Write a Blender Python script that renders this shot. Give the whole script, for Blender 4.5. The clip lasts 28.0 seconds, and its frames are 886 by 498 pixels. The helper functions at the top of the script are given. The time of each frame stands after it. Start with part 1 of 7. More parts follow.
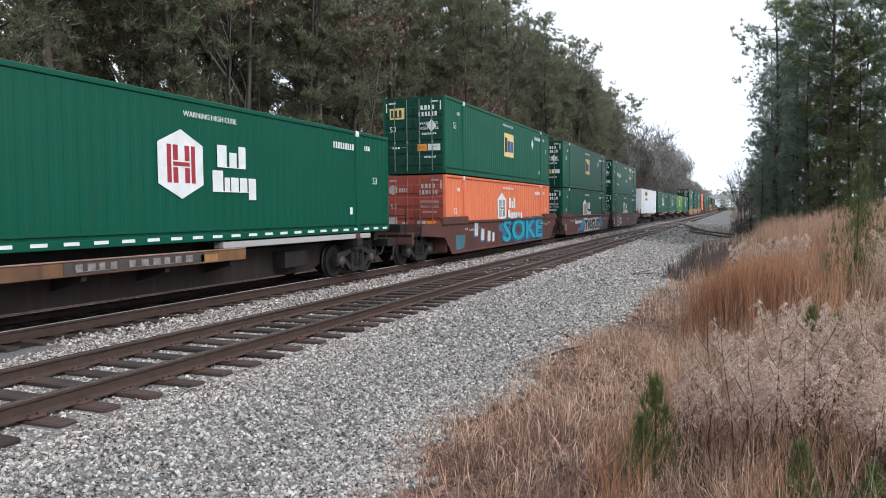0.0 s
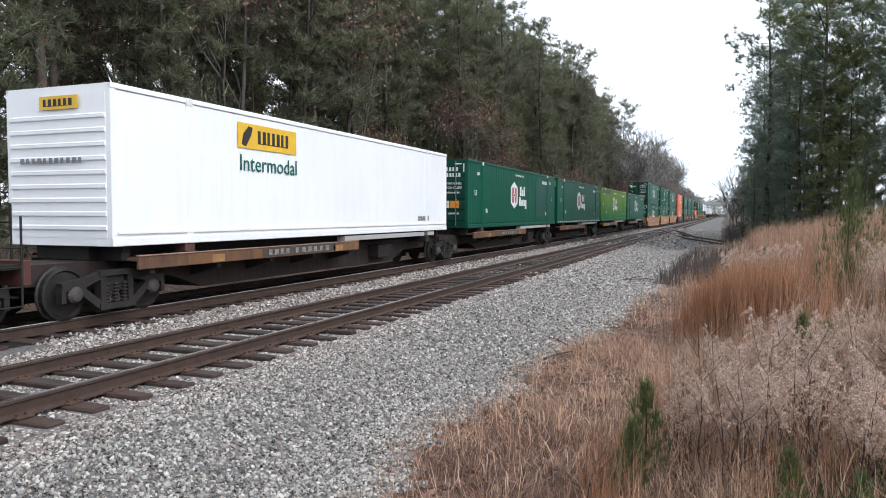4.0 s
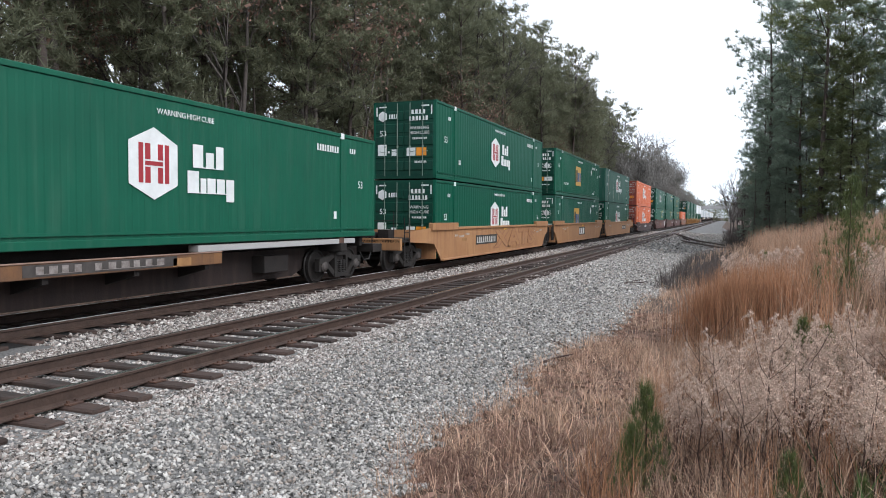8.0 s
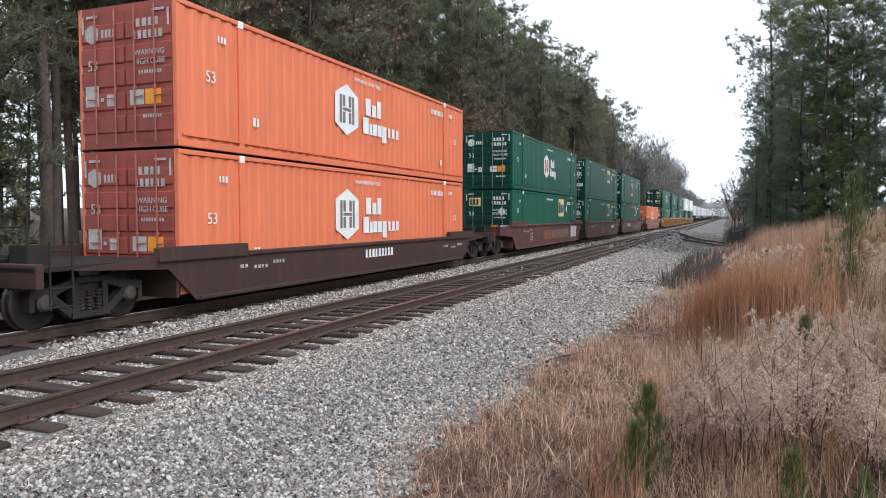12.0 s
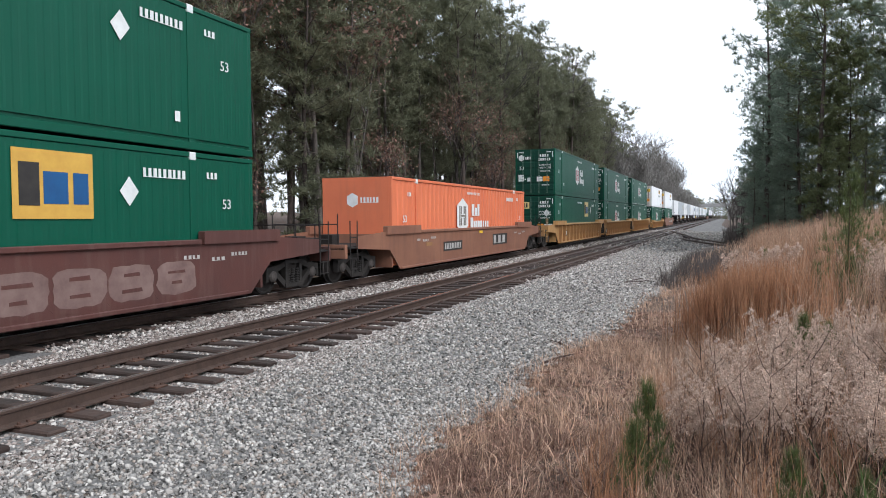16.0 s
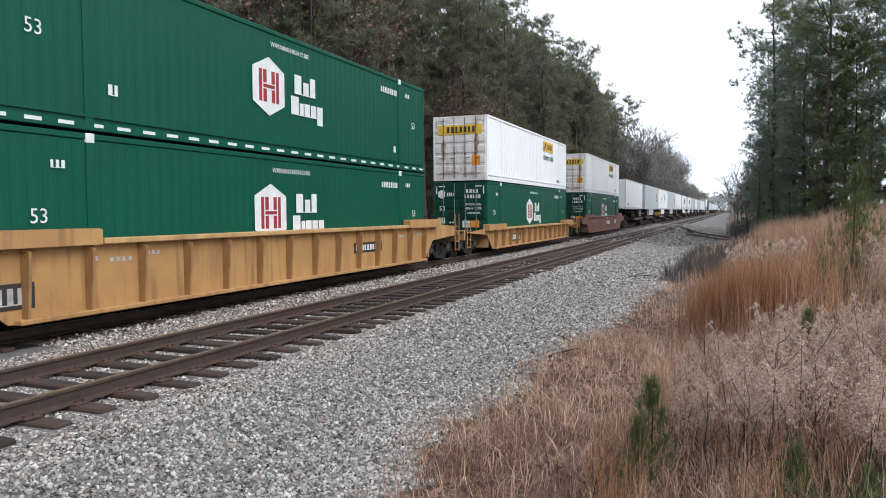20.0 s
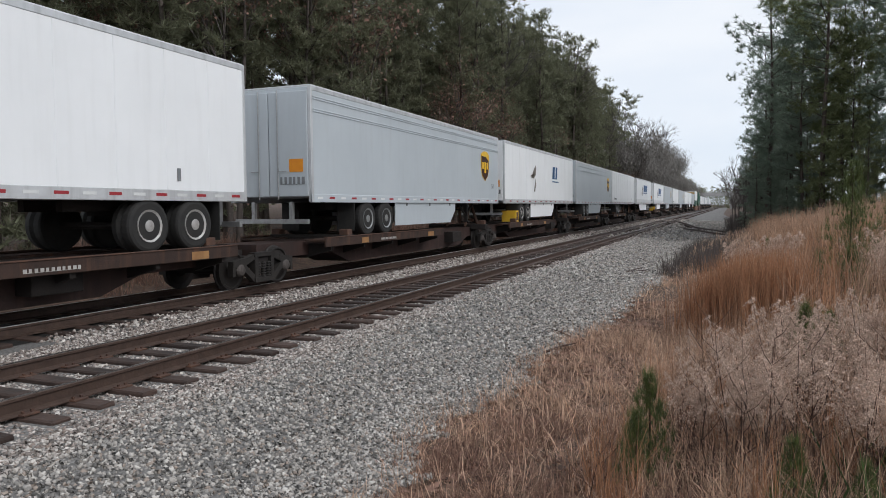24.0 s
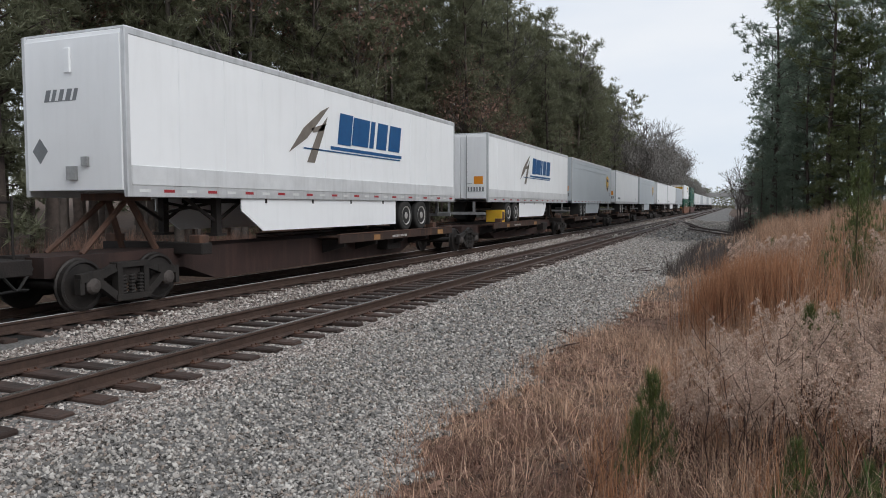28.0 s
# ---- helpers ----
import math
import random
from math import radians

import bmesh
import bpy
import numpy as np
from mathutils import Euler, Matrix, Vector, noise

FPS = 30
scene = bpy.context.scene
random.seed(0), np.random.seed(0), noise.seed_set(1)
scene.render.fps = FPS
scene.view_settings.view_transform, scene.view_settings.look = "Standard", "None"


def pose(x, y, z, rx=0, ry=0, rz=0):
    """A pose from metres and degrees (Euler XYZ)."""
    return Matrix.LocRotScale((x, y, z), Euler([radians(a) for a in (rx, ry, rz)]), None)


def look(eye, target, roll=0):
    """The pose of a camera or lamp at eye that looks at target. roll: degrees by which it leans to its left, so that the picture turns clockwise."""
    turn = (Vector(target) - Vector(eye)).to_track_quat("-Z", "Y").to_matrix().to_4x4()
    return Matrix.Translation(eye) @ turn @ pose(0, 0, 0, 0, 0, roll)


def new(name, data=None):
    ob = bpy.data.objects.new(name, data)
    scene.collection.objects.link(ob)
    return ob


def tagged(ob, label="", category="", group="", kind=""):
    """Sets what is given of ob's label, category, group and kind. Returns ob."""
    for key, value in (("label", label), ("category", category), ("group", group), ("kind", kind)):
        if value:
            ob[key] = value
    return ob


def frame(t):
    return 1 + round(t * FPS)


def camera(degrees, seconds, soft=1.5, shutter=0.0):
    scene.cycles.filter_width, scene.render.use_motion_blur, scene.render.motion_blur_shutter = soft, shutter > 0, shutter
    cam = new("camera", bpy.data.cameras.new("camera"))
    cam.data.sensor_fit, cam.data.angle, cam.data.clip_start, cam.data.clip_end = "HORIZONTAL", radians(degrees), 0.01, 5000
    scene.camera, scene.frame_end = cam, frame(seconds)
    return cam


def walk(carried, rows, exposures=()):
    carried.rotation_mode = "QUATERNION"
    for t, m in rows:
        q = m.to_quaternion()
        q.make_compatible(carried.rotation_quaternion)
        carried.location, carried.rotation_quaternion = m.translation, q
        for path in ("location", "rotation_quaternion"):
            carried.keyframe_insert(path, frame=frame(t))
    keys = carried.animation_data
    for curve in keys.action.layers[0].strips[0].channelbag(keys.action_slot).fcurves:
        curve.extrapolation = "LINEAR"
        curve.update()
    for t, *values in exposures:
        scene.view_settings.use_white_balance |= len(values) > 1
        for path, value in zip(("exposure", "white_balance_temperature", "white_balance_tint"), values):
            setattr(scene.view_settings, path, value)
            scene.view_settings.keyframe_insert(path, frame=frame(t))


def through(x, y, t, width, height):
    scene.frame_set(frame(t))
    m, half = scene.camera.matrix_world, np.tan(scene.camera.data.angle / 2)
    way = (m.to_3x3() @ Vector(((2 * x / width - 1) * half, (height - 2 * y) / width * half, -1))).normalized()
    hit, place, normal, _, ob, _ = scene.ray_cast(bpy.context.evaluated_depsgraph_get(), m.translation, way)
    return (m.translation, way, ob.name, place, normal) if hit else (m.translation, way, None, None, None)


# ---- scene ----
# Camera: held by hand beside the track, hardly moving
EYE = 1.82
cam = camera(63.56, 28.0, soft=0.95)
CAMERA_ROWS = [
    (0.0, 22.243, -2.903, 0.445),
    (0.5, 22.471, -3.021, 0.552),
    (1.0, 22.504, -3.025, 0.515),
    (1.5, 22.105, -2.973, 0.461),
    (2.0, 22.220, -2.993, 0.438),
    (2.5, 22.131, -2.873, 0.415),
    (3.0, 22.276, -2.891, 0.386),
    (3.5, 21.756, -2.715, 0.007),
    (5.5, 21.937, -2.604, -0.685),
    (6.0, 21.487, -2.695, -0.398),
    (6.5, 21.446, -2.725, -0.390),
    (7.0, 21.343, -2.690, -0.331),
    (7.5, 21.566, -2.434, -0.383),
    (8.0, 21.759, -2.432, -0.468),
    (8.5, 21.669, -2.353, -0.135),
    (9.0, 21.638, -2.356, -0.237),
    (9.5, 21.662, -2.290, -0.127),
    (10.0, 21.704, -2.356, 0.008),
    (10.5, 21.718, -2.385, 0.050),
    (11.0, 21.692, -2.464, -0.023),
    (11.5, 21.752, -2.355, -0.018),
    (12.0, 21.841, -2.390, -0.009),
    (12.5, 21.712, -2.402, 0.012),
    (14.5, 21.491, -2.395, 0.260),
    (15.0, 21.700, -2.461, 0.326),
    (15.5, 21.622, -2.397, 0.169),
    (16.0, 21.712, -2.309, 0.296),
    (16.5, 21.631, -2.297, 0.257),
    (17.0, 21.717, -2.275, 0.159),
    (17.5, 21.994, -2.391, 0.067),
    (18.0, 21.829, -2.414, 0.135),
    (18.5, 21.978, -2.517, 0.198),
    (19.0, 21.935, -2.549, 0.230),
    (19.5, 22.011, -2.737, 0.278),
    (20.0, 22.025, -2.767, 0.283),
    (20.5, 22.066, -2.793, 0.282),
    (21.0, 22.093, -2.847, 0.456),
    (21.5, 22.074, -2.950, 0.530),
    (23.5, 22.118, -3.053, 0.489),
    (24.0, 21.841, -3.153, 0.383),
    (24.5, 21.970, -3.245, 0.525),
    (25.0, 21.947, -3.349, 0.435),
    (25.5, 22.142, -3.549, 0.441),
    (26.0, 22.182, -3.572, 0.305),
    (26.5, 22.184, -3.435, 0.068),
    (27.0, 22.152, -3.154, -0.042),
    (27.5, 22.184, -3.287, -0.065),
    (28.0, 22.192, -3.280, -0.053),
]

# World: x to the right of the line, y along the line away from the camera, z up from the rail head.
# The line is straight and climbs a little.
def bend(y):
    return 0.0


def climb(y):
    return 0.0041 * (math.sqrt((y - 14) ** 2 + 36) + y - 14) / 2 - 0.0025


walk(cam, [(t, pose(0, 0, EYE, 90 + pitch, lean, yaw)) for t, yaw, pitch, lean in CAMERA_ROWS],
     exposures=[(0.0, 0.62, 6200, 10), (18.0, 0.60, 6200, 10), (21.5, 0.36, 6250, 10), (24.0, 0.03, 6400, 10), (25.0, 0.14, 6400, 10), (26.0, -0.02, 6400, 10), (27.0, 0.05, 6450, 10), (28.0, -0.05, 6450, 10)])

# ---- sky and light: thick bright overcast ----
world = bpy.data.worlds.new("overcast_sky")
scene.world = world
world.use_nodes = True
wn, wl = world.node_tree.nodes, world.node_tree.links
wn.clear()
sky = wn.new("ShaderNodeTexSky")
sky.sky_type, sky.sun_disc = "NISHITA", False
sky.sun_elevation, sky.sun_rotation = radians(42), radians(109)
w_back, w_out = wn.new("ShaderNodeBackground"), wn.new("ShaderNodeOutputWorld")
w_mix, w_gain, w_co, w_map, w_noise, w_ramp = (wn.new("ShaderNodeMix"), wn.new("ShaderNodeMix"), wn.new("ShaderNodeTexCoord"),
                                               wn.new("ShaderNodeMapping"), wn.new("ShaderNodeTexNoise"), wn.new("ShaderNodeValToRGB"))
w_mix.data_type = w_gain.data_type = "RGBA"
w_gain.blend_type = "MULTIPLY"
w_gain.inputs[0].default_value = 1.0
w_gain.inputs[7].default_value = (0.085, 0.085, 0.085, 1)
w_map.inputs["Scale"].default_value = (1.0, 1.0, 3.0)
w_noise.inputs["Scale"].default_value, w_noise.inputs["Detail"].default_value = 2.2, 5.0
w_ramp.color_ramp.elements[0].position, w_ramp.color_ramp.elements[1].position = 0.3, 0.7
w_ramp.color_ramp.elements[0].color, w_ramp.color_ramp.elements[1].color = (0.78, 0.86, 0.97, 1), (1.0, 1.02, 1.05, 1)
w_mix.inputs[0].default_value = 0.88
wl.new(w_co.outputs["Generated"], w_map.inputs[0])
wl.new(w_map.outputs[0], w_noise.inputs["Vector"])
wl.new(w_noise.outputs["Fac"], w_ramp.inputs[0])
wl.new(sky.outputs[0], w_gain.inputs[6])
wl.new(w_gain.outputs[2], w_mix.inputs[6])
wl.new(w_ramp.outputs[0], w_mix.inputs[7])
wl.new(w_mix.outputs[2], w_back.inputs[0])
w_back.inputs[1].default_value = 1.0
wl.new(w_back.outputs[0], w_out.inputs[0])
sun = new("sun", bpy.data.lights.new("sun", "SUN"))
sun.data.energy, sun.data.angle, sun.data.color = 1.5, radians(40), (1.0, 0.98, 0.95)
sun.matrix_world = look((60, -20, 57), (0, 0, 0))


# ---- materials ----
def shade(c, k):
    return (c[0] * k, c[1] * k, c[2] * k)


def mat(name, col, col2=None, rough=0.6, metal=0.0, scale=2.0, bump=0.0, bscale=30.0, streak=None, streak_amount=0.5, island=0.0, rand=0.0,
        spec=0.4, fade=None, through=0.0, tones=()):
    """Painted, rusty, stony or leafy surface: two colours by a cloudy noise, fine grain, streaks that run down, relief."""
    m = bpy.data.materials.new(name)
    m.use_nodes = True
    n, l = m.node_tree.nodes, m.node_tree.links
    bsdf = n["Principled BSDF"]
    co = n.new("ShaderNodeTexCoord")
    nz = n.new("ShaderNodeTexNoise")
    nz.inputs["Scale"].default_value, nz.inputs["Detail"].default_value = scale, 8.0
    nz.inputs["Roughness"].default_value = 0.65
    l.new(co.outputs["Object"], nz.inputs["Vector"])
    ramp = n.new("ShaderNodeValToRGB")
    ramp.color_ramp.elements[0].position, ramp.color_ramp.elements[1].position = 0.32, 0.68
    col2 = col2 or shade(col, 0.75)
    ramp.color_ramp.elements[0].color, ramp.color_ramp.elements[1].color = (*col2, 1), (*col, 1)
    l.new(nz.outputs["Fac"], ramp.inputs[0])
    out = ramp.outputs[0]
    if fade:  # livery that runs from one colour at the foot to another at the top
        sep, rmp, mx = n.new("ShaderNodeSeparateXYZ"), n.new("ShaderNodeMapRange"), n.new("ShaderNodeMix")
        mx.data_type = "RGBA"
        rmp.inputs[1].default_value, rmp.inputs[2].default_value = fade[1], fade[2]
        l.new(co.outputs["Object"], sep.inputs[0])
        l.new(sep.outputs[2], rmp.inputs[0])
        l.new(rmp.outputs[0], mx.inputs[0])
        mx.inputs[6].default_value = (*fade[0], 1)
        l.new(out, mx.inputs[7])
        out = mx.outputs[2]
    if streak:
        mp, ns, rs, mx = n.new("ShaderNodeMapping"), n.new("ShaderNodeTexNoise"), n.new("ShaderNodeValToRGB"), n.new("ShaderNodeMix")
        mx.data_type = "RGBA"
        mp.inputs["Scale"].default_value = (2.0, 2.2, 0.22)
        ns.inputs["Scale"].default_value, ns.inputs["Detail"].default_value = 2.6, 7.0
        rs.color_ramp.elements[0].position, rs.color_ramp.elements[1].position = 0.5, 0.78
        rs.color_ramp.elements[0].color = (0, 0, 0, 1)
        rs.color_ramp.elements[1].color = (streak_amount, streak_amount, streak_amount, 1)
        l.new(co.outputs["Object"], mp.inputs[0])
        l.new(mp.outputs[0], ns.inputs["Vector"])
        l.new(ns.outputs["Fac"], rs.inputs[0])
        l.new(rs.outputs[0], mx.inputs[0])
        l.new(out, mx.inputs[6])
        mx.inputs[7].default_value = (*streak, 1)
        out = mx.outputs[2]
    if tones:  # loose pieces, each of one of several colours
        tr, mx = n.new("ShaderNodeValToRGB"), n.new("ShaderNodeMix")
        mx.data_type, mx.blend_type = "RGBA", "MULTIPLY"
        mx.inputs[0].default_value = 1.0
        tr.color_ramp.interpolation = "CONSTANT"
        for i, tone in enumerate(tones):
            e = tr.color_ramp.elements[i] if i < 2 else tr.color_ramp.elements.new(i / len(tones))
            e.position, e.color = i / len(tones), (*tone, 1)
        l.new(n.new("ShaderNodeNewGeometry").outputs["Random Per Island"], tr.inputs[0])
        l.new(out, mx.inputs[6])
        l.new(tr.outputs[0], mx.inputs[7])
        out = mx.outputs[2]
    if island or rand:
        hsv, mr = n.new("ShaderNodeHueSaturation"), n.new("ShaderNodeMapRange")
        amount = island or rand
        mr.inputs[3].default_value, mr.inputs[4].default_value = 1 - amount, 1 + amount
        if island:
            l.new(n.new("ShaderNodeNewGeometry").outputs["Random Per Island"], mr.inputs[0])
        else:
            l.new(n.new("ShaderNodeObjectInfo").outputs["Random"], mr.inputs[0])
        l.new(mr.outputs[0], hsv.inputs["Value"])
        l.new(out, hsv.inputs["Color"])
        out = hsv.outputs[0]
    l.new(out, bsdf.inputs["Base Color"])
    bsdf.inputs["Roughness"].default_value, bsdf.inputs["Metallic"].default_value = rough, metal
    bsdf.inputs["Specular IOR Level"].default_value = spec
    if bump:
        nb, b = n.new("ShaderNodeTexNoise"), n.new("ShaderNodeBump")
        nb.inputs["Scale"].default_value, nb.inputs["Detail"].default_value = bscale, 6.0
        b.inputs["Strength"].default_value, b.inputs["Distance"].default_value = bump, 0.02
        l.new(co.outputs["Object"], nb.inputs["Vector"])
        l.new(nb.outputs["Fac"], b.inputs["Height"])
        l.new(b.outputs[0], bsdf.inputs["Normal"])
    if through:  # thin leaves let some light pass
        tr, ms = n.new("ShaderNodeBsdfTranslucent"), n.new("ShaderNodeMixShader")
        l.new(out, tr.inputs[0])
        ms.inputs[0].default_value = through
        l.new(bsdf.outputs[0], ms.inputs[1])
        l.new(tr.outputs[0], ms.inputs[2])
        l.new(ms.outputs[0], n["Material Output"].inputs[0])
    return m


GRIME = (0.05, 0.045, 0.04)
GREEN = mat("green_paint", (0.0026, 0.081, 0.047), (0.0022, 0.070, 0.040), 0.42, scale=0.5, streak=(0.010, 0.066, 0.043), streak_amount=0.35, spec=0.22)
# the side green again, darkened so that its colour holds the ends' shade
GREEN_SHADED = mat("shaded_green_end_paint", (0.0018, 0.048, 0.029), (0.0015, 0.035, 0.022), 0.5, scale=1.2, streak=(0.02, 0.05, 0.035), streak_amount=0.4, spec=0.25)
GREEN_OLD = mat("weathered_green_paint", (0.007, 0.098, 0.056), (0.006, 0.080, 0.046), 0.5, scale=0.7, streak=(0.045, 0.12, 0.08), streak_amount=0.4, spec=0.25)
GREEN_DULL = mat("dull_teal_paint", (0.020, 0.105, 0.070), (0.012, 0.074, 0.051), 0.55, scale=0.8, streak=(0.13, 0.17, 0.145), streak_amount=0.4, spec=0.3)
LIME = mat("faded_lime_paint", (0.19, 0.30, 0.06), (0.155, 0.26, 0.05), 0.5, scale=0.6, fade=((0.012, 0.17, 0.05), 0.0, 2.4))
ORANGE = mat("orange_paint", (0.70, 0.19, 0.085), (0.60, 0.15, 0.07), 0.5, scale=0.5, streak=(0.45, 0.13, 0.07), streak_amount=0.4)
ORANGE_END = mat("darker_red_end_paint", (0.32, 0.062, 0.042), (0.20, 0.042, 0.031), 0.55, scale=1.2, streak=(0.12, 0.05, 0.04), streak_amount=0.5)
WHITE = mat("white_paint", (0.87, 0.88, 0.89), (0.81, 0.82, 0.83), 0.4, scale=0.35, streak=(0.55, 0.55, 0.54), streak_amount=0.12)
WHITE_DIRTY = mat("stained_white_paint", (0.78, 0.76, 0.74), (0.62, 0.58, 0.54), 0.5, scale=1.3, streak=(0.22, 0.10, 0.05), streak_amount=0.55)
RUST_STAIN = mat("rust_stained_white_paint", (0.20, 0.10, 0.065), (0.58, 0.50, 0.44), 0.7, scale=7)
SILVER = mat("grey_trailer_paint", (0.50, 0.54, 0.57), (0.45, 0.49, 0.52), 0.35, scale=0.35, streak=(0.36, 0.37, 0.38), streak_amount=0.2)
ALU = mat("aluminium", (0.66, 0.67, 0.68), (0.54, 0.55, 0.56), 0.38, 0.35, scale=2, streak=(0.2, 0.2, 0.2), streak_amount=0.4)
SCUFF = mat("pale_scuffed_aluminium", (0.74, 0.75, 0.76), (0.62, 0.63, 0.64), 0.4, 0.15, scale=2, streak=(0.4, 0.39, 0.38), streak_amount=0.3)
TAN = mat("tan_car_paint", (0.40, 0.21, 0.095), (0.31, 0.145, 0.066), 0.6, scale=0.6, bump=0.15, streak=(0.14, 0.06, 0.035), streak_amount=0.5)
TAN_SCRAWL = mat("faint_brown_scrawl", (0.23, 0.105, 0.06), (0.31, 0.15, 0.08), 0.6, scale=3)
BROWN = mat("brown_car_paint", (0.105, 0.036, 0.028), (0.07, 0.03, 0.026), 0.6, scale=0.6, bump=0.15, streak=(0.15, 0.09, 0.075), streak_amount=0.45)
BROWN_DARK = mat("dark_brown_car_paint", (0.055, 0.026, 0.022), (0.04, 0.022, 0.02), 0.6, scale=0.6, bump=0.15, streak=(0.09, 0.05, 0.04), streak_amount=0.4)
RED_TAN = mat("red_brown_car_paint", (0.26, 0.118, 0.072), (0.18, 0.078, 0.05), 0.6, scale=0.6, bump=0.15, streak=(0.12, 0.06, 0.045), streak_amount=0.5)
YELLOW = mat("yellow_car_paint", (0.48, 0.27, 0.10), (0.37, 0.195, 0.075), 0.65, scale=0.9, bump=0.2, streak=(0.13, 0.06, 0.035), streak_amount=0.7)
STAKE = mat("rusty_yellow_paint", (0.40, 0.22, 0.085), (0.23, 0.115, 0.05), 0.65, scale=2, bump=0.2)
YELLOW_PALE = mat("worn_yellow_paint", (0.56, 0.36, 0.15), (0.40, 0.22, 0.09), 0.6, scale=1.5, bump=0.2, streak=(0.2, 0.1, 0.05), streak_amount=0.5)
RUST = mat("rusty_steel", (0.115, 0.06, 0.04), (0.055, 0.034, 0.028), 0.8, 0.1, scale=2.5, bump=0.4, streak=(0.2, 0.09, 0.045), streak_amount=0.4)
SPINE_BROWN = mat("dark_red_brown_steel", (0.048, 0.025, 0.021), (0.025, 0.016, 0.014), 0.75, scale=0.9, bump=0.3, streak=(0.09, 0.05, 0.04), streak_amount=0.5)
# beam brown taken darker to hold the shade below apron and container
SPINE_SHADED = mat("shaded_brown_beam_steel", (0.034, 0.021, 0.018), (0.016, 0.012, 0.011), 0.75, scale=0.7, bump=0.3, streak=(0.08, 0.05, 0.04), streak_amount=0.5)
STEEL_WORN = mat("grey_worn_steel", (0.085, 0.072, 0.066), (0.04, 0.034, 0.031), 0.75, scale=3)
LIP = mat("pale_rusted_lip", (0.33, 0.22, 0.17), (0.16, 0.09, 0.065), 0.8, scale=2.2)
APRON_PALE = mat("tan_worn_apron_paint", (0.42, 0.25, 0.12), (0.30, 0.16, 0.07), 0.7, scale=0.8, bump=0.2, streak=(0.10, 0.05, 0.03), streak_amount=0.7)
RUST_APRON = mat("dark_rusty_apron", (0.055, 0.030, 0.022), (0.026, 0.017, 0.014), 0.8, scale=1.5, bump=0.3, streak=(0.15, 0.07, 0.04), streak_amount=0.5)
RUST_DARK = mat("dark_brown_steel", (0.026, 0.020, 0.018), (0.013, 0.011, 0.010), 0.75, 0.1, scale=3, bump=0.4)
APRON = mat("worn_yellow_rusty_steel", (0.075, 0.042, 0.032), (0.21, 0.10, 0.04), 0.75, scale=0.8, bump=0.3, streak=(0.045, 0.03, 0.026), streak_amount=0.9)
CAST = mat("cast_truck_steel", (0.036, 0.031, 0.028), (0.018, 0.016, 0.015), 0.65, 0.2, scale=3, bump=0.4)
DOOR_ROD = mat("pale_worn_rod", (0.20, 0.26, 0.22), (0.09, 0.14, 0.11), 0.5, scale=3)
RED_ROD = mat("worn_red_rod", (0.42, 0.13, 0.09), (0.22, 0.07, 0.05), 0.5, scale=3)
WHEEL = mat("wheel_steel", (0.045, 0.039, 0.036), (0.020, 0.018, 0.017), 0.55, 0.4, scale=4)
RUBBER = mat("black_rubber", (0.018, 0.018, 0.018), (0.03, 0.028, 0.026), 0.8, scale=5)
RIM = mat("dull_wheel_rim", (0.55, 0.54, 0.53), (0.30, 0.27, 0.25), 0.45, 0.3, scale=5)
STEEL = mat("galvanised_steel", (0.42, 0.43, 0.43), (0.28, 0.28, 0.28), 0.45, 0.6, scale=6)
LABEL_WHITE = mat("white_lettering", (0.78, 0.79, 0.78), (0.62, 0.63, 0.62), 0.5, scale=3)
LABEL_WORN = mat("worn_white_lettering", (0.50, 0.49, 0.47), (0.30, 0.28, 0.26), 0.6, scale=5)
FADED_LABEL = mat("faded_dusty_lettering", (0.30, 0.27, 0.25), (0.11, 0.085, 0.075), 0.7, scale=9)
LABEL_RED = mat("red_emblem", (0.36, 0.03, 0.04), (0.28, 0.03, 0.035), 0.5, scale=3)
LABEL_YELLOW = mat("yellow_label", (0.80, 0.50, 0.04), (0.68, 0.40, 0.035), 0.5, scale=3)
LABEL_OCHRE = mat("ochre_label", (0.64, 0.38, 0.07), (0.54, 0.30, 0.055), 0.5, scale=3)
LABEL_BUFF = mat("pale_yellow_label", (0.78, 0.62, 0.28), (0.65, 0.5, 0.2), 0.5, scale=3)
LABEL_ORANGE = mat("orange_label", (0.80, 0.30, 0.02), (0.7, 0.24, 0.02), 0.5, scale=3)
LABEL_BLACK = mat("black_lettering", (0.02, 0.018, 0.018), (0.04, 0.035, 0.03), 0.6, scale=3)
LABEL_BLUE = mat("blue_lettering", (0.012, 0.09, 0.24), (0.01, 0.07, 0.2), 0.5, scale=3)
LABEL_GREEN = mat("dark_green_lettering", (0.005, 0.11, 0.09), (0.005, 0.09, 0.075), 0.5, scale=3)
LABEL_GREY = mat("grey_brown_emblem", (0.20, 0.175, 0.15), (0.14, 0.12, 0.10), 0.5, scale=3)
SHIELD = mat("brown_shield", (0.055, 0.02, 0.012), (0.04, 0.015, 0.01), 0.5, scale=3)
CYAN = mat("cyan_spray_paint", (0.02, 0.36, 0.46), (0.01, 0.26, 0.36), 0.6, scale=4)
BLUE_SPRAY = mat("blue_spray_paint", (0.03, 0.22, 0.45), (0.02, 0.14, 0.3), 0.6, scale=4)
WHITE_SPRAY = mat("white_spray_paint", (0.62, 0.62, 0.62), (0.48, 0.47, 0.47), 0.6, scale=4)
DARK_SPRAY = mat("dark_grey_spray_paint", (0.04, 0.04, 0.045), (0.06, 0.055, 0.055), 0.6, scale=4)
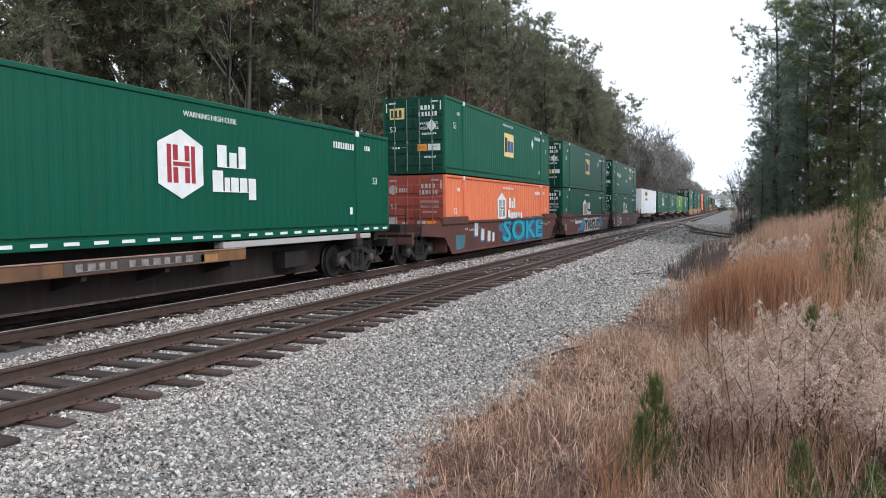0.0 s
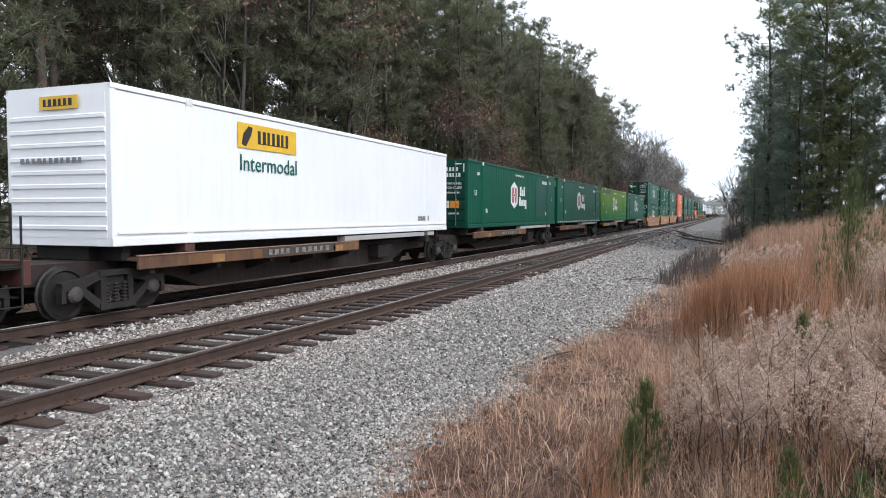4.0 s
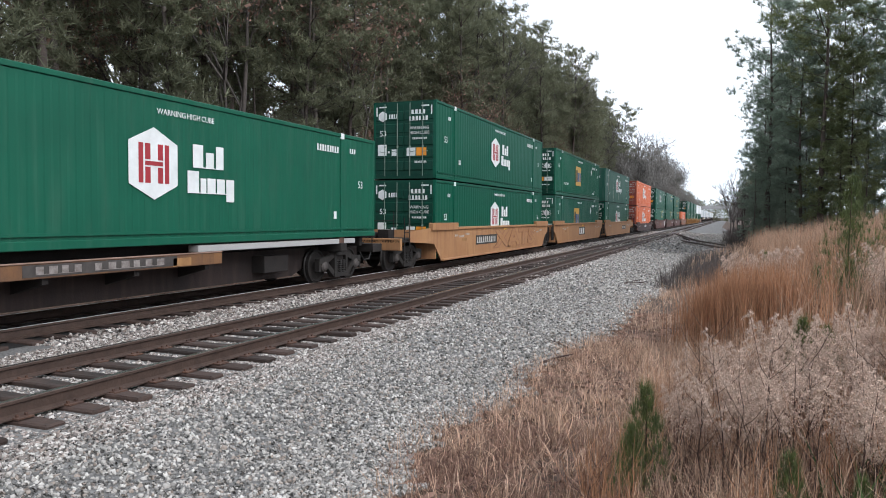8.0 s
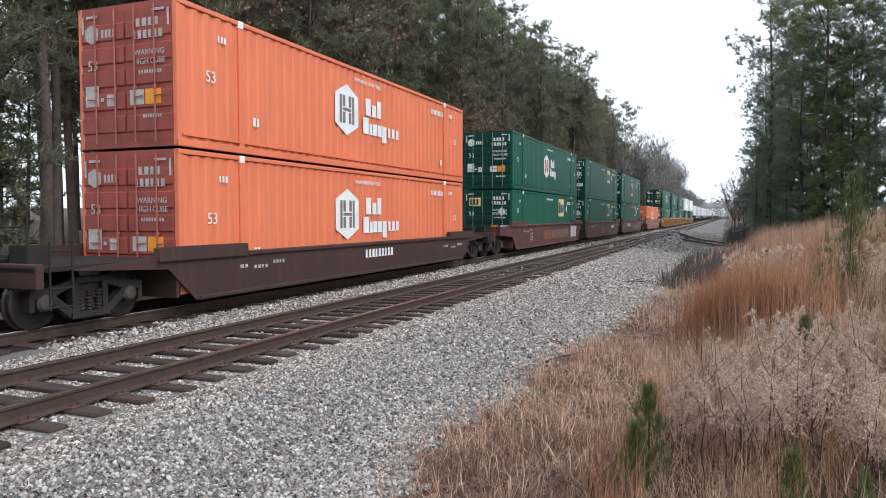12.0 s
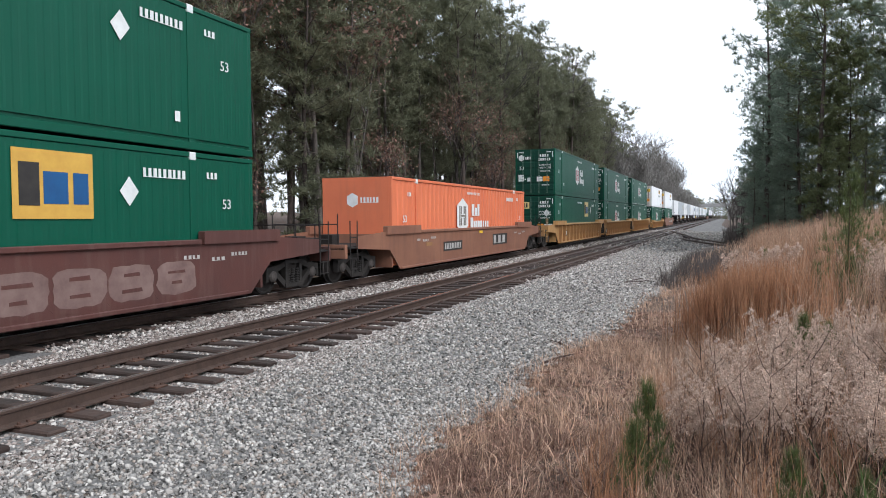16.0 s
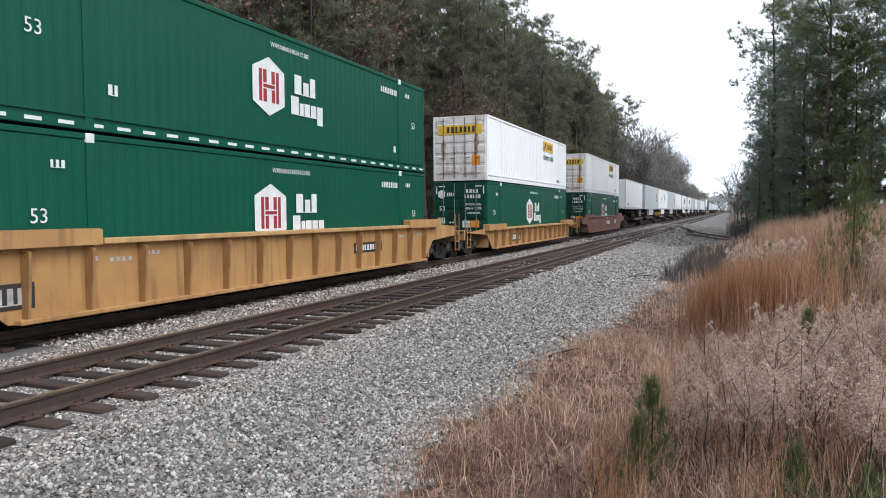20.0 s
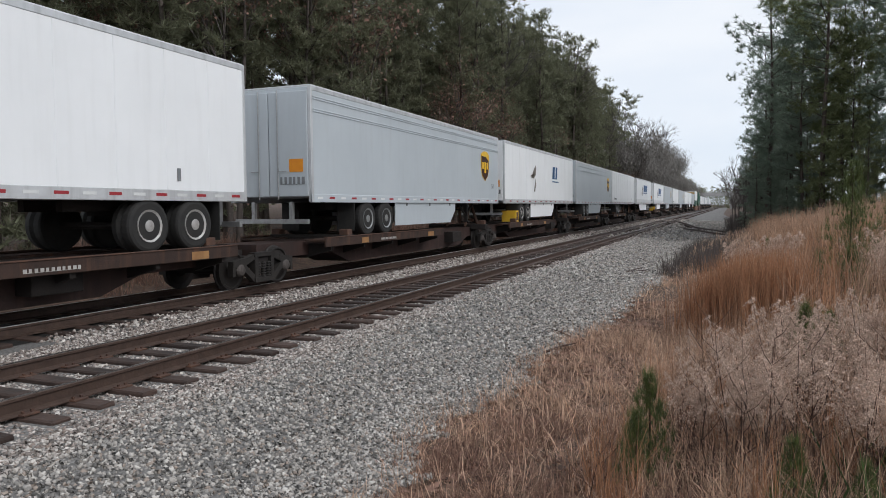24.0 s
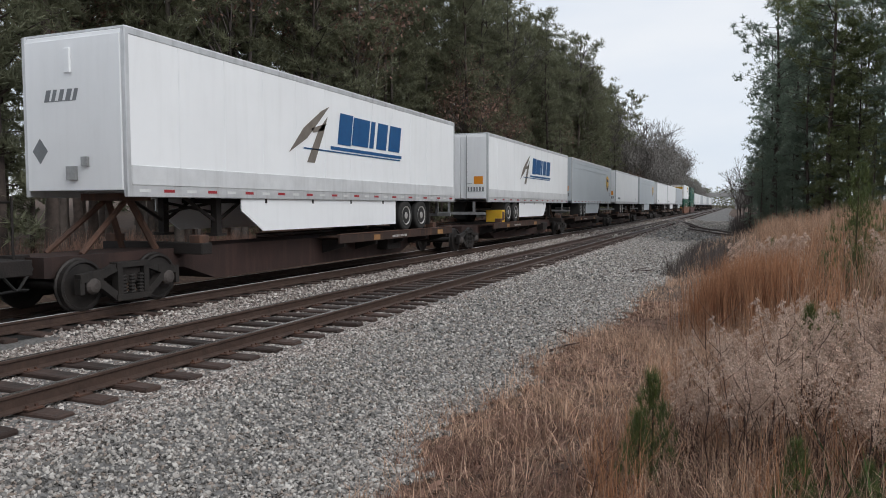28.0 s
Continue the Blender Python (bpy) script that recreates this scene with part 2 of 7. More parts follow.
PANEL_DARK = mat("repainted_dark_green_patch", (0.012, 0.075, 0.055), (0.012, 0.06, 0.045), 0.5, scale=1)
RAIL = mat("brown_rail_steel", (0.098, 0.064, 0.050), (0.058, 0.038, 0.031), 0.5, 0.25, scale=6, bump=0.3)
RAIL_TOP = mat("worn_rail_head", (0.55, 0.54, 0.53), (0.40, 0.38, 0.36), 0.22, 0.9, scale=6)
# pale and hardly metallic: the sky's sheen on the far rails, put into colour
RAIL_SHEEN = mat("painted_sheen_rail_head", (0.72, 0.71, 0.70), (0.60, 0.59, 0.58), 0.5, 0.2, scale=6)
TIE = mat("creosoted_timber", (0.024, 0.019, 0.017), (0.065, 0.038, 0.029), 0.85, scale=2.2, bump=0.8, bscale=14, rand=0.35)
BALLAST = mat("ballast_bed", (0.24, 0.23, 0.22), (0.06, 0.057, 0.054), 0.9, scale=22, bump=1.0, bscale=26)
STONE = mat("crushed_granite", (1.0, 0.98, 0.96), (0.70, 0.68, 0.66), 0.85, scale=16, bump=0.4, bscale=40,
            tones=((0.13, 0.127, 0.122), (0.28, 0.27, 0.256), (0.43, 0.405, 0.38), (0.20, 0.195, 0.19), (0.52, 0.495, 0.47), (0.37, 0.315, 0.275), (0.62, 0.60, 0.57), (0.33, 0.32, 0.305), (0.42, 0.40, 0.375)))
STONE_DIRTY = mat("sooty_granite", (1.0, 0.97, 0.94), (0.62, 0.58, 0.55), 0.85, scale=10, bump=0.4, bscale=40,
                  tones=((0.156, 0.143, 0.137), (0.39, 0.358, 0.338), (0.286, 0.24, 0.215), (0.572, 0.546, 0.52), (0.221, 0.195, 0.182), (0.442, 0.39, 0.364), (0.702, 0.676, 0.65)))
SHOULDER = mat("pale_ballast_shoulder", (0.52, 0.50, 0.48), (0.22, 0.21, 0.20), 0.9, scale=14, bump=1.0, bscale=20)
# near black: oil stain plus the shade under the train, both in the colour
SHADED_CINDER = mat("oily_shaded_ballast", (0.022, 0.020, 0.019), (0.011, 0.010, 0.0095), 0.85, scale=12, bump=1.0, bscale=22)
SOIL = mat("leaf_litter_soil", (0.13, 0.082, 0.060), (0.045, 0.031, 0.025), 0.95, scale=1.6, bump=1.0, bscale=12, streak=(0.24, 0.17, 0.11), streak_amount=0.5)
CONCRETE = mat("concrete", (0.42, 0.41, 0.40), (0.34, 0.33, 0.32), 0.85, scale=0.5, bump=0.3)
BARK = mat("pine_bark", (0.105, 0.080, 0.068), (0.05, 0.040, 0.036), 0.9, scale=3, bump=0.8, bscale=9, rand=0.3)
POLE_BARK = mat("grey_pine_bark", (0.125, 0.104, 0.092), (0.065, 0.054, 0.048), 0.9, scale=3, bump=0.8, bscale=9, rand=0.3)
# the next three needle colours are lifted beyond real foliage to carry lens haze
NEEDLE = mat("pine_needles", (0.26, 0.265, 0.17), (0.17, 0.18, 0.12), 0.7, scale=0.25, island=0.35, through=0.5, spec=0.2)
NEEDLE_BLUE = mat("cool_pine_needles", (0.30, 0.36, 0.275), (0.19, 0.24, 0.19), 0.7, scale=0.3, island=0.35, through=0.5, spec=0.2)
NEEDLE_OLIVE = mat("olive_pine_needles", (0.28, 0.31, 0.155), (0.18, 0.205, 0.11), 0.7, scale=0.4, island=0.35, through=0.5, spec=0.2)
NEEDLE_YOUNG = mat("young_pine_needles", (0.15, 0.175, 0.05), (0.045, 0.070, 0.028), 0.6, scale=3, island=0.4, through=0.3)
TWIG = mat("bare_twigs", (0.125, 0.105, 0.096), (0.08, 0.068, 0.062), 0.9, scale=3)
DEAD_LEAF = mat("withered_leaves", (0.30, 0.18, 0.135), (0.17, 0.10, 0.078), 0.8, scale=1.5, island=0.45, through=0.25)
TALL = mat("tawny_dead_grass", (0.56, 0.38, 0.265), (0.30, 0.18, 0.12), 0.8, scale=1.4, island=0.6, through=0.3)
SEDGE = mat("orange_broomsedge", (0.47, 0.255, 0.145), (0.31, 0.15, 0.082), 0.8, scale=1.2, island=0.45, through=0.3)
STRAW = mat("bleached_straw", (0.72, 0.52, 0.385), (0.34, 0.20, 0.135), 0.8, scale=2.4, island=0.6, through=0.3)
PLUME = mat("fluffy_seed_heads", (0.70, 0.55, 0.455), (0.42, 0.305, 0.24), 0.9, scale=4, island=0.45, through=0.35)
STALK = mat("dark_dead_stalks", (0.075, 0.042, 0.033), (0.05, 0.03, 0.025), 0.9, scale=3, island=0.3)
GREY_LEAF = mat("grey_brown_leaves", (0.25, 0.235, 0.215), (0.17, 0.158, 0.145), 0.9, scale=0.2, island=0.4, through=0.25)
HERB = mat("green_weed_leaves", (0.075, 0.12, 0.035), (0.05, 0.08, 0.03), 0.7, scale=2, island=0.4, through=0.3)


# ---- mesh helpers ----
def box(bm, x0, x1, y0, y1, z0, z1):
    v = [bm.verts.new(p) for p in ((x0, y0, z0), (x1, y0, z0), (x1, y1, z0), (x0, y1, z0), (x0, y0, z1), (x1, y0, z1), (x1, y1, z1), (x0, y1, z1))]
    for f in ((0, 3, 2, 1), (4, 5, 6, 7), (0, 1, 5, 4), (1, 2, 6, 5), (2, 3, 7, 6), (3, 0, 4, 7)):
        bm.faces.new([v[i] for i in f])
    return bm


def soft_box(x0, x1, y0, y1, z0, z1, r=0.012):
    """A box with broken edges."""
    bm = box(bmesh.new(), x0, x1, y0, y1, z0, z1)
    bmesh.ops.bevel(bm, geom=list(bm.edges), offset=r, segments=1, affect="EDGES")
    return bm


def extrude(bm, outline, place, depth):
    """A flat outline, (a, b) pairs, at a placing matrix, drawn out to a depth along the matrix's z."""
    lo = [bm.verts.new(place @ Vector((a, b, 0))) for a, b in outline]
    hi = [bm.verts.new(place @ Vector((a, b, depth))) for a, b in outline]
    bm.faces.new(lo[::-1]), bm.faces.new(hi)
    for i in range(len(lo)):
        j = (i + 1) % len(lo)
        bm.faces.new((lo[i], lo[j], hi[j], hi[i]))
    return bm


def rod(bm, p, q, r, n=6, r2=None):
    p, q = Vector(p), Vector(q)
    turn = (q - p).to_track_quat("Z", "Y").to_matrix()
    rings = []
    for c, rr in ((p, r), (q, r if r2 is None else r2)):
        rings.append([bm.verts.new(c + turn @ Vector((rr * math.cos(2 * math.pi * i / n), rr * math.sin(2 * math.pi * i / n), 0))) for i in range(n)])
    for i in range(n):
        j = (i + 1) % n
        bm.faces.new((rings[0][i], rings[0][j], rings[1][j], rings[1][i]))
    bm.faces.new(rings[0][::-1]), bm.faces.new(rings[1])
    return bm


def lathe(bm, profile, n=20):
    """Turns (radius, x) pairs round the x axis."""
    rings = [[bm.verts.new((x, r * math.cos(2 * math.pi * i / n), r * math.sin(2 * math.pi * i / n))) for i in range(n)] for r, x in profile]
    for a, b in zip(rings, rings[1:]):
        for i in range(n):
            j = (i + 1) % n
            bm.faces.new((a[i], a[j], b[j], b[i]))
    bm.faces.new(rings[0][::-1]), bm.faces.new(rings[-1])
    return bm


def np_mesh(name, verts, faces):
    me = bpy.data.meshes.new(name)
    verts, faces = np.asarray(verts, dtype=np.float32), np.asarray(faces, dtype=np.int32)
    k = faces.shape[1]
    me.vertices.add(len(verts)), me.loops.add(faces.size), me.polygons.add(len(faces))
    me.vertices.foreach_set("co", verts.ravel())
    me.loops.foreach_set("vertex_index", faces.ravel())
    me.polygons.foreach_set("loop_start", np.arange(0, faces.size, k, dtype=np.int32))
    me.update(calc_edges=True)
    return me


STORE = {}


def mesh_of(key, make):
    """The mesh kept under a key, made once from a bmesh."""
    if key not in STORE:
        bm = make()
        bmesh.ops.recalc_face_normals(bm, faces=bm.faces)
        me = bpy.data.meshes.new(key)
        bm.to_mesh(me)
        bm.free()
        STORE[key] = me
    return STORE[key]


def part(name, shape, material, parent=None, label="", place=None):
    """One mesh object under a thing or a part; shape is a bmesh or a kept mesh."""
    if isinstance(shape, bmesh.types.BMesh):
        bmesh.ops.recalc_face_normals(shape, faces=shape.faces)
        me = bpy.data.meshes.new(name)
        shape.to_mesh(me)
        shape.free()
    else:
        me = shape
    if not me.materials:
        me.materials.append(material)
    ob = new(name, me)
    if me.materials[0] is not material:
        ob.material_slots[0].link = "OBJECT"
        ob.material_slots[0].material = material
    if parent:
        ob.parent = parent
    if place is not None:
        ob.matrix_basis = place
    if label:
        ob["label"] = label
    return ob


def thing(name, label, category, group="", kind="", place=None):
    ob = new(name)
    ob.empty_display_size = 0.3
    if place is not None:
        ob.matrix_basis = place
    return tagged(ob, label, category, group, kind)


def letters(text, size, swell=0.0):
    def make():
        cu = bpy.data.curves.new("letters", "FONT")
        cu.body, cu.size, cu.extrude, cu.align_x, cu.align_y = text, size, 0.003, "CENTER", "CENTER"
        cu.resolution_u, cu.offset = 2, swell
        ob = bpy.data.objects.new("letters", cu)
        me = bpy.data.meshes.new_from_object(ob)
        bm = bmesh.new()
        bm.from_mesh(me)
        bpy.data.objects.remove(ob)
        bpy.data.meshes.remove(me)
        return bm
    return mesh_of("letters_%s_%.2f_%.2f" % (text, size, swell), make)


def words(name, text, size, material, parent, label, place):
    """A line of words, each word a part of its own."""
    cut, gap = [], 0.30 * size
    for word in text.split():
        me = letters(word, size)
        xs = [v.co.x for v in me.vertices]
        cut.append((me, max(xs) - min(xs)))
    at = -(sum(w for _, w in cut) + gap * (len(cut) - 1)) / 2
    for me, w in cut:
        part(name, me, material, parent, label, place @ Matrix.Translation((at + w / 2, 0, 0)))
        at += w + gap


def on_side(x, y, z):
    """A placing on a side that faces the camera's side of the line: a runs along the train, b up."""
    return Matrix(((0, 0, 1, x), (1, 0, 0, y), (0, 1, 0, z), (0, 0, 0, 1)))


def on_front(x, y, z):
    """A placing on the end that leads: a runs across, b up."""
    return Matrix(((1, 0, 0, x), (0, 0, -1, y), (0, 1, 0, z), (0, 0, 0, 1)))


def rect(w, h):
    return [(-w / 2, -h / 2), (w / 2, -h / 2), (w / 2, h / 2), (-w / 2, h / 2)]


def sign(name, outline, material, parent, place, label="", depth=0.005):
    """A thin painted or glued sheet."""
    return part(name, extrude(bmesh.new(), outline, place, depth), material, parent, label)


def bars(name, parent, place, width, height, count, material, label="", slant=0.0, depth=0.005):
    """A line of writing that cannot be read: one bar for each character, on a hairline foot."""
    step, foot = width / count, height * 0.07
    left, low = -width / 2, -height / 2
    top = []
    for i in range(count):
        a = left + i * step
        w = step * (0.50 + 0.16 * ((i * 7 + count) % 3) / 2)
        top += [(a, low + foot), (a + slant * height, height / 2), (a + w + slant * height, height / 2), (a + w, low + foot)]
    outline = [(left, low), (top[-1][0], low)] + top[::-1]
    bm = extrude(bmesh.new(), outline, place, depth)
    return part(name, bm, material, parent, label)

# ---- the train: containers, well cars, spine cars, trailers ----
TRACK_FAR, TRACK_NEAR = -11.40, -7.27      # middles of the two tracks
SPEED = 18.954                             # metres a second, towards the camera
LONG, WIDE, HIGH = 16.154, 2.591, 2.896    # a 53 ft container
HALF, SIDE = LONG / 2, WIDE / 2
POST = HALF - 1.98                         # lifting posts, 40 ft apart
RUNNING = []                               # things that run with the train, and their place along it


def corrugated(length, z0, z1, pitch, deep, x):
    """A wall of upright corrugations in the plane of x, standing proud to +x."""
    bm = bmesh.new()
    n = max(2, int(round(length / pitch)))
    p = length / n
    rows = []
    for i in range(n):
        a = -length / 2 + i * p
        for f, d in ((0.0, 0), (0.36, 0), (0.5, -deep), (0.86, -deep)):
            rows.append((a + f * p, x + d))
    rows.append((length / 2, x))
    lo = [bm.verts.new((d, a, z0)) for a, d in rows]
    hi = [bm.verts.new((d, a, z1)) for a, d in rows]
    for i in range(len(rows) - 1):
        bm.faces.new((lo[i], lo[i + 1], hi[i + 1], hi[i]))
    back = [bm.verts.new((x - 0.08, a, z)) for a, z in ((-length / 2, z0), (length / 2, z0), (length / 2, z1), (-length / 2, z1))]
    bm.faces.new(back[::-1])
    return bm


FLIP = pose(0, 0, 0, 0, 0, 180)


def emblem(parent, y, z, material_bars, k=1.0, x=SIDE):
    """White six-sided emblem with upright bars, and two rows of blocks beside it for the firm's name."""
    w, h = 0.62 * k, 0.68 * k
    hexagon = [(0, -h), (w, -h * 0.58), (w, h * 0.58), (0, h), (-w, h * 0.58), (-w, -h * 0.58)]
    plate = sign("emblem", hexagon, LABEL_WHITE, parent, on_side(x + 0.004, y, z), "white six-sided emblem")
    for a, b, ww, hh in ((-0.33, 0.0, 0.11, 0.74), (-0.16, 0.22, 0.13, 0.30), (-0.16, -0.22, 0.13, 0.30), (0.33, 0.0, 0.11, 0.74), (0.16, 0.22, 0.13, 0.30),
                         (0.16, -0.22, 0.13, 0.30), (0.0, 0.0, 0.45, 0.08)):
        sign("emblem_bar", rect(ww * k, hh * k), material_bars, plate, on_side(x + 0.0095, y + a * k, z + b * k))
    # upper row of three blocks, lower row of five, as tall as the letters stand, joined by a hairline
    for base, blocks in ((0.0, ((1.06, 0.30, 0.0, 0.47), (1.45, 0.24, 0.0, 0.33), (1.76, 0.24, 0.0, 0.48))),
                         (-0.52, ((0.90, 0.33, -0.52, -0.07), (1.28, 0.17, -0.52, -0.21), (1.49, 0.25, -0.52, -0.20), (1.79, 0.25, -0.52, -0.20), (2.09, 0.26, -0.68, -0.20)))):
        low, high = [], []
        for a, ww, bb, tt in blocks:
            low += [(a * k, bb * k), ((a + ww) * k, bb * k)] if bb < base else []
            if bb == base:
                low += [(a * k, base * k), ((a + ww) * k, base * k)]
            high += [(a * k, (base + 0.02) * k), (a * k, tt * k), ((a + ww) * k, tt * k), ((a + ww) * k, (base + 0.02) * k)]
            if bb < base:
                low.insert(-2, (a * k, base * k))
        high = high[1:-1]
        sign("wordmark", low + high[::-1], LABEL_WHITE, parent, on_side(x + 0.004, y, z), "white blocks of a firm's name")


def square_label(parent, y, z, k, ground, x=SIDE):
    """Upright yellow label with dark and blue blocks on it."""
    w, h = 1.5 * k, 1.1 * k
    plate = sign("square_label", rect(w, h), ground, parent, on_side(x + 0.004, y, z), "yellow label with black and blue blocks")
    dark, blue = bmesh.new(), bmesh.new()
    extrude(dark, rect(0.36 * k, 0.68 * k), on_side(x + 0.0095, y - 0.46 * k, z), 0.005)
    for a, b, ww, hh in ((0.02, -0.05, 0.46, 0.52), (0.50, -0.05, 0.30, 0.52)):
        extrude(blue, rect(ww * k, hh * k), on_side(x + 0.0095, y + a * k, z + b * k), 0.005)
    part("black_block", dark, LABEL_BLACK, plate)
    part("blue_block", blue, LABEL_BLUE, plate)


def small_marks(parent, firm, lozenge=3.6):
    """Reporting marks, length figures, clearance words and a lozenge, as on nearly all the containers."""
    words("warning_word", "WARNING HIGH CUBE", 0.16, LABEL_WHITE, parent, "small white warning word", on_side(SIDE + 0.006, -0.1, 2.55))
    bars("number_line", parent, on_side(SIDE + 0.004, POST - 0.75, 2.42), 1.15, 0.17, 9, LABEL_WHITE)
    high = 1.85 if firm == "label" else 1.5
    part("length_mark", letters("53", 0.30), LABEL_WHITE, parent, "white figures", on_side(SIDE + 0.006, POST + 1.05, high))
    part("length_mark", letters("53", 0.34), LABEL_WHITE, parent, "white figures", on_side(SIDE + 0.006, -POST - 1.0, high))
    bars("text_line", parent, on_side(SIDE + 0.004, POST + 0.6, 2.45), 0.36, 0.13, 3, LABEL_WHITE)
    bars("text_line", parent, on_side(SIDE + 0.004, -POST - 0.62, 2.35), 0.3, 0.13, 3, LABEL_WHITE)
    sign("mark", rect(0.14, 0.2), LABEL_WHITE, parent, on_side(SIDE + 0.004, POST - 0.4, 0.62))
    if firm != "label":
        bars("text_line", parent, on_side(SIDE + 0.004, -POST + 0.55, 0.75), 0.28, 0.19, 2, LABEL_WHITE)
    if firm == "label":
        sign("lozenge", [(0, -0.27), (0.22, 0), (0, 0.27), (-0.22, 0)], LABEL_WHITE, parent, on_side(SIDE + 0.004, min(max(lozenge, 4.3), POST - 0.6), 2.05))


def lifting_words(parent):
    words("lifting_word", "TOPLIFT ONLY", 0.23, LABEL_WHITE, parent, "white word", on_side(SIDE + 0.006, -POST + 1.2, 0.80))
    words("lifting_word", "TOPLIFT ONLY", 0.17, LABEL_WHITE, parent, "white word", on_side(SIDE + 0.006, POST - 0.8, 0.42))


def door_pair(parent, paint, material_rod, firm, z1):
    """Two door leaves on the end that leads, each with pressed ridges, two locking bars with handles, hinges and labels."""
    for s in (-1, 1):
        def leaf():
            front = [(-0.03, 0.17)]
            for i in range(5):
                zz = 0.30 + i * (z1 - 0.55) / 5
                front += [(-0.03, zz), (-0.06, zz + 0.03), (-0.06, zz + 0.33), (-0.03, zz + 0.36)]
            front += [(-0.03, z1 - 0.14), (0.03, z1 - 0.14), (0.03, 0.17)]
            bm = extrude(bmesh.new(), front, Matrix(((0, 0, 1, 0.03), (1, 0, 0, 0), (0, 1, 0, 0), (0, 0, 0, 1))), SIDE - 0.15)
            return bm
        leaf_ob = part("door", mesh_of("container_door_%.2f" % z1, leaf), paint, parent, place=Matrix.Translation((0, -HALF + 0.025, 0)) @ Matrix.Diagonal((s, 1, 1, 1)))
        for dx in (0.26, 0.78):
            part("lock_rod", mesh_of("lock_rod_%.2f" % z1, lambda: rod(rod(rod(bmesh.new(), (0, -0.085, 0.1), (0, -0.085, z1 - 0.08), 0.017),
                 (0, -0.1, 1.0), (0.22, -0.1, 1.02), 0.014), (0, -0.09, 1.2), (0, -0.05, 1.2), 0.04)), material_rod, leaf_ob, place=Matrix.Translation((dx, 0, 0)))
    y = -HALF - 0.037
    mark = LABEL_WORN if firm == "white" or paint is ORANGE_END else LABEL_WHITE
    for s in (-1, 1):
        sign("corner_mark", rect(0.30, 0.05), mark, parent, on_front(s * (SIDE - 0.42), y, z1 - 0.2), "white reflective strip")
        sign("corner_mark", rect(0.05, 0.34), mark, parent, on_front(s * (SIDE - 0.17), y, z1 - 0.36), "white reflective strip")
    bars("number_line", parent, on_front(0.62, y, z1 - 0.42), 0.62, 0.16, 4, mark)
    bars("number_line", parent, on_front(0.62, y, z1 - 0.66), 0.80, 0.16, 6, mark)
    if firm not in ("label", "white"):
        sign("emblem", [(0, -0.2), (0.17, -0.11), (0.17, 0.11), (0, 0.2), (-0.17, 0.11), (-0.17, -0.11)], mark, parent, on_front(-0.88, y, z1 - 0.55))
        bars("text_line", parent, on_front(-0.42, y, z1 - 0.56), 0.4, 0.16, 4, mark)
        sign("paper_label", rect(0.4, 0.3), LABEL_ORANGE, parent, on_front(0.72, y, 1.0), "small orange label")
        sign("paper_label", rect(0.36, 0.3), mark, parent, on_front(0.3, y, 1.0), "small white label")
        sign("paper_label", rect(0.36, 0.42), mark, parent, on_front(-0.9, y, 1.08), "small white label")
        sign("paper_label", rect(0.2, 0.24), mark, parent, on_front(-0.4, y, 0.98), "small white label")
    elif firm == "label":
        sign("paper_label", rect(0.62, 0.42), LABEL_BUFF, parent, on_front(-0.68, y, z1 - 0.6), "small yellow label")
        bars("text_line", parent, on_front(-0.68, y - 0.005, z1 - 0.6), 0.5, 0.28, 3, LABEL_BLACK)
        sign("lozenge", [(0, -0.24), (0.2, 0), (0, 0.24), (-0.2, 0)], mark, parent, on_front(0.75, y, z1 - 1.1))
        sign("paper_label", rect(0.38, 0.26), LABEL_ORANGE, parent, on_front(0.36, y, 0.98), "small orange label")
        sign("paper_label", rect(0.5, 0.24), mark, parent, on_front(0.85, y, 0.98))
    if firm == "white":
        sign("paper_label", rect(2.1, 0.42), LABEL_YELLOW, parent, on_front(0, y - 0.004, z1 - 0.62), "yellow label with black blocks")
        bars("wordmark", parent, on_front(0.1, y - 0.010, z1 - 0.62), 1.4, 0.26, 7, LABEL_BLACK)
        sign("paper_label", rect(0.36, 0.42), LABEL_ORANGE, parent, on_front(0.78, y, 0.9), "small orange label")
        for a, b, w, h in ((-0.78, 1.55, 0.13, 0.30), (-0.76, 1.15, 0.10, 0.26), (0.80, 1.75, 0.12, 0.42), (0.78, 1.30, 0.10, 0.22), (-0.5, 0.36, 0.5, 0.07), (0.6, 0.33, 0.42, 0.06)):
            sign("rust_stain", [(-w, -h * 0.8), (-w * 0.2, -h), (w * 0.7, -h * 0.7), (w, h * 0.2), (w * 0.3, h), (-w * 0.8, h * 0.6)], RUST_STAIN, parent, on_front(a, y + 0.003, b), "brown rust stain", depth=0.003)
        return
    for a, b, w, n in ((0.66, z1 - 1.40, 0.6, 9), (-0.72, 1.0, 0.34, 3), (0.7, 0.62, 0.5, 8)):
        bars("text_line", parent, on_front(a, y, b), w, 0.07, n, mark)
    part("warning_word", letters("WARNING", 0.16), mark, parent, "worn white warning word", on_front(0.64, y - 0.005, z1 - 1.02))
    words("warning_word", "HIGH CUBE", 0.16, mark, parent, "worn white warning word", on_front(0.64, y - 0.005, z1 - 1.2))
    part("length_mark", letters("53", 0.30), mark, parent, "white figures", on_front(-0.86, y - 0.005, z1 - 1.2))


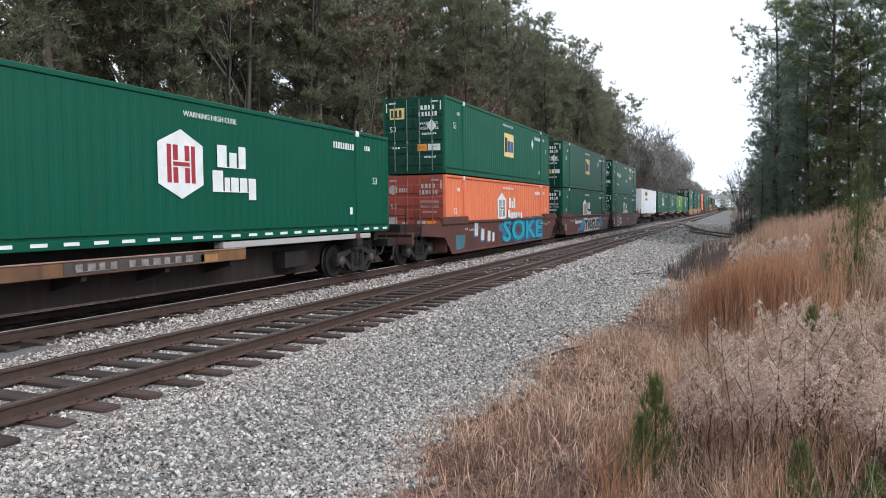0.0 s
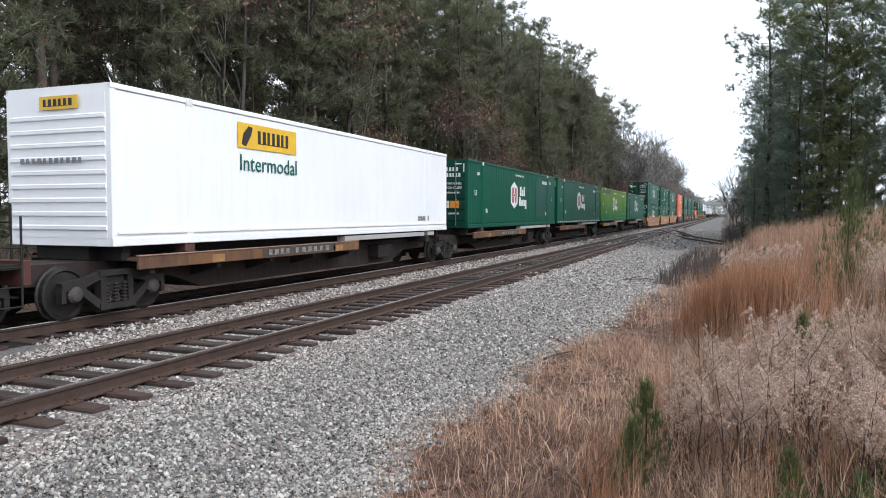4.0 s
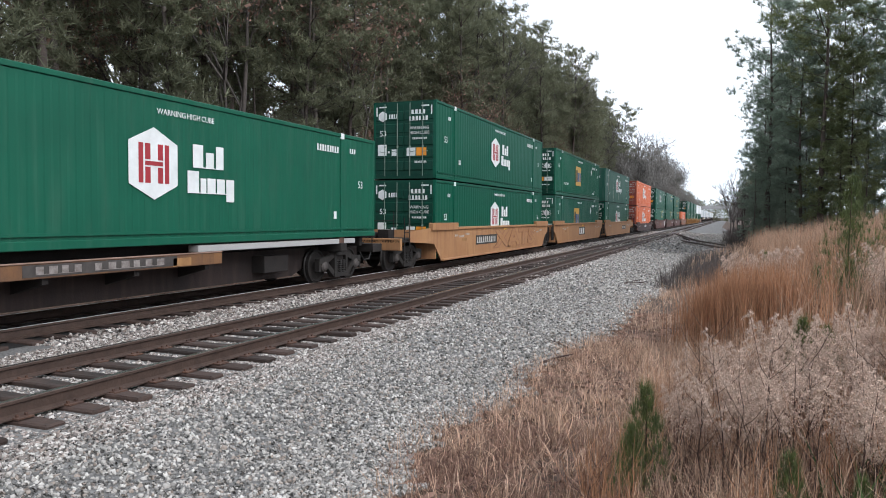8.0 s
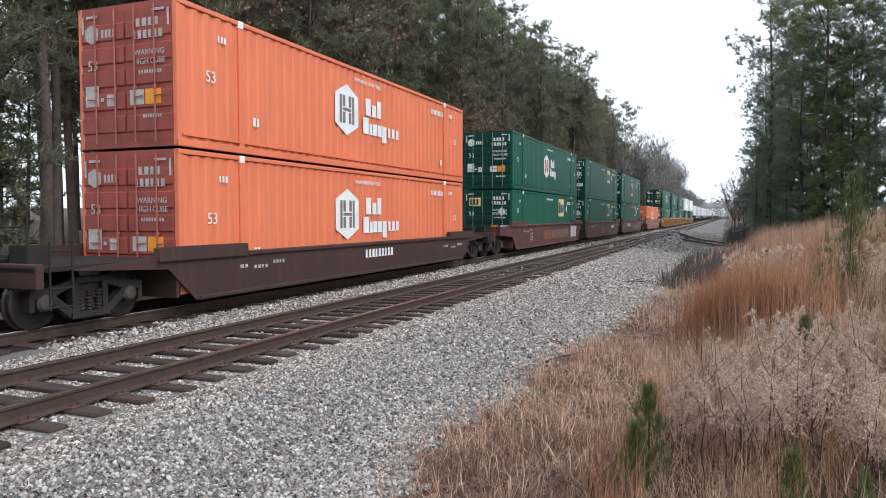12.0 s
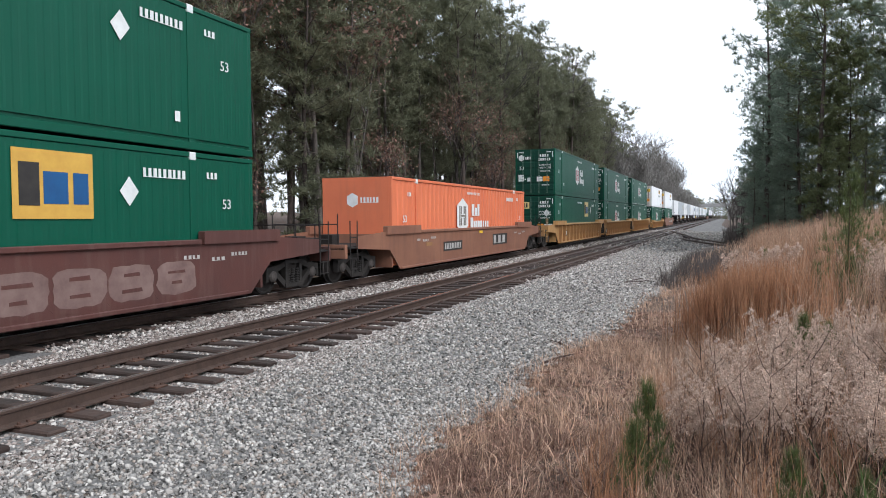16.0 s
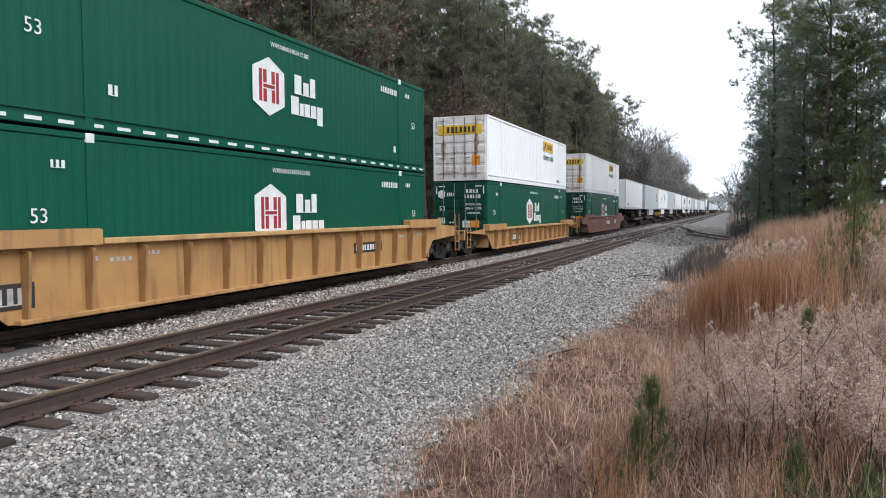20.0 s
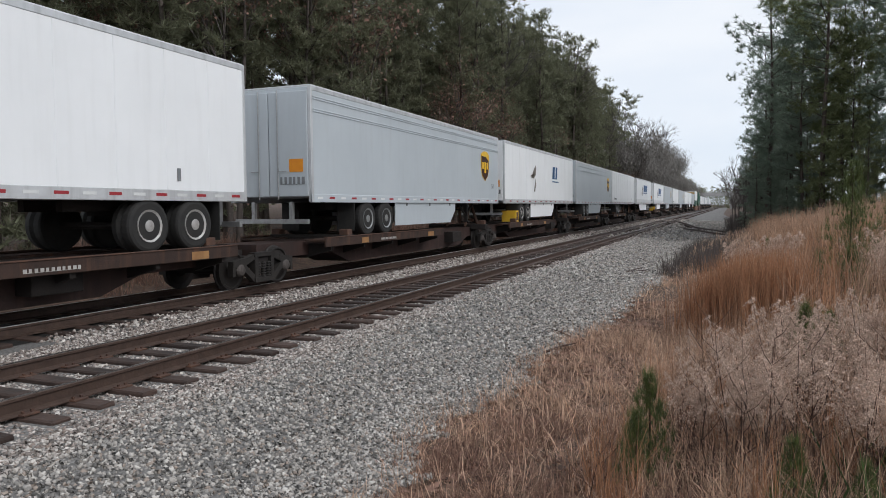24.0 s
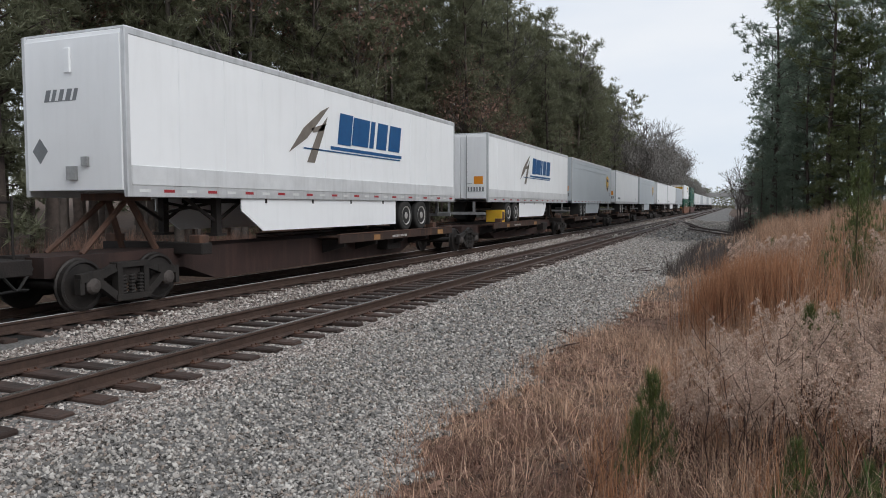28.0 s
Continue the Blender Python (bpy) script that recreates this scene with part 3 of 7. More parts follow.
def container(at, z, paint, label, firm="emblem", bars_mat=None, ends="doors", end_paint=None, dashes=False, pitch=0.28, deep=0.005, logo=None, tall=HIGH, ground=LABEL_BUFF,
              group="containers on the train", rails=None):
    """A 53 ft container whose leading end lies `at` metres along the train."""
    root = thing("shipping_container", label, "container", group)
    # green containers take the shade-darkened green on both ends
    end_paint, rails = end_paint or (GREEN_SHADED if paint in (GREEN, GREEN_OLD) else paint), rails or paint
    key = "%.2f_%.3f_%.2f" % (pitch, deep, tall)
    wall = mesh_of("container_wall_" + key, lambda: corrugated(LONG - 0.24, 0.12, tall - 0.11, pitch, deep, SIDE - 0.014))
    part("side_wall", wall, paint, root)
    part("side_wall", wall, paint, root, place=FLIP)
    part("roof", mesh_of("container_roof_%.2f" % tall, lambda: box(bmesh.new(), -SIDE + 0.06, SIDE - 0.06, -HALF + 0.06, HALF - 0.06, tall - 0.07, tall - 0.03)), paint, root)
    part("base", mesh_of("container_base", lambda: box(bmesh.new(), -SIDE + 0.05, SIDE - 0.05, -HALF + 0.05, HALF - 0.05, 0.05, 0.16)), RUST_DARK, root)
    for s in (1, -1):
        m = None if s == 1 else FLIP
        part("top_rail", mesh_of("container_top_rail_%.2f" % tall, lambda: soft_box(SIDE - 0.07, SIDE + 0.010, -HALF, HALF, tall - 0.10, tall)), rails, root, place=m)
        part("bottom_rail", mesh_of("container_bottom_rail", lambda: soft_box(SIDE - 0.07, SIDE + 0.014, -HALF, HALF, 0, 0.15)), rails, root, place=m)
        part("rail_ledge", mesh_of("container_ledge", lambda: box(bmesh.new(), SIDE - 0.06, SIDE + 0.022, -HALF + 0.12, HALF - 0.12, 0.22, 0.27)), rails, root, place=m)
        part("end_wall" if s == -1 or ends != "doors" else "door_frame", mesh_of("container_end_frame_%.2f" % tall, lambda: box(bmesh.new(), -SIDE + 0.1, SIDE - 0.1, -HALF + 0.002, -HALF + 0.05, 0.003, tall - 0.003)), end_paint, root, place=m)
        for y in (-HALF + 0.06, HALF - 0.06):
            part("corner_post", mesh_of("container_corner_post_%.2f" % tall, lambda: soft_box(SIDE - 0.12, SIDE, -0.06, 0.06, 0, tall)), rails, root,
                 place=Matrix.Translation((0, y, 0)) if s == 1 else FLIP @ Matrix.Translation((0, -y, 0)))
        for y in (-POST, POST):
            here = Matrix.Translation((0, y, 0)) if s == 1 else FLIP @ Matrix.Translation((0, -y, 0))
            part("lifting_post", mesh_of("container_lifting_post_%.2f" % tall, lambda: soft_box(SIDE - 0.06, SIDE + 0.016, -0.085, 0.085, 0.1, tall - 0.1)), rails, root, place=here)
            for zz, nm in ((tall - 0.16, "corner_casting"), (0.0, "corner_casting")):
                if s == -1:
                    continue
                part(nm, mesh_of("corner_casting", lambda: soft_box(SIDE - 0.15, SIDE + 0.024, -0.09, 0.09, 0, 0.165)), LABEL_WHITE if zz else rails, root, place=here @ Matrix.Translation((0, 0, zz)))
    if ends == "doors":
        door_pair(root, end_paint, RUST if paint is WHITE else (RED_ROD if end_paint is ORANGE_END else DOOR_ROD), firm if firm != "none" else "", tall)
    elif ends == "ribs":
        def ribbed():
            front = [(-HALF - 0.006, 0.15)]
            for i in range(9):
                zz = 0.28 + i * 0.25
                front += [(-HALF - 0.006, zz), (-HALF - 0.034, zz + 0.02), (-HALF - 0.034, zz + 0.08), (-HALF - 0.006, zz + 0.10)]
            front += [(-HALF - 0.006, tall - 0.15), (-HALF + 0.06, tall - 0.15), (-HALF + 0.06, 0.15)]
            bm = extrude(bmesh.new(), front, Matrix(((0, 0, 1, -SIDE + 0.12), (1, 0, 0, 0), (0, 1, 0, 0), (0, 0, 0, 1))), 2 * SIDE - 0.24)
            return bm
        part("ribbed_end", ribbed(), end_paint, root)
        sign("paper_label", rect(0.95, 0.24), LABEL_YELLOW, root, on_front(0.1, -HALF - 0.038, tall - 0.3), "yellow label")
        bars("text_line", root, on_front(0.1, -HALF - 0.044, tall - 0.3), 0.75, 0.13, 6, LABEL_BLACK)
        bars("text_line", root, on_front(-0.1, -HALF - 0.038, 1.55), 1.6, 0.1, 11, mat_grey)
    else:
        part("plain_end", mesh_of("container_plain_end_%.2f" % tall, lambda: box(bmesh.new(), -SIDE + 0.12, SIDE - 0.12, -HALF - 0.004, -HALF + 0.06, 0.15, tall - 0.15)), end_paint, root)
        if firm in ("emblem", "emblem_long"):
            sign("emblem", [(0, -0.24), (0.2, -0.13), (0.2, 0.13), (0, 0.24), (-0.2, 0.13), (-0.2, -0.13)], LABEL_WHITE, root, on_front(-0.15, -HALF - 0.006, tall - 0.75))
            bars("wordmark", root, on_front(0.5, -HALF - 0.006, tall - 0.75), 0.7, 0.18, 6, LABEL_WHITE)
    part("rear_end", mesh_of("container_rear_%.2f" % tall, lambda: box(bmesh.new(), -SIDE + 0.12, SIDE - 0.12, HALF - 0.07, HALF - 0.02, 0.15, tall - 0.15)), end_paint, root)
    if firm == "emblem":
        emblem(root, -1.0 if logo is None else logo, 1.55, bars_mat or LABEL_RED)
        small_marks(root, firm)
    elif firm == "emblem_long":
        emblem(root, -1.0 if logo is None else logo, 1.62, bars_mat or LABEL_GREY, 1.06)
        bars("wordmark", root, on_side(SIDE + 0.004, (-1.0 if logo is None else logo) + 3.05, 1.25), 0.85, 0.30, 3, LABEL_WHITE)
        small_marks(root, firm)
    elif firm == "label":
        square_label(root, 2.8 if logo is None else logo, (1.5 if ground is LABEL_OCHRE else 1.66) if (logo or 0) < 2 and logo is not None else 2.1, 1.22 if ground is LABEL_OCHRE and (logo or 0) < 2 else 1.0, ground)
        small_marks(root, firm, (logo if logo is not None else 2.8) + 1.55)
    elif firm == "white":
        long_label(root, 3.3 if logo is None else logo, tall)
    if dashes:
        for i in range(27):
            part("reflective_dash", mesh_of("reflective_dash", lambda: box(bmesh.new(), SIDE + 0.003, SIDE + 0.018, -0.15, 0.15, -0.03, 0.03)), LABEL_WHITE, root,
                 place=Matrix.Translation((0, -HALF + 0.32 + i * 0.597, 0.09)))
    RUNNING.append((root, at + HALF, z))
    return root


def long_label(root, y, tall):
    plate = sign("yellow_label", rect(2.3, 0.56), LABEL_YELLOW, root, on_side(SIDE + 0.004, y, tall - 0.55), "yellow label with black blocks")
    bars("wordmark", plate, on_side(SIDE + 0.0095, y + 0.22, tall - 0.55), 1.3, 0.3, 7, LABEL_BLACK)
    sign("scroll_shape", [(-0.2, -0.2), (-0.05, -0.24), (0.14, 0.02), (0.2, 0.2), (0.05, 0.22), (-0.14, 0.04)], LABEL_BLACK, plate, on_side(SIDE + 0.0095, y - 0.82, tall - 0.55))
    part("word", letters("Intermodal", 0.52), LABEL_GREEN, root, "dark green word", on_side(SIDE + 0.006, y + 0.05, tall - 1.18))
    bars("number_line", root, on_side(SIDE + 0.004, HALF - 2.2, 0.45), 1.0, 0.16, 8, mat_grey)


mat_grey = mat("grey_lettering", (0.22, 0.23, 0.24), (0.16, 0.17, 0.18), 0.6, scale=3)


# trucks: two wheelsets in cast side frames
def side_frame_mesh():
    bm = bmesh.new()
    # the frame as a ring of bars round its openings
    def bar(p, q, w, t=0.12):
        d = Vector((q[0] - p[0], q[1] - p[1]))
        nrm = Vector((-d.y, d.x)).normalized() * w / 2
        extrude(bm, [(p[0] - nrm.x, p[1] - nrm.y), (q[0] - nrm.x, q[1] - nrm.y), (q[0] + nrm.x, q[1] + nrm.y), (p[0] + nrm.x, p[1] + nrm.y)], on_side(-t / 2, 0, 0), t)
    for s in (-1, 1):
        bar((s * 1.16, 0.60), (s * 0.62, 0.66), 0.15, 0.15)
        bar((s * 0.66, 0.65), (s * 0.30, 0.77), 0.13, 0.14)
        bar((s * 0.84, 0.58), (s * 0.36, 0.21), 0.14, 0.14)
        bar((s * 0.31, 0.16), (s * 0.31, 0.78), 0.12, 0.16)
        bar((s * 1.13, 0.33), (s * 1.13, 0.60), 0.09, 0.14)
        bar((s * 0.72, 0.40), (s * 0.72, 0.60), 0.08, 0.13)
    bar((-0.40, 0.785), (0.40, 0.785), 0.1, 0.18)
    bar((-0.40, 0.19), (0.40, 0.19), 0.11, 0.2)
    return bm


AXLES = []                                 # wheelsets, their car, and their place on it


def wheelset_mesh():
    """Axle with two flanged wheels, turned as one piece."""
    right = [(0.10, 0.56), (0.17, 0.62), (0.20, 0.69), (0.37, 0.70), (0.49, 0.675), (0.49, 0.70), (0.46, 0.72), (0.455, 0.815), (0.41, 0.825), (0.38, 0.79), (0.2, 0.80), (0.15, 0.84), (0.075, 0.86), (0.07, 0.98)]
    left = [(r, -x) for r, x in right[::-1]]
    return lathe(bmesh.new(), left + right, 22)


def spring_mesh():
    bm = bmesh.new()
    for a in (-0.2, 0.0, 0.2):
        rings = []
        for i in range(25):
            r = 0.072 if i % 4 in (1, 2) else 0.05
            rings.append([bm.verts.new((0.02 + r * math.cos(k * 0.7854), a + r * math.sin(k * 0.7854), 0.24 + i * 0.0155)) for k in range(8)])
        for p, q in zip(rings, rings[1:]):
            for k in range(8):
                bm.faces.new((p[k], p[(k + 1) % 8], q[(k + 1) % 8], q[k]))
    return bm


def truck(parent, y, z=0.0):
    base = part("truck", mesh_of("truck_bolster", lambda: box(box(bmesh.new(), -1.02, 1.02, -0.2, 0.2, 0.46, 0.72), -0.24, 0.24, -0.24, 0.24, 0.70, 0.86)), RUST_DARK, parent, "dark cast steel truck",
                Matrix.Translation((0, y, z)))
    for s in (-1, 1):
        side = pose(1.0, 0, 0) if s == 1 else pose(-1.0, 0, 0, 0, 0, 180)
        part("side_frame", mesh_of("truck_side_frame", side_frame_mesh), CAST, base, place=side)
        part("spring_nest", mesh_of("truck_springs", spring_mesh), CAST, base, place=side)
        for yy in (-0.89, 0.89):
            part("bearing_cap", mesh_of("truck_bearing", lambda: lathe(bmesh.new(), [(0.14, -0.08), (0.15, 0.03), (0.11, 0.08), (0.05, 0.1)], 14)), STEEL_WORN, base,
                 place=pose(1.03, yy, 0.46) if s == 1 else pose(-1.03, yy, 0.46, 0, 0, 180))
    for yy in (-0.89, 0.89):
        AXLES.append((part("wheelset", mesh_of("truck_wheelset", wheelset_mesh), WHEEL, base, "two steel wheels on an axle", pose(0, yy, 0.46)), parent, y + yy))
    return base


def coupler(root, y, s):
    """Coupler and hose at an end of a car; s is -1 at the leading end."""
    bm = box(box(bmesh.new(), -0.1, 0.1, y, y + s * 0.5, 0.72, 0.92), -0.17, 0.17, y + s * 0.45, y + s * 0.75, 0.68, 1.0)
    part("coupler", bm, RUST_DARK, root)
    part("air_hose", rod(rod(bmesh.new(), (0.35, y, 0.8), (0.38, y + s * 0.3, 0.45), 0.025), (0.38, y + s * 0.3, 0.45), (0.3, y + s * 0.6, 0.42), 0.025), RUBBER, root)


def well_unit(at, paint, label, top=1.45, ribs=False, lead="joint", tail="joint", gap=3.5, hump=0.17, marks=None, stencil=True):
    """One unit of a well car under a container whose leading end lies `at` metres along the train; its ends are a joint or a free end with a coupler."""
    root = thing("well_car", label, "well car", "well cars of the train")
    gl = gap / 2 if lead == "joint" else 3.25
    gt = gap / 2 if tail == "joint" else 3.25
    y0, y1 = -HALF, HALF
    sx = SIDE + 0.10
    ly, ty = (y0 - 0.55, y1 + 0.55)
    outline = [(ly + 0.85, 0.20), (ty - 0.85, 0.20), (ty - 0.1, 0.86), (y1 + (0.95 if tail == "joint" else 2.6), 0.98), (y1 + (0.95 if tail == "joint" else 2.6), top - 0.12), (y1 + 0.9, top - 0.02),
               (y0 - 0.9, top - 0.02), (y0 - (0.95 if lead == "joint" else 2.6), top - 0.12), (y0 - (0.95 if lead == "joint" else 2.6), 0.98), (ly + 0.1, 0.86)]
    for s in (1, -1):
        if s == 1:
            place, out = on_side(sx, 0, 0), outline
        else:
            place, out = on_side(-sx - 0.035, 0, 0), outline
        part("side_sill", extrude(bmesh.new(), out, place, 0.035), paint, root)
        xa, xb = (sx - 0.05, sx + 0.10) if s == 1 else (-sx - 0.10, -sx + 0.05)
        if ribs:
            xa, xb = (sx - 0.05, sx + 0.22) if s == 1 else (-sx - 0.22, -sx + 0.05)
        part("top_chord", soft_box(xa, xb, y0 + 1.95, y1 - 1.95, top - 0.10, top, 0.015), YELLOW_PALE if ribs else paint, root)
        part("bottom_chord", soft_box(xa, xb - 0.03 if s == 1 else xb, ly + 0.95, ty - 0.95, 0.185, 0.27, 0.015), paint, root)
        for yy in (y0, y1 - 0.0):
            a, b = (yy - 0.75, yy + 1.9) if yy < 0 else (yy - 1.9, yy + 0.75)
            part("raised_guide", extrude(bmesh.new(), [(a, top - 0.1), (b, top - 0.1), (b - (0 if yy > 0 else 0.0), top + hump - 0.02), (b - 0.06, top + hump), (a + 0.06, top + hump), (a, top + hump - 0.02)],
                 on_side(xa, 0, 0), xb - xa + 0.01), paint, root)
        if ribs:
            n = 14
            for i in range(n):
                yy = y0 + 0.55 + i * (LONG - 1.1) / (n - 1)
                part("stake", mesh_of("car_stake_%.2f" % top, lambda: extrude(bmesh.new(), [(0.0, 0.27), (0.14, 0.27), (0.21, top - 0.16), (0.0, top - 0.10)],
                     Matrix(((1, 0, 0, 0), (0, 0, 1, -0.024), (0, 1, 0, 0), (0, 0, 0, 1))), 0.048)), STAKE, root,
                     place=Matrix.Translation((sx + 0.034, yy, 0)) if s == 1 else pose(-sx - 0.034, yy, 0, 0, 0, 180))
    for i in range(5):
        yy = y0 + 1.2 + i * (LONG - 2.4) / 4
        part("cross_beam", mesh_of("car_cross_beam", lambda: box(bmesh.new(), -sx, sx, -0.18, 0.18, 0.2, 0.31)), RUST_DARK, root, place=Matrix.Translation((0, yy, 0)))
    for s, kind, g in ((-1, lead, gl), (1, tail, gt)):
        e = y0 if s == -1 else y1
        part("end_bulkhead", box(bmesh.new(), -sx + 0.02, sx - 0.02, min(e + s * 0.12, e + s * 0.2), max(e + s * 0.12, e + s * 0.2), 0.28, top - 0.1), paint, root)
        if kind == "joint":
            part("end_platform", extrude(bmesh.new(), [(-sx + 0.05, 0), (sx - 0.05, 0), (0.7, s * (g - 0.25)), (-0.7, s * (g - 0.25))], Matrix.Translation((0, e + s * 0.2, 0.92)), 0.12), paint, root)
            part("step", box(box(bmesh.new(), sx - 0.02, sx + 0.06, e + s * 0.98 - 0.02, e + s * 0.98 + 0.02, 0.45, top), sx - 0.02, sx + 0.06, e + s * 1.3 - 0.02, e + s * 1.3 + 0.02, 0.45, top - 0.2), RUST_DARK, root)
        else:
            end = e + s * 3.25
            part("end_platform", box(bmesh.new(), -sx + 0.05, sx - 0.05, min(e + s * 0.21, end), max(e + s * 0.21, end), 0.98, 1.06), RUST_DARK, root)
            part("end_sill", soft_box(-sx + 0.05, sx, min(end - s * 0.14, end), max(end - s * 0.14, end), 0.72, 1.12), paint, root)
            ladder = bmesh.new()
            for yy in (end - s * 0.2, end - s * 0.62):
                rod(ladder, (sx + 0.05, yy, 0.38), (sx + 0.05, yy, top + 0.35), 0.018)
            for i in range(4):
                rod(ladder, (sx + 0.05, end - s * 0.2, 0.42 + i * 0.3), (sx + 0.05, end - s * 0.62, 0.42 + i * 0.3), 0.014)
            part("ladder", ladder, paint if ribs else RUST_DARK, root)
            rail = bmesh.new()
            for xx in (-1.1, -0.35, 0.35, 1.1):
                rod(rail, (xx, end - s * 0.1, 1.05), (xx, end - s * 0.1, 2.0 if abs(xx) > 1 else 1.7), 0.018)
            rod(rail, (-1.1, end - s * 0.1, 1.7), (1.1, end - s * 0.1, 1.7), 0.016)
            part("hand_rail", rail, RUST_DARK, root)
            part("brake_gear", box(rod(bmesh.new(), (0.3, end - s * 0.5, 1.15), (-0.6, end - s * 0.5, 1.15), 0.16, 12), 0.4, 0.8, min(end - s * 0.7, end - s * 0.3), max(end - s * 0.7, end - s * 0.3), 1.06, 1.4), RUST_DARK, root)
            coupler(root, end, s)
    if lead == "end":
        truck(root, y0 - 1.95)
    truck(root, y1 + (gt if tail == "joint" else 1.95))
    part("articulation", box(bmesh.new(), -0.35, 0.35, y1 + 0.5, y1 + gt, 0.62, 0.9), RUST_DARK, root)
    if stencil:
        w = LABEL_WHITE
        if marks:
            for (yy, zz, ww, hh, nn, ground, colour) in marks:
                if ground:
                    sign("black_panel", rect(ww + 0.25, hh + 0.14), ground, root, on_side(sx + 0.036, yy, zz))
                if nn == 53:
                    part("length_mark", letters("53", hh), colour, root, "figures on the sill", on_side(sx + 0.038, yy, zz))
                    continue
                bars("number_line", root, on_side(sx + 0.042, yy, zz), ww, hh, nn, colour, slant=0.0)
        for yy, zz, ww, nn in ((-6.2, top - 0.34, 0.35, 2), (-5.6, top - 0.38, 0.55, 4), (-4.9, top - 0.30, 0.5, 4), (5.9, top - 0.35, 0.5, 4), (6.7, top - 0.42, 0.45, 3), (7.4, top - 0.34, 0.6, 5)):
            bars("text_line", root, on_side(sx + 0.036, yy, zz), ww, 0.075, nn, LABEL_WORN)
        if paint in (TAN, RED_TAN):
            sign("reflector", rect(0.55, 0.12), STAKE, root, on_side(sx + 0.036, -5.3, top - 0.52))
            sign("reflector", rect(0.45, 0.11), LABEL_YELLOW, root, on_side(sx + 0.036, 0.5, top - 0.2))
    RUNNING.append((root, at + HALF, 0.0))
    return root


def spine_unit(at, label, load="box", lead="joint", tail="joint", reverse=False, apron=APRON, step=17.1, long=LONG):
    """One unit of a spine car: deep middle beam, side aprons for the wheels of a trailer, pedestals, hitch, trucks."""
    root = thing("spine_car", label, "spine car", "spine cars of the train")
    h = long / 2
    y0, y1 = -h, h
    yl = y0 - 1.5 if lead == "joint" else y0 - 1.2
    belly = [(yl, 0.62), (yl, 0.98), (y1 + 0.1, 0.98), (y1 + 0.1, 0.62), (y1 - 2.5, 0.58), (y1 - 3.5, 0.25), (y0 + 3.1, 0.25), (y0 + 2.1, 0.58)]
    wide = 0.62
    part("spine_beam", extrude(bmesh.new(), belly, on_side(-wide, 0, 0), 2 * wide), SPINE_BROWN if load == "road" else SPINE_SHADED, root, "dark brown steel beam")
    a0, a1 = (y0 + 0.5, y0 + 8.9) if not reverse else (y1 - 8.9, y1 - 0.5)
    for s in (1, -1):
        xa, xb = (0.72, 1.36) if s == 1 else (-1.36, -0.72)
        part("wheel_apron", soft_box(xa, xb, a0, a1, 0.97, 1.03, 0.01), apron, root, "worn rusty wheel apron")
        edge = (1.33, 1.40) if s == 1 else (-1.40, -1.33)
        part("apron_edge", soft_box(edge[0], edge[1], a0, a1, 0.82, 1.06, 0.01), apron, root, "rusty edge with worn yellow paint")
        part("apron_lip", soft_box(edge[0] - 0.02, edge[1] + 0.015, a0, a1, 1.061, 1.085, 0.006), LIP if load == "box" else RUST, root, "rubbed rusty lip")
    for i in range(5):
        yy = a0 + 0.4 + i * (a1 - a0 - 0.8) / 4
        part("bracket", mesh_of("spine_bracket", lambda: extrude(bmesh.new(), [(-1.33, 0.9), (1.33, 0.9), (1.33, 0.72), (0.5, 0.5), (-0.5, 0.5), (-1.33, 0.72)],
             Matrix(((1, 0, 0, 0), (0, 0, 1, -0.06), (0, 1, 0, 0), (0, 0, 0, 1))), 0.12)), RUST_DARK, root, place=Matrix.Translation((0, yy, 0)))
    for yy in (-POST, POST):
        part("cross_arm", mesh_of("spine_arm", lambda: soft_box(-1.36, 1.36, -0.16, 0.16, 0.86, 1.10, 0.02)), RUST_DARK, root, place=Matrix.Translation((0, yy, 0)))
        for s in (-1, 1):
            part("pedestal", mesh_of("spine_pedestal", lambda: soft_box(-0.14, 0.14, -0.14, 0.14, 1.07, 1.26, 0.015)), RUST, root, place=Matrix.Translation((s * 1.15, yy, 0)))
    if load == "box":
        # dark box added to shut the see-through gap, which should look shaded
        part("deck_plate", soft_box(-0.5, 0.5, y0 + 0.2, y1 - 0.2, 0.985, 1.235, 0.01), RUST_DARK, root)
        for yy in (y0 + 0.5, y1 - 0.5):
            part("end_saddle", soft_box(-1.1, 1.1, yy - 0.1, yy + 0.1, 0.97, 1.245, 0.02), RUST_DARK, root)
    else:
        hy = (y1 - 1.0) if not reverse else (y0 + 1.0)
        hitch = bmesh.new()
        for s in (-1, 1):
            rod(hitch, (s * 0.45, hy + 0.5, 0.98), (s * 0.28, hy, 2.0), 0.07, 6)
            rod(hitch, (s * 0.45, hy - 1.3, 0.98), (s * 0.28, hy - 0.1, 1.95), 0.055, 6)
        box(hitch, -0.5, 0.5, hy - 0.45, hy + 0.35, 1.96, 2.1)
        part("trailer_hitch", hitch, RUST, root, "rusty steel trailer hitch")
    part("brake_box", soft_box(0.45, 1.0, y1 - 5.2, y1 - 4.2, 0.45, 0.86), RUST_DARK, root)
    sign("reflector", rect(0.4, 0.16), STAKE, root, on_side(1.401, a0 + 2.2, 0.92))
    sign("reflector", rect(0.5, 0.16), STAKE, root, on_side(1.401, a1 - 1.2, 0.92))
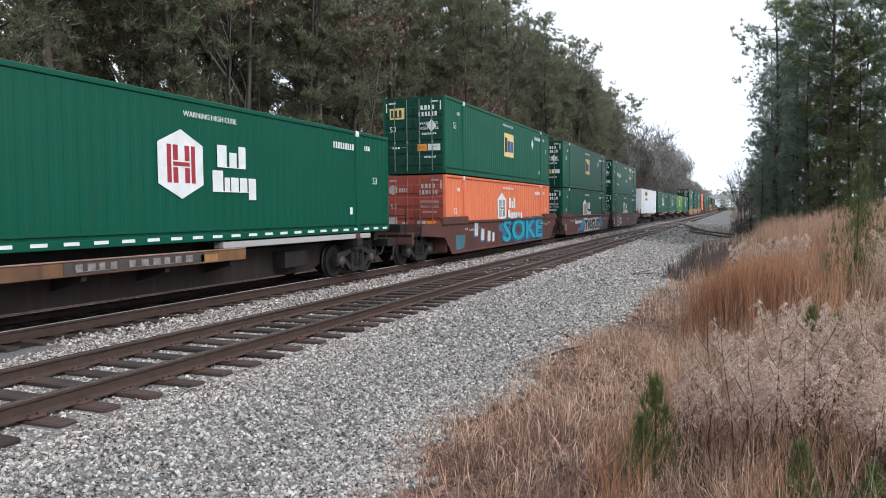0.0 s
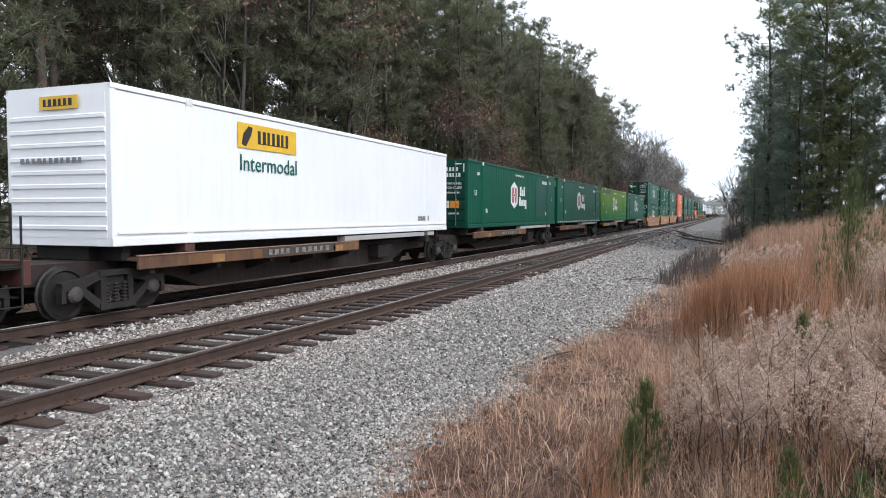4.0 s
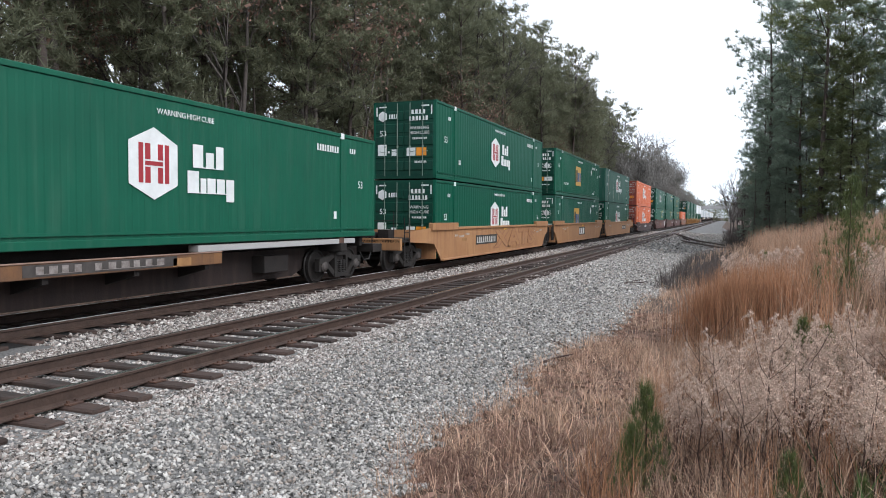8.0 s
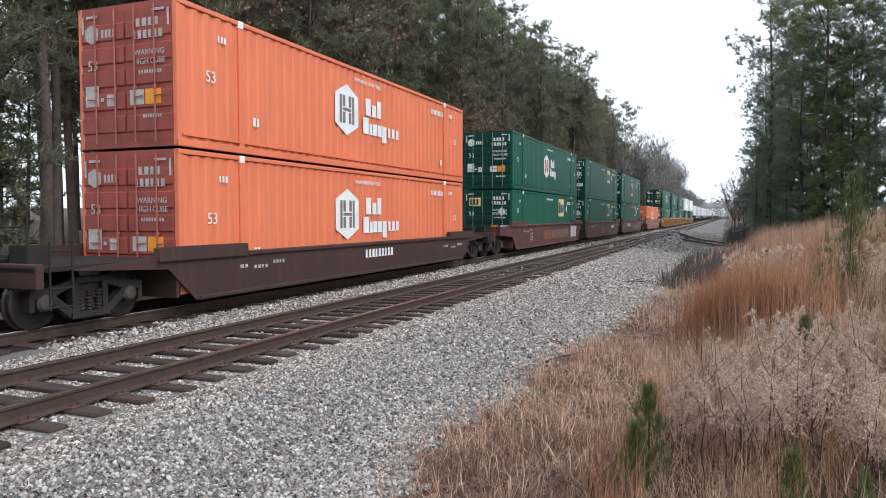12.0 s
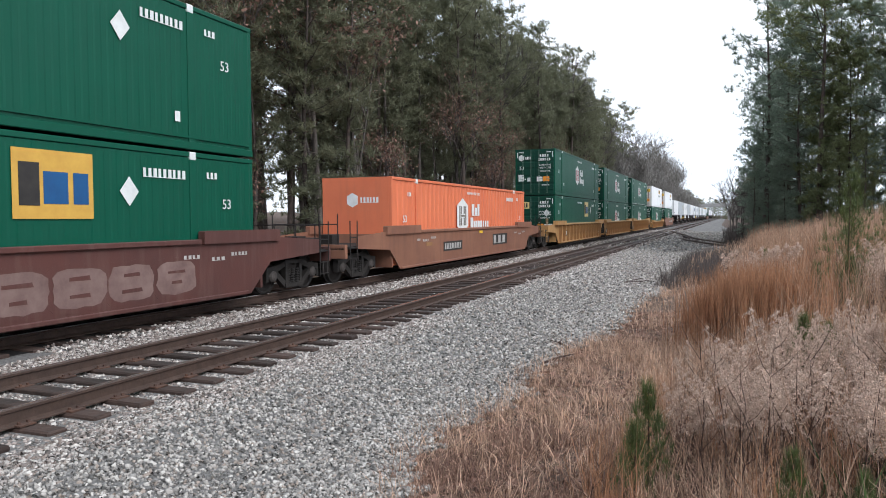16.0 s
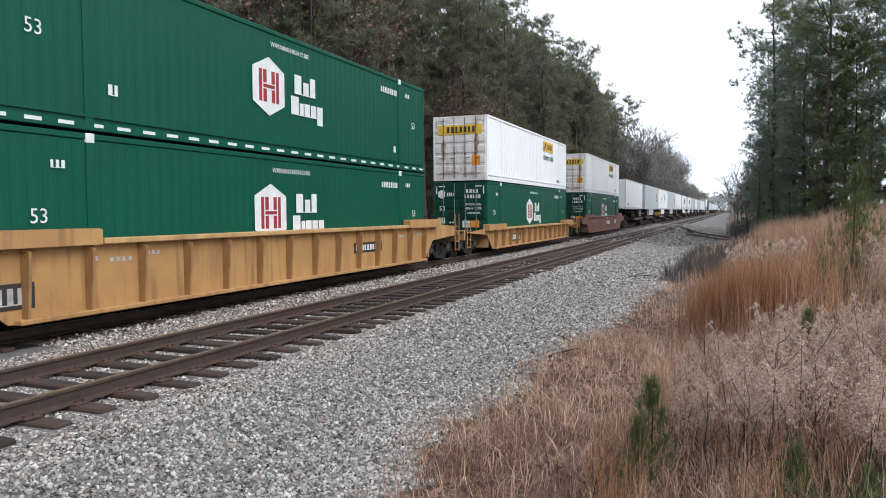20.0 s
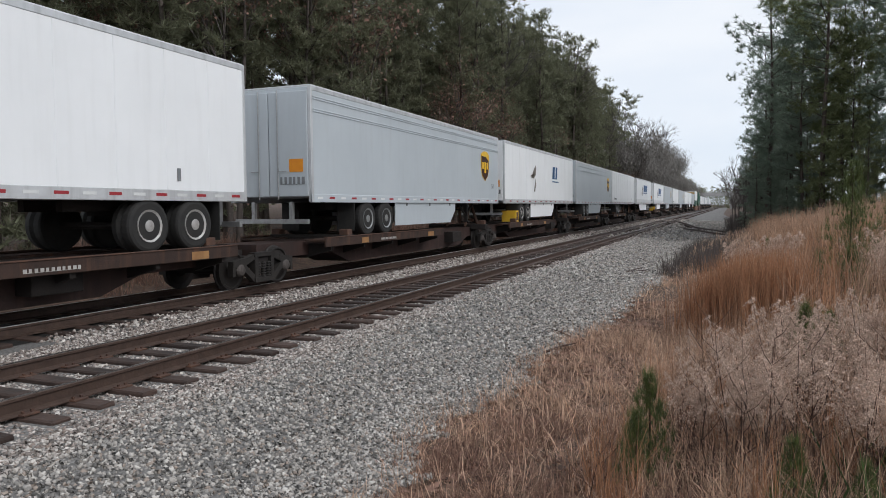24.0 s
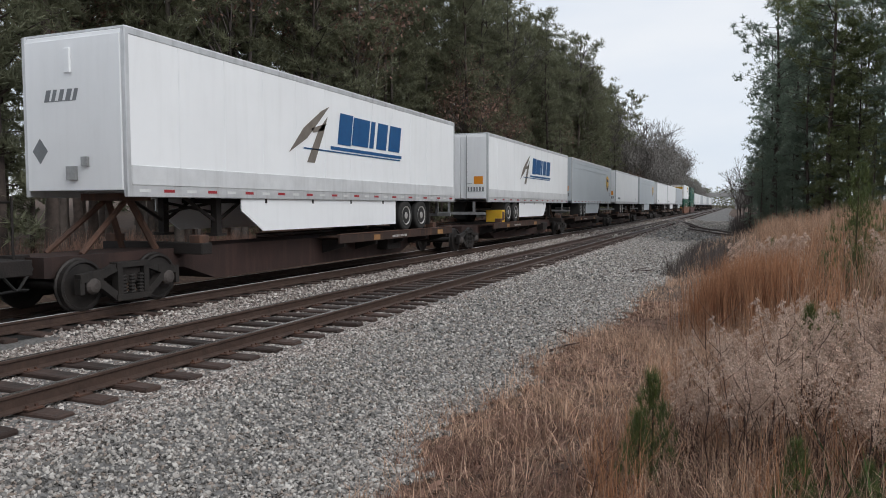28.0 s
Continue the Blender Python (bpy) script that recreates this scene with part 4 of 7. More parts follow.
    if load == "box":
        panel = sign("worn_panel", rect(3.3, 0.19), STEEL_WORN, root, on_side(1.401, a1 - 3.0, 0.95), "grey worn panel")
        bars("number_line", panel, on_side(1.407, a1 - 3.95, 0.95), 0.95, 0.13, 4, FADED_LABEL)
        bars("number_line", panel, on_side(1.407, a1 - 2.45, 0.95), 1.7, 0.13, 6, FADED_LABEL)
        part("load_sill", soft_box(1.02, 1.28, a1 - 0.6, y1 - 1.2, 1.08, 1.22, 0.01), CONCRETE, root, "pale dusty side plate under the container")
    else:
        bars("number_line", root, on_side(1.401, a1 - 4.6, 0.91), 1.1, 0.065, 11, LABEL_WORN)
    if lead == "end":
        truck(root, y0 + 0.3)
        coupler(root, y0 - 1.2, -1)
    truck(root, (y0 + step - 1.8) if tail == "joint" else (y1 - 1.65))
    if tail == "end":
        rail = bmesh.new()
        for xx in (-0.9, 0.9):
            rod(rail, (xx, y1 + 0.6, 0.9), (xx, y1 + 0.6, 2.0), 0.02)
        rod(rail, (-0.9, y1 + 0.6, 1.9), (0.9, y1 + 0.6, 1.9), 0.02)
        part("hand_rail", rail, RUST_DARK, root)
        part("end_sill", soft_box(-1.2, 1.2, y1 + 0.1, y1 + 0.7, 0.75, 1.0), RUST_DARK, root)
        coupler(root, y1 + 0.7, 1)
    RUNNING.append((root, at + h, 0.0))
    return root


def trailer(at, paint, label, nose=False, skirt=True, style="plate", long=LONG, logo="", tape=True, yellow=False, axle=3.75, skirt_long=5.5):
    """A road trailer; its tail leads unless nose is set."""
    root = thing("semi_trailer", label, "trailer", "road trailers on the train")
    h = long / 2
    f, top = 2.04, 5.06
    d = 1 if not nose else -1     # the tail lies at d * -h
    k = "%.2f" % long
    body = part("body", mesh_of("trailer_body_" + k, lambda: soft_box(-SIDE + 0.01, SIDE - 0.006, -h + 0.03, h - 0.03, f + 0.12, top - 0.02, 0.03)), paint, root)
    part("roof", mesh_of("trailer_roof_" + k, lambda: soft_box(-SIDE + 0.03, SIDE - 0.03, -h + 0.04, h - 0.04, top - 0.03, top + 0.02, 0.01)), ALU, root, "dull aluminium roof")
    for s in (1, -1):
        m = None if s == 1 else FLIP
        part("bottom_rail", mesh_of("trailer_rail_" + k, lambda: soft_box(SIDE - 0.06, SIDE + 0.004, -h, h, f - 0.02, f + 0.20, 0.01)), ALU if style != "parcel" else SILVER, root, place=m)
        part("top_rail", mesh_of("trailer_top_" + k, lambda: soft_box(SIDE - 0.05, SIDE + 0.004, -h, h, top - 0.14, top, 0.015)), ALU if style != "white" else WHITE, root, place=m)
        for y in (-h, h - 0.1):
            part("corner_post", mesh_of("trailer_post_%.2f" % y, lambda: soft_box(SIDE - 0.1, SIDE + 0.006, y, y + 0.1, f - 0.02, top, 0.015)), ALU if style != "white" else WHITE, root, place=m)
    if logo == "wing":
        part("scuff_band", mesh_of("trailer_scuff_" + k, lambda: soft_box(SIDE - 0.02, SIDE + 0.012, -h + 0.1, h - 0.1, f + 0.2, f + 0.56, 0.006)), SCUFF, root, "ribbed aluminium band")
    if style == "parcel":
        for zz in (top - 0.30, top - 0.36, top - 0.62, top - 0.68):
            part("ridge", mesh_of("trailer_ridge_%.2f" % zz, lambda: soft_box(SIDE - 0.02, SIDE + 0.012, -h + 0.12, h - 0.12, zz, zz + 0.03, 0.006)), paint, root)
    elif tape:
        n = 12
        for i in range(1, n):
            part("seam", mesh_of("trailer_seam", lambda: soft_box(SIDE - 0.012, SIDE + 0.0015, -0.018, 0.018, f + 0.2, top - 0.14, 0.001)), paint, root, place=Matrix.Translation((0, -h + i * long / n, 0)))
    if tape:
        for i in range(26):
            part("reflector_tape", mesh_of("reflector_tape", lambda: box(bmesh.new(), SIDE + 0.0045, SIDE + 0.008, -0.14, 0.14, -0.028, 0.028)), LABEL_RED if i % 2 else LABEL_WHITE, root,
                 place=Matrix.Translation((0, -h + 0.4 + i * (long - 0.8) / 25, f + 0.10)))
    # the end that leads
    if not nose:
        for s in (-1, 1):
            leaf = part("door", mesh_of("trailer_door", lambda: soft_box(0.015, SIDE - 0.1, -0.03, 0.02, f + 0.14, top - 0.14, 0.01)), paint if style != "plate" else WHITE, root,
                        place=Matrix.Translation((0, -h, 0)) @ Matrix.Diagonal((s, 1, 1, 1)))
            part("lock_rod", mesh_of("trailer_lock_rod", lambda: rod(rod(bmesh.new(), (0, -0.06, f + 0.05), (0, -0.06, top - 0.1), 0.018), (0, -0.07, f + 0.8), (0.25, -0.07, f + 0.8), 0.014)), STEEL, leaf, place=Matrix.Translation((0.3, 0, 0)))
        bars("number_line", root, on_front(0.75, -h - 0.035, f + 0.55), 0.8, 0.2, 6, mat_grey)
        sign("paper_label", rect(0.42, 0.34), LABEL_ORANGE, root, on_front(0.85, -h - 0.035, f + 0.95), "orange placard")
    else:
        part("nose_wall", mesh_of("trailer_nose", lambda: soft_box(-SIDE + 0.1, SIDE - 0.1, -0.02, 0.03, f + 0.1, top - 0.12, 0.01)), paint, root, place=Matrix.Translation((0, -h, 0)))
        part("socket_box", box(box(bmesh.new(), -0.12, 0.1, -h - 0.09, -h - 0.02, f + 0.3, f + 0.55), 0.25, 0.4, -h - 0.08, -h - 0.02, f + 0.55, f + 0.72), STEEL, root)
        part("document_box", soft_box(-0.12, 0.02, -h - 0.07, -h - 0.02, top - 0.75, top - 0.3), WHITE, root)
        sign("lozenge", [(0, -0.24), (0.2, 0), (0, 0.24), (-0.2, 0)], mat_grey, root, on_front(-0.85, -h - 0.021, f + 0.85))
        if logo == "wing":
            bars("wordmark", root, on_front(-0.25, -h - 0.021, top - 1.15), 0.9, 0.22, 5, mat_grey, slant=0.3)
    # running gear
    gear = part("bogie_frame", mesh_of("trailer_bogie", lambda: box(box(box(bmesh.new(), -0.55, -0.4, -1.9, 1.9, f - 0.22, f), 0.4, 0.55, -1.9, 1.9, f - 0.22, f), -0.9, 0.9, -0.1, 0.1, f - 0.3, f - 0.1)), RUST_DARK, root,
                place=Matrix.Translation((0, d * (-h + axle), 0)))
    for yy in (-0.62, 0.62):
        for s in (-1, 1):
            for xx in (1.12,):
                tyre = part("tyre", mesh_of("trailer_tyre", lambda: lathe(bmesh.new(), [(0.30, -0.30), (0.48, -0.29), (0.51, -0.15), (0.47, -0.08), (0.47, -0.05), (0.51, -0.02), (0.51, 0.1), (0.49, 0.14), (0.43, 0.16), (0.30, 0.15)], 28)), RUBBER, gear, place=pose(s * xx, yy, 1.545, 0, 0, 0))
            part("wheel_rim", mesh_of("trailer_rim", lambda: lathe(bmesh.new(), [(0.30, -0.02), (0.31, 0.1), (0.27, 0.08), (0.2, 0.0), (0.12, 0.0), (0.11, 0.09), (0.05, 0.1)], 20)), RIM if style == "plate" else STEEL, gear,
                 place=pose(s * 1.19, yy, 1.545, 0, 0, 0 if s == 1 else 180))
        part("axle", mesh_of("trailer_axle", lambda: rod(bmesh.new(), (-1.1, 0, 1.545), (1.1, 0, 1.545), 0.07, 8)), RUST_DARK, gear, place=Matrix.Translation((0, yy, 0)))
    for s in (-1, 1):
        part("mud_flap", mesh_of("mud_flap", lambda: box(bmesh.new(), -0.3, 0.3, -0.01, 0.01, 1.2, f)), RUBBER, root, place=Matrix.Translation((s * 0.95, d * (-h + axle - 1.4), 0)))
    if yellow:
        part("tool_box", soft_box(0.5, 1.27, d * (-h + axle - 1.45) - 0.22, d * (-h + axle - 1.45) + 0.25, 1.08, 1.66), LABEL_YELLOW, root, "yellow box ahead of the wheels")
        # thin dark sheet on the closed front stands for the shaded inside
        part("box_opening", box(bmesh.new(), 1.262, 1.276, d * (-h + axle - 1.45) - 0.15, d * (-h + axle - 1.45) + 0.18, 1.16, 1.58), RUST, root, "dark panel for the shade inside the box")
    bumper = bmesh.new()
    for xx in (-0.6, 0.6):
        box(bumper, xx - 0.05, xx + 0.05, d * -(h - 0.1) - 0.05, d * -(h - 0.1) + 0.05, 1.5, f)
    box(bumper, -1.15, 1.15, d * -(h - 0.05) - 0.05, d * -(h - 0.05) + 0.05, 1.46, 1.58)
    part("rear_bumper", bumper, STEEL, root)
    ly = d * (h - 3.0)
    for xx in (-0.75, 0.75):
        part("landing_leg", mesh_of("landing_leg_%.2f" % f, lambda: box(box(bmesh.new(), -0.08, 0.08, -0.08, 0.08, 1.25, f), -0.16, 0.16, -0.16, 0.16, 1.20, 1.26)), RUST_DARK, root, place=Matrix.Translation((xx, ly, 0)))
        part("leg_brace", mesh_of("leg_brace_%.2f" % f, lambda: rod(rod(bmesh.new(), (0, 0, 1.5), (0, 1.0, f), 0.04), (0, 0, 1.5), (0, -1.0, f), 0.04)), RUST_DARK, root, place=Matrix.Translation((xx, ly, 0)))
    part("cross_brace", mesh_of("leg_cross_%.2f" % f, lambda: rod(rod(bmesh.new(), (-0.75, 0, 1.7), (0.75, 0, f - 0.1), 0.035), (0.75, 0, 1.7), (-0.75, 0, f - 0.1), 0.035)), RUST_DARK, root, place=Matrix.Translation((0, ly, 0)))
    for i in range(4):
        yy = d * (-h + 6.0 + i * 2.0)
        part("floor_beam", mesh_of("floor_beam", lambda: box(bmesh.new(), -1.25, 1.25, -0.04, 0.04, 1.92, 2.03)), RUST_DARK, root, place=Matrix.Translation((0, yy, 0)))
    if skirt:
        a, b = sorted((d * (-h + axle + 1.35), d * (-h + axle + 1.35 + skirt_long)))
        cut = 0.1 * skirt_long
        out = [(a + (0 if d == 1 else cut), 1.28), (b - (cut if d == 1 else 0), 1.28), (b, 1.75), (b, 2.03), (a, 2.03), (a, 1.75)]
        for s in (1, -1):
            part("side_skirt", extrude(bmesh.new(), out, on_side(s * 1.23 - 0.012, 0, 0), 0.024), WHITE if style != "parcel" else SILVER, root)
    if logo == "wing":
        wing = [[(-2.1, -0.55), (-1.45, 0.1), (-0.6, 0.62), (-0.2, 0.78), (-0.62, 0.42), (-1.3, -0.15)], [(-1.3, -0.75), (-0.75, 0.1), (-0.3, 0.5), (-0.5, 0.05), (-0.95, -0.75)],
                [(-1.1, 0.12), (-0.35, 0.32), (-0.5, 0.12), (-1.0, 0.02)]]
        for w in wing:
            sign("wing_shape", w, LABEL_GREY, root, on_side(SIDE + 0.004, -0.95, 3.72), "grey brown wing shape")
        for at_y, w, hh in ((-0.62, 0.72, 0.86), (0.28, 0.98, 0.80), (0.98, 0.26, 0.80), (1.62, 0.66, 0.80), (2.50, 0.80, 0.80)):
            sign("letter_block", [(-w / 2 - 0.06, -hh / 2), (w / 2 - 0.06, -hh / 2), (w / 2 + 0.1, hh / 2), (-w / 2 + 0.1, hh / 2)], LABEL_BLUE, root, on_side(SIDE + 0.004, at_y + 0.3, 3.97), "slanting blue block of a firm's name")
        sign("underline", rect(4.4, 0.09), LABEL_BLUE, root, on_side(SIDE + 0.004, 1.1, 3.42))
        sign("underline", rect(5.6, 0.035), LABEL_BLUE, root, on_side(SIDE + 0.004, 0.4, 3.32))
    elif logo == "cut":
        for w in ([(-0.9, 0.0), (-0.2, 0.55), (0.1, 0.7), (0.1, 0.2), (-0.3, -0.05)], [(-0.3, -0.75), (0.1, 0.0), (0.12, -0.4), (-0.1, -0.8)], [(-1.0, 0.12), (-0.2, 0.2), (-0.2, 0.12), (-1.0, 0.05)]):
            sign("wing_shape", w, LABEL_GREY, root, on_side(SIDE + 0.004, -2.2, 3.45), "grey brown part of an emblem")
        bars("wordmark", root, on_side(SIDE + 0.004, 2.75, 3.9), 1.6, 0.74, 2, LABEL_BLUE, "blue blocks of a firm's name", slant=0.12)
        sign("underline", rect(1.7, 0.07), LABEL_BLUE, root, on_side(SIDE + 0.004, 2.75, 3.36))
        bars("wordmark", root, on_front(0.4, -h - 0.036, top - 1.1), 0.85, 0.3, 3, LABEL_BLUE, slant=0.2)
    elif logo == "shield":
        y = 6.1
        outer = [(-0.56, 0.5), (-0.3, 0.62), (0.0, 0.66), (0.3, 0.62), (0.56, 0.5), (0.56, -0.1), (0.42, -0.42), (0.0, -0.66), (-0.42, -0.42), (-0.56, -0.1)]
        plate = sign("shield", outer, LABEL_YELLOW, root, on_side(SIDE + 0.004, y, 3.66), "brown and yellow shield")
        sign("shield_field", [(a * 0.88, b * 0.9 - 0.04) for a, b in outer if b < 0.49] , SHIELD, plate, on_side(SIDE + 0.0095, y, 3.66))
        sign("shield_field", [(-0.49, -0.12), (0.49, -0.12), (0.49, 0.24), (0.1, 0.40), (-0.49, 0.44)], SHIELD, plate, on_side(SIDE + 0.0095, y, 3.66))
        strokes = bmesh.new()
        for a, b, ww, hh in ((-0.30, 0.06, 0.22, 0.30), (0.0, -0.02, 0.22, 0.48), (0.30, 0.06, 0.22, 0.30)):
            extrude(strokes, rect(ww, hh), on_side(SIDE + 0.015, y + a, 3.62 + b), 0.005)
        part("yellow_stroke", strokes, LABEL_YELLOW, plate)
        part("length_mark", letters("53", 0.30), mat_grey, root, "grey figures", on_side(SIDE + 0.006, h - 0.9, f + 0.75))
    else:
        bars("number_line", root, on_side(SIDE + 0.004, -h + 2.0, f + 0.48), 1.5, 0.16, 9, mat_grey)
        bars("text_line", root, on_side(SIDE + 0.004, h - 2.1, f + 0.5), 0.16, 0.25, 1, mat_grey)
    RUNNING.append((root, at + h, 0.0))
    return root


def spray(parent, y, z, w, h, seed, fill, edge, count):
    """Sprayed lettering that cannot be read: swollen blocks with an outline of another colour."""
    rnd = random.Random(seed)
    x = SIDE + 0.136
    step = w / count
    for i in range(count):
        cx = y - w / 2 + (i + 0.5) * step
        pts = []
        for kk in range(22):
            a = 2 * math.pi * kk / 22
            ca, sa = math.cos(a), math.sin(a)
            r = (abs(ca) ** 4 + abs(sa) ** 4) ** -0.25 * rnd.uniform(0.94, 1.06)
            pts.append((r * ca, r * sa))
        x = SIDE + 0.136 + 0.0013 * (i % 3)
        outer = sign("spray_outline", [(a * step * 0.60, b * h * 0.5) for a, b in pts], edge, parent, on_side(x, cx, z), depth=0.002)
        sign("spray_fill", [(a * step * 0.47, b * h * 0.40) for a, b in pts], fill, outer, on_side(x + 0.003, cx, z), depth=0.002)
        lean = rnd.uniform(-0.25, 0.25)
        for j in range(2):
            b = rnd.uniform(-0.06, 0.06) * h + (j - 0.5) * 0.3 * h
            ww, hh = step * rnd.uniform(0.12, 0.24), h * rnd.uniform(0.03, 0.05)
            sign("spray_stroke", [(-ww, -hh), (ww, -hh + lean * hh), (ww * 0.9, hh), (-ww, hh * 0.6)], edge, outer, on_side(x + 0.006, cx, z + b), depth=0.002)


def tag(parent, text, y, z, w, h, fill, edge, glow=None):
    """Sprayed word in swollen letters: a cloud or a rim behind, an outline, the fill."""
    x = SIDE + 0.137
    size = 1.0
    n = len(text)
    k = pose(0, 0, 0) @ Matrix.Diagonal((w / (0.66 * n), h / 0.78, 1, 1))
    if glow:
        part("spray_rim", letters(text, size, 0.10), glow, parent, place=on_side(x, y, z) @ k)
    part("spray_outline", letters(text, size, 0.065), edge, parent, place=on_side(x + 0.004, y, z) @ k)
    part("spray_fill", letters(text, size, 0.028), fill, parent, place=on_side(x + 0.008, y, z) @ k)

# ---- the train, car by car, from its leading end ----
LOW, UPP = 0.32, 0.375 + HIGH
D_EMB = "green ribbed container with white emblem"
D_LAB = "green ribbed container with yellow label"
D_ORG = "orange ribbed container with white emblem"
D_WHT = "white ribbed container with a yellow label, on a green container"
D_SPN = "dark brown spine car with worn yellow edges, carrying a container"
D_SPT = "dark brown spine car with rusty aprons, carrying a road trailer"

container(4.05, 1.26, GREEN, D_EMB + " and dashes, on a spine car", dashes=True)
spine_unit(4.05, D_SPN, tail="end", lead="joint")

D_BRN = "red-brown steel well car with sprayed lettering, carrying two containers"
well_unit(25.0, BROWN, D_BRN, lead="end")
well_unit(44.66, BROWN, D_BRN, marks=[(-3.8, 0.98, 2.2, 0.20, 10, None, LABEL_WHITE), (-7.75, 0.7, 0.7, 0.62, 53, None, LABEL_WORN)])
well_unit(64.32, BROWN, D_BRN, tail="end", marks=[(-7.85, 0.72, 0.8, 0.72, 53, None, WHITE_SPRAY), (0.8, 0.85, 1.5, 0.07, 14, None, LABEL_WHITE)])
FADED_WHITE = mat("faded_white_spray_paint", (0.34, 0.30, 0.29), (0.2, 0.14, 0.13), 0.7, scale=5)
CYAN_FADED = mat("faded_cyan_spray_paint", (0.04, 0.20, 0.24), (0.06, 0.10, 0.12), 0.7, scale=4)
wells = [r[0] for r in RUNNING if r[0].name.startswith("well_car")]
tag(wells[0], "SOKE", 2.2, 0.83, 7.8, 1.1, CYAN, LABEL_BLACK, BLUE_SPRAY)
for yy, zz, ww, hh, under in ((-5.05, 1.10, 0.46, 0.56, BLUE_SPRAY), (-4.25, 0.85, 0.44, 0.52, BLUE_SPRAY), (-3.4, 0.76, 0.40, 0.46, FADED_WHITE), (-2.8, 0.70, 0.30, 0.40, FADED_WHITE)):
    back = sign("spray_shade", [(-0.62 * ww, -0.58 * hh), (0.42 * ww, -0.62 * hh), (0.5 * ww, 0.42 * hh), (-0.42 * ww, 0.52 * hh)], under, wells[0], on_side(SIDE + 0.136, yy - 0.04, zz - 0.02), depth=0.002)
    sign("spray_block", [(-0.5 * ww, -0.5 * hh), (0.42 * ww, -0.55 * hh), (0.5 * ww, 0.42 * hh), (0.1 * ww, 0.36 * hh), (-0.34 * ww, 0.5 * hh)], WHITE_SPRAY, back, on_side(SIDE + 0.139, yy, zz), depth=0.002)
sign("spray_patch", [(-0.5, -0.3), (0.45, -0.25), (0.55, 0.25), (-0.4, 0.3)], CYAN_FADED, wells[0], on_side(SIDE + 0.136, -6.95, 0.62), "faded cyan sprayed patch", depth=0.002)
sign("spray_patch", [(-0.25, -0.16), (0.28, -0.16), (0.28, 0.16), (-0.25, 0.17)], CYAN_FADED, wells[0], on_side(SIDE + 0.136, -1.75, 1.05), "faded cyan sprayed patch", depth=0.002)
cloud_rnd = random.Random(77)
for yy, zz, w, h, paint in ((-2.6, 0.60, 0.8, 0.32, BLUE_SPRAY), (-2.35, 0.95, 0.42, 0.30, CYAN), (5.0, 0.72, 0.75, 0.36, BLUE_SPRAY), (4.7, 1.12, 0.45, 0.22, CYAN), (-3.75, 0.45, 0.35, 0.16, CYAN)):
    cloud = []
    for i in range(26):
        a, r = 2 * math.pi * i / 26, cloud_rnd.uniform(0.62, 1.12)
        cloud.append((w * r * math.cos(a) + 0.3 * h * r * math.sin(a), h * r * math.sin(a)))
    sign("spray_cloud", cloud, paint, wells[1], on_side(SIDE + (0.1352 if paint is CYAN else 0.1361), yy, zz), "ragged blue sprayed cloud", depth=0.0008)
tag(wells[1], "merun", 1.15, 0.84, 7.5, 1.12, LABEL_BLACK, WHITE_SPRAY, WHITE_SPRAY)

tag(wells[2], "B", -5.35, 0.82, 1.35, 1.0, DARK_SPRAY, WHITE_SPRAY, WHITE_SPRAY)
for yy, zz, ww, hh, nn in ((-4.2, 0.95, 0.95, 0.28, 5), (-3.9, 0.58, 1.05, 0.24, 6)):
    bars("scribble", wells[2], on_side(SIDE + 0.137, yy, zz), ww, hh, nn, WHITE_SPRAY, slant=0.3)
spray(wells[2], 5.3, 0.80, 1.5, 1.0, 35, DARK_SPRAY, BLUE_SPRAY, 2)
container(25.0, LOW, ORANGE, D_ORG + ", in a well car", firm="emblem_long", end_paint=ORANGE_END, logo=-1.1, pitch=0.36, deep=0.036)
container(25.0, UPP, GREEN_OLD, D_LAB + ", stacked on an orange one", firm="label", logo=0.04, pitch=0.3)
container(44.66, LOW, GREEN, D_EMB + ", in a well car", pitch=0.3)
container(44.66, UPP, GREEN, D_LAB + ", stacked on a green one", firm="label", logo=0.02)
container(64.32, LOW, GREEN, D_EMB + ", in a well car")
top_a = container(64.32, UPP, GREEN, D_LAB + " and white scribbles", firm="label", logo=3.21, ground=LABEL_BUFF)
lifting_words(top_a)
for yy, zz, nn, ww, hh in ((-4.9, 1.72, 4, 1.1, 0.30), (-3.7, 1.66, 9, 1.5, 0.26), (0.6, 1.3, 4, 0.8, 0.28), (-4.3, 1.46, 14, 2.3, 0.03)):
    bars("scribble", top_a, on_side(SIDE + 0.004, yy, zz), ww, hh, nn, LABEL_WHITE, slant=0.15)

container(85.41, 1.26, WHITE, "plain white container with ribbed end, on a spine car", firm="white", ends="ribs", pitch=0.5, deep=0.006, logo=-3.42)
spine_unit(85.41, D_SPN, lead="end", step=18.6)
grey = container(104.01, 1.26, GREEN, D_EMB + ", dull patch, on a spine car", logo=-1.1)
sign("repainted_patch", rect(2.6, 2.1), PANEL_DARK, grey, on_side(SIDE - 0.006, 4.6, 1.45), "dull dark green patch")
spine_unit(104.01, D_SPN, step=16.93)
container(120.94, 1.26, GREEN, D_EMB + " and dashes, on a spine car", dashes=True, pitch=0.32)
spine_unit(120.94, D_SPN, step=17.13)
lime = container(138.07, 1.26, LIME, "ribbed container faded from lime to dark green", bars_mat=LABEL_GREY, pitch=0.34, deep=0.036, end_paint=LIME)
sign("repainted_patch", rect(4.2, 0.35), GREEN, lime, on_side(SIDE - 0.006, -5.0, 2.58), "dark green patch")
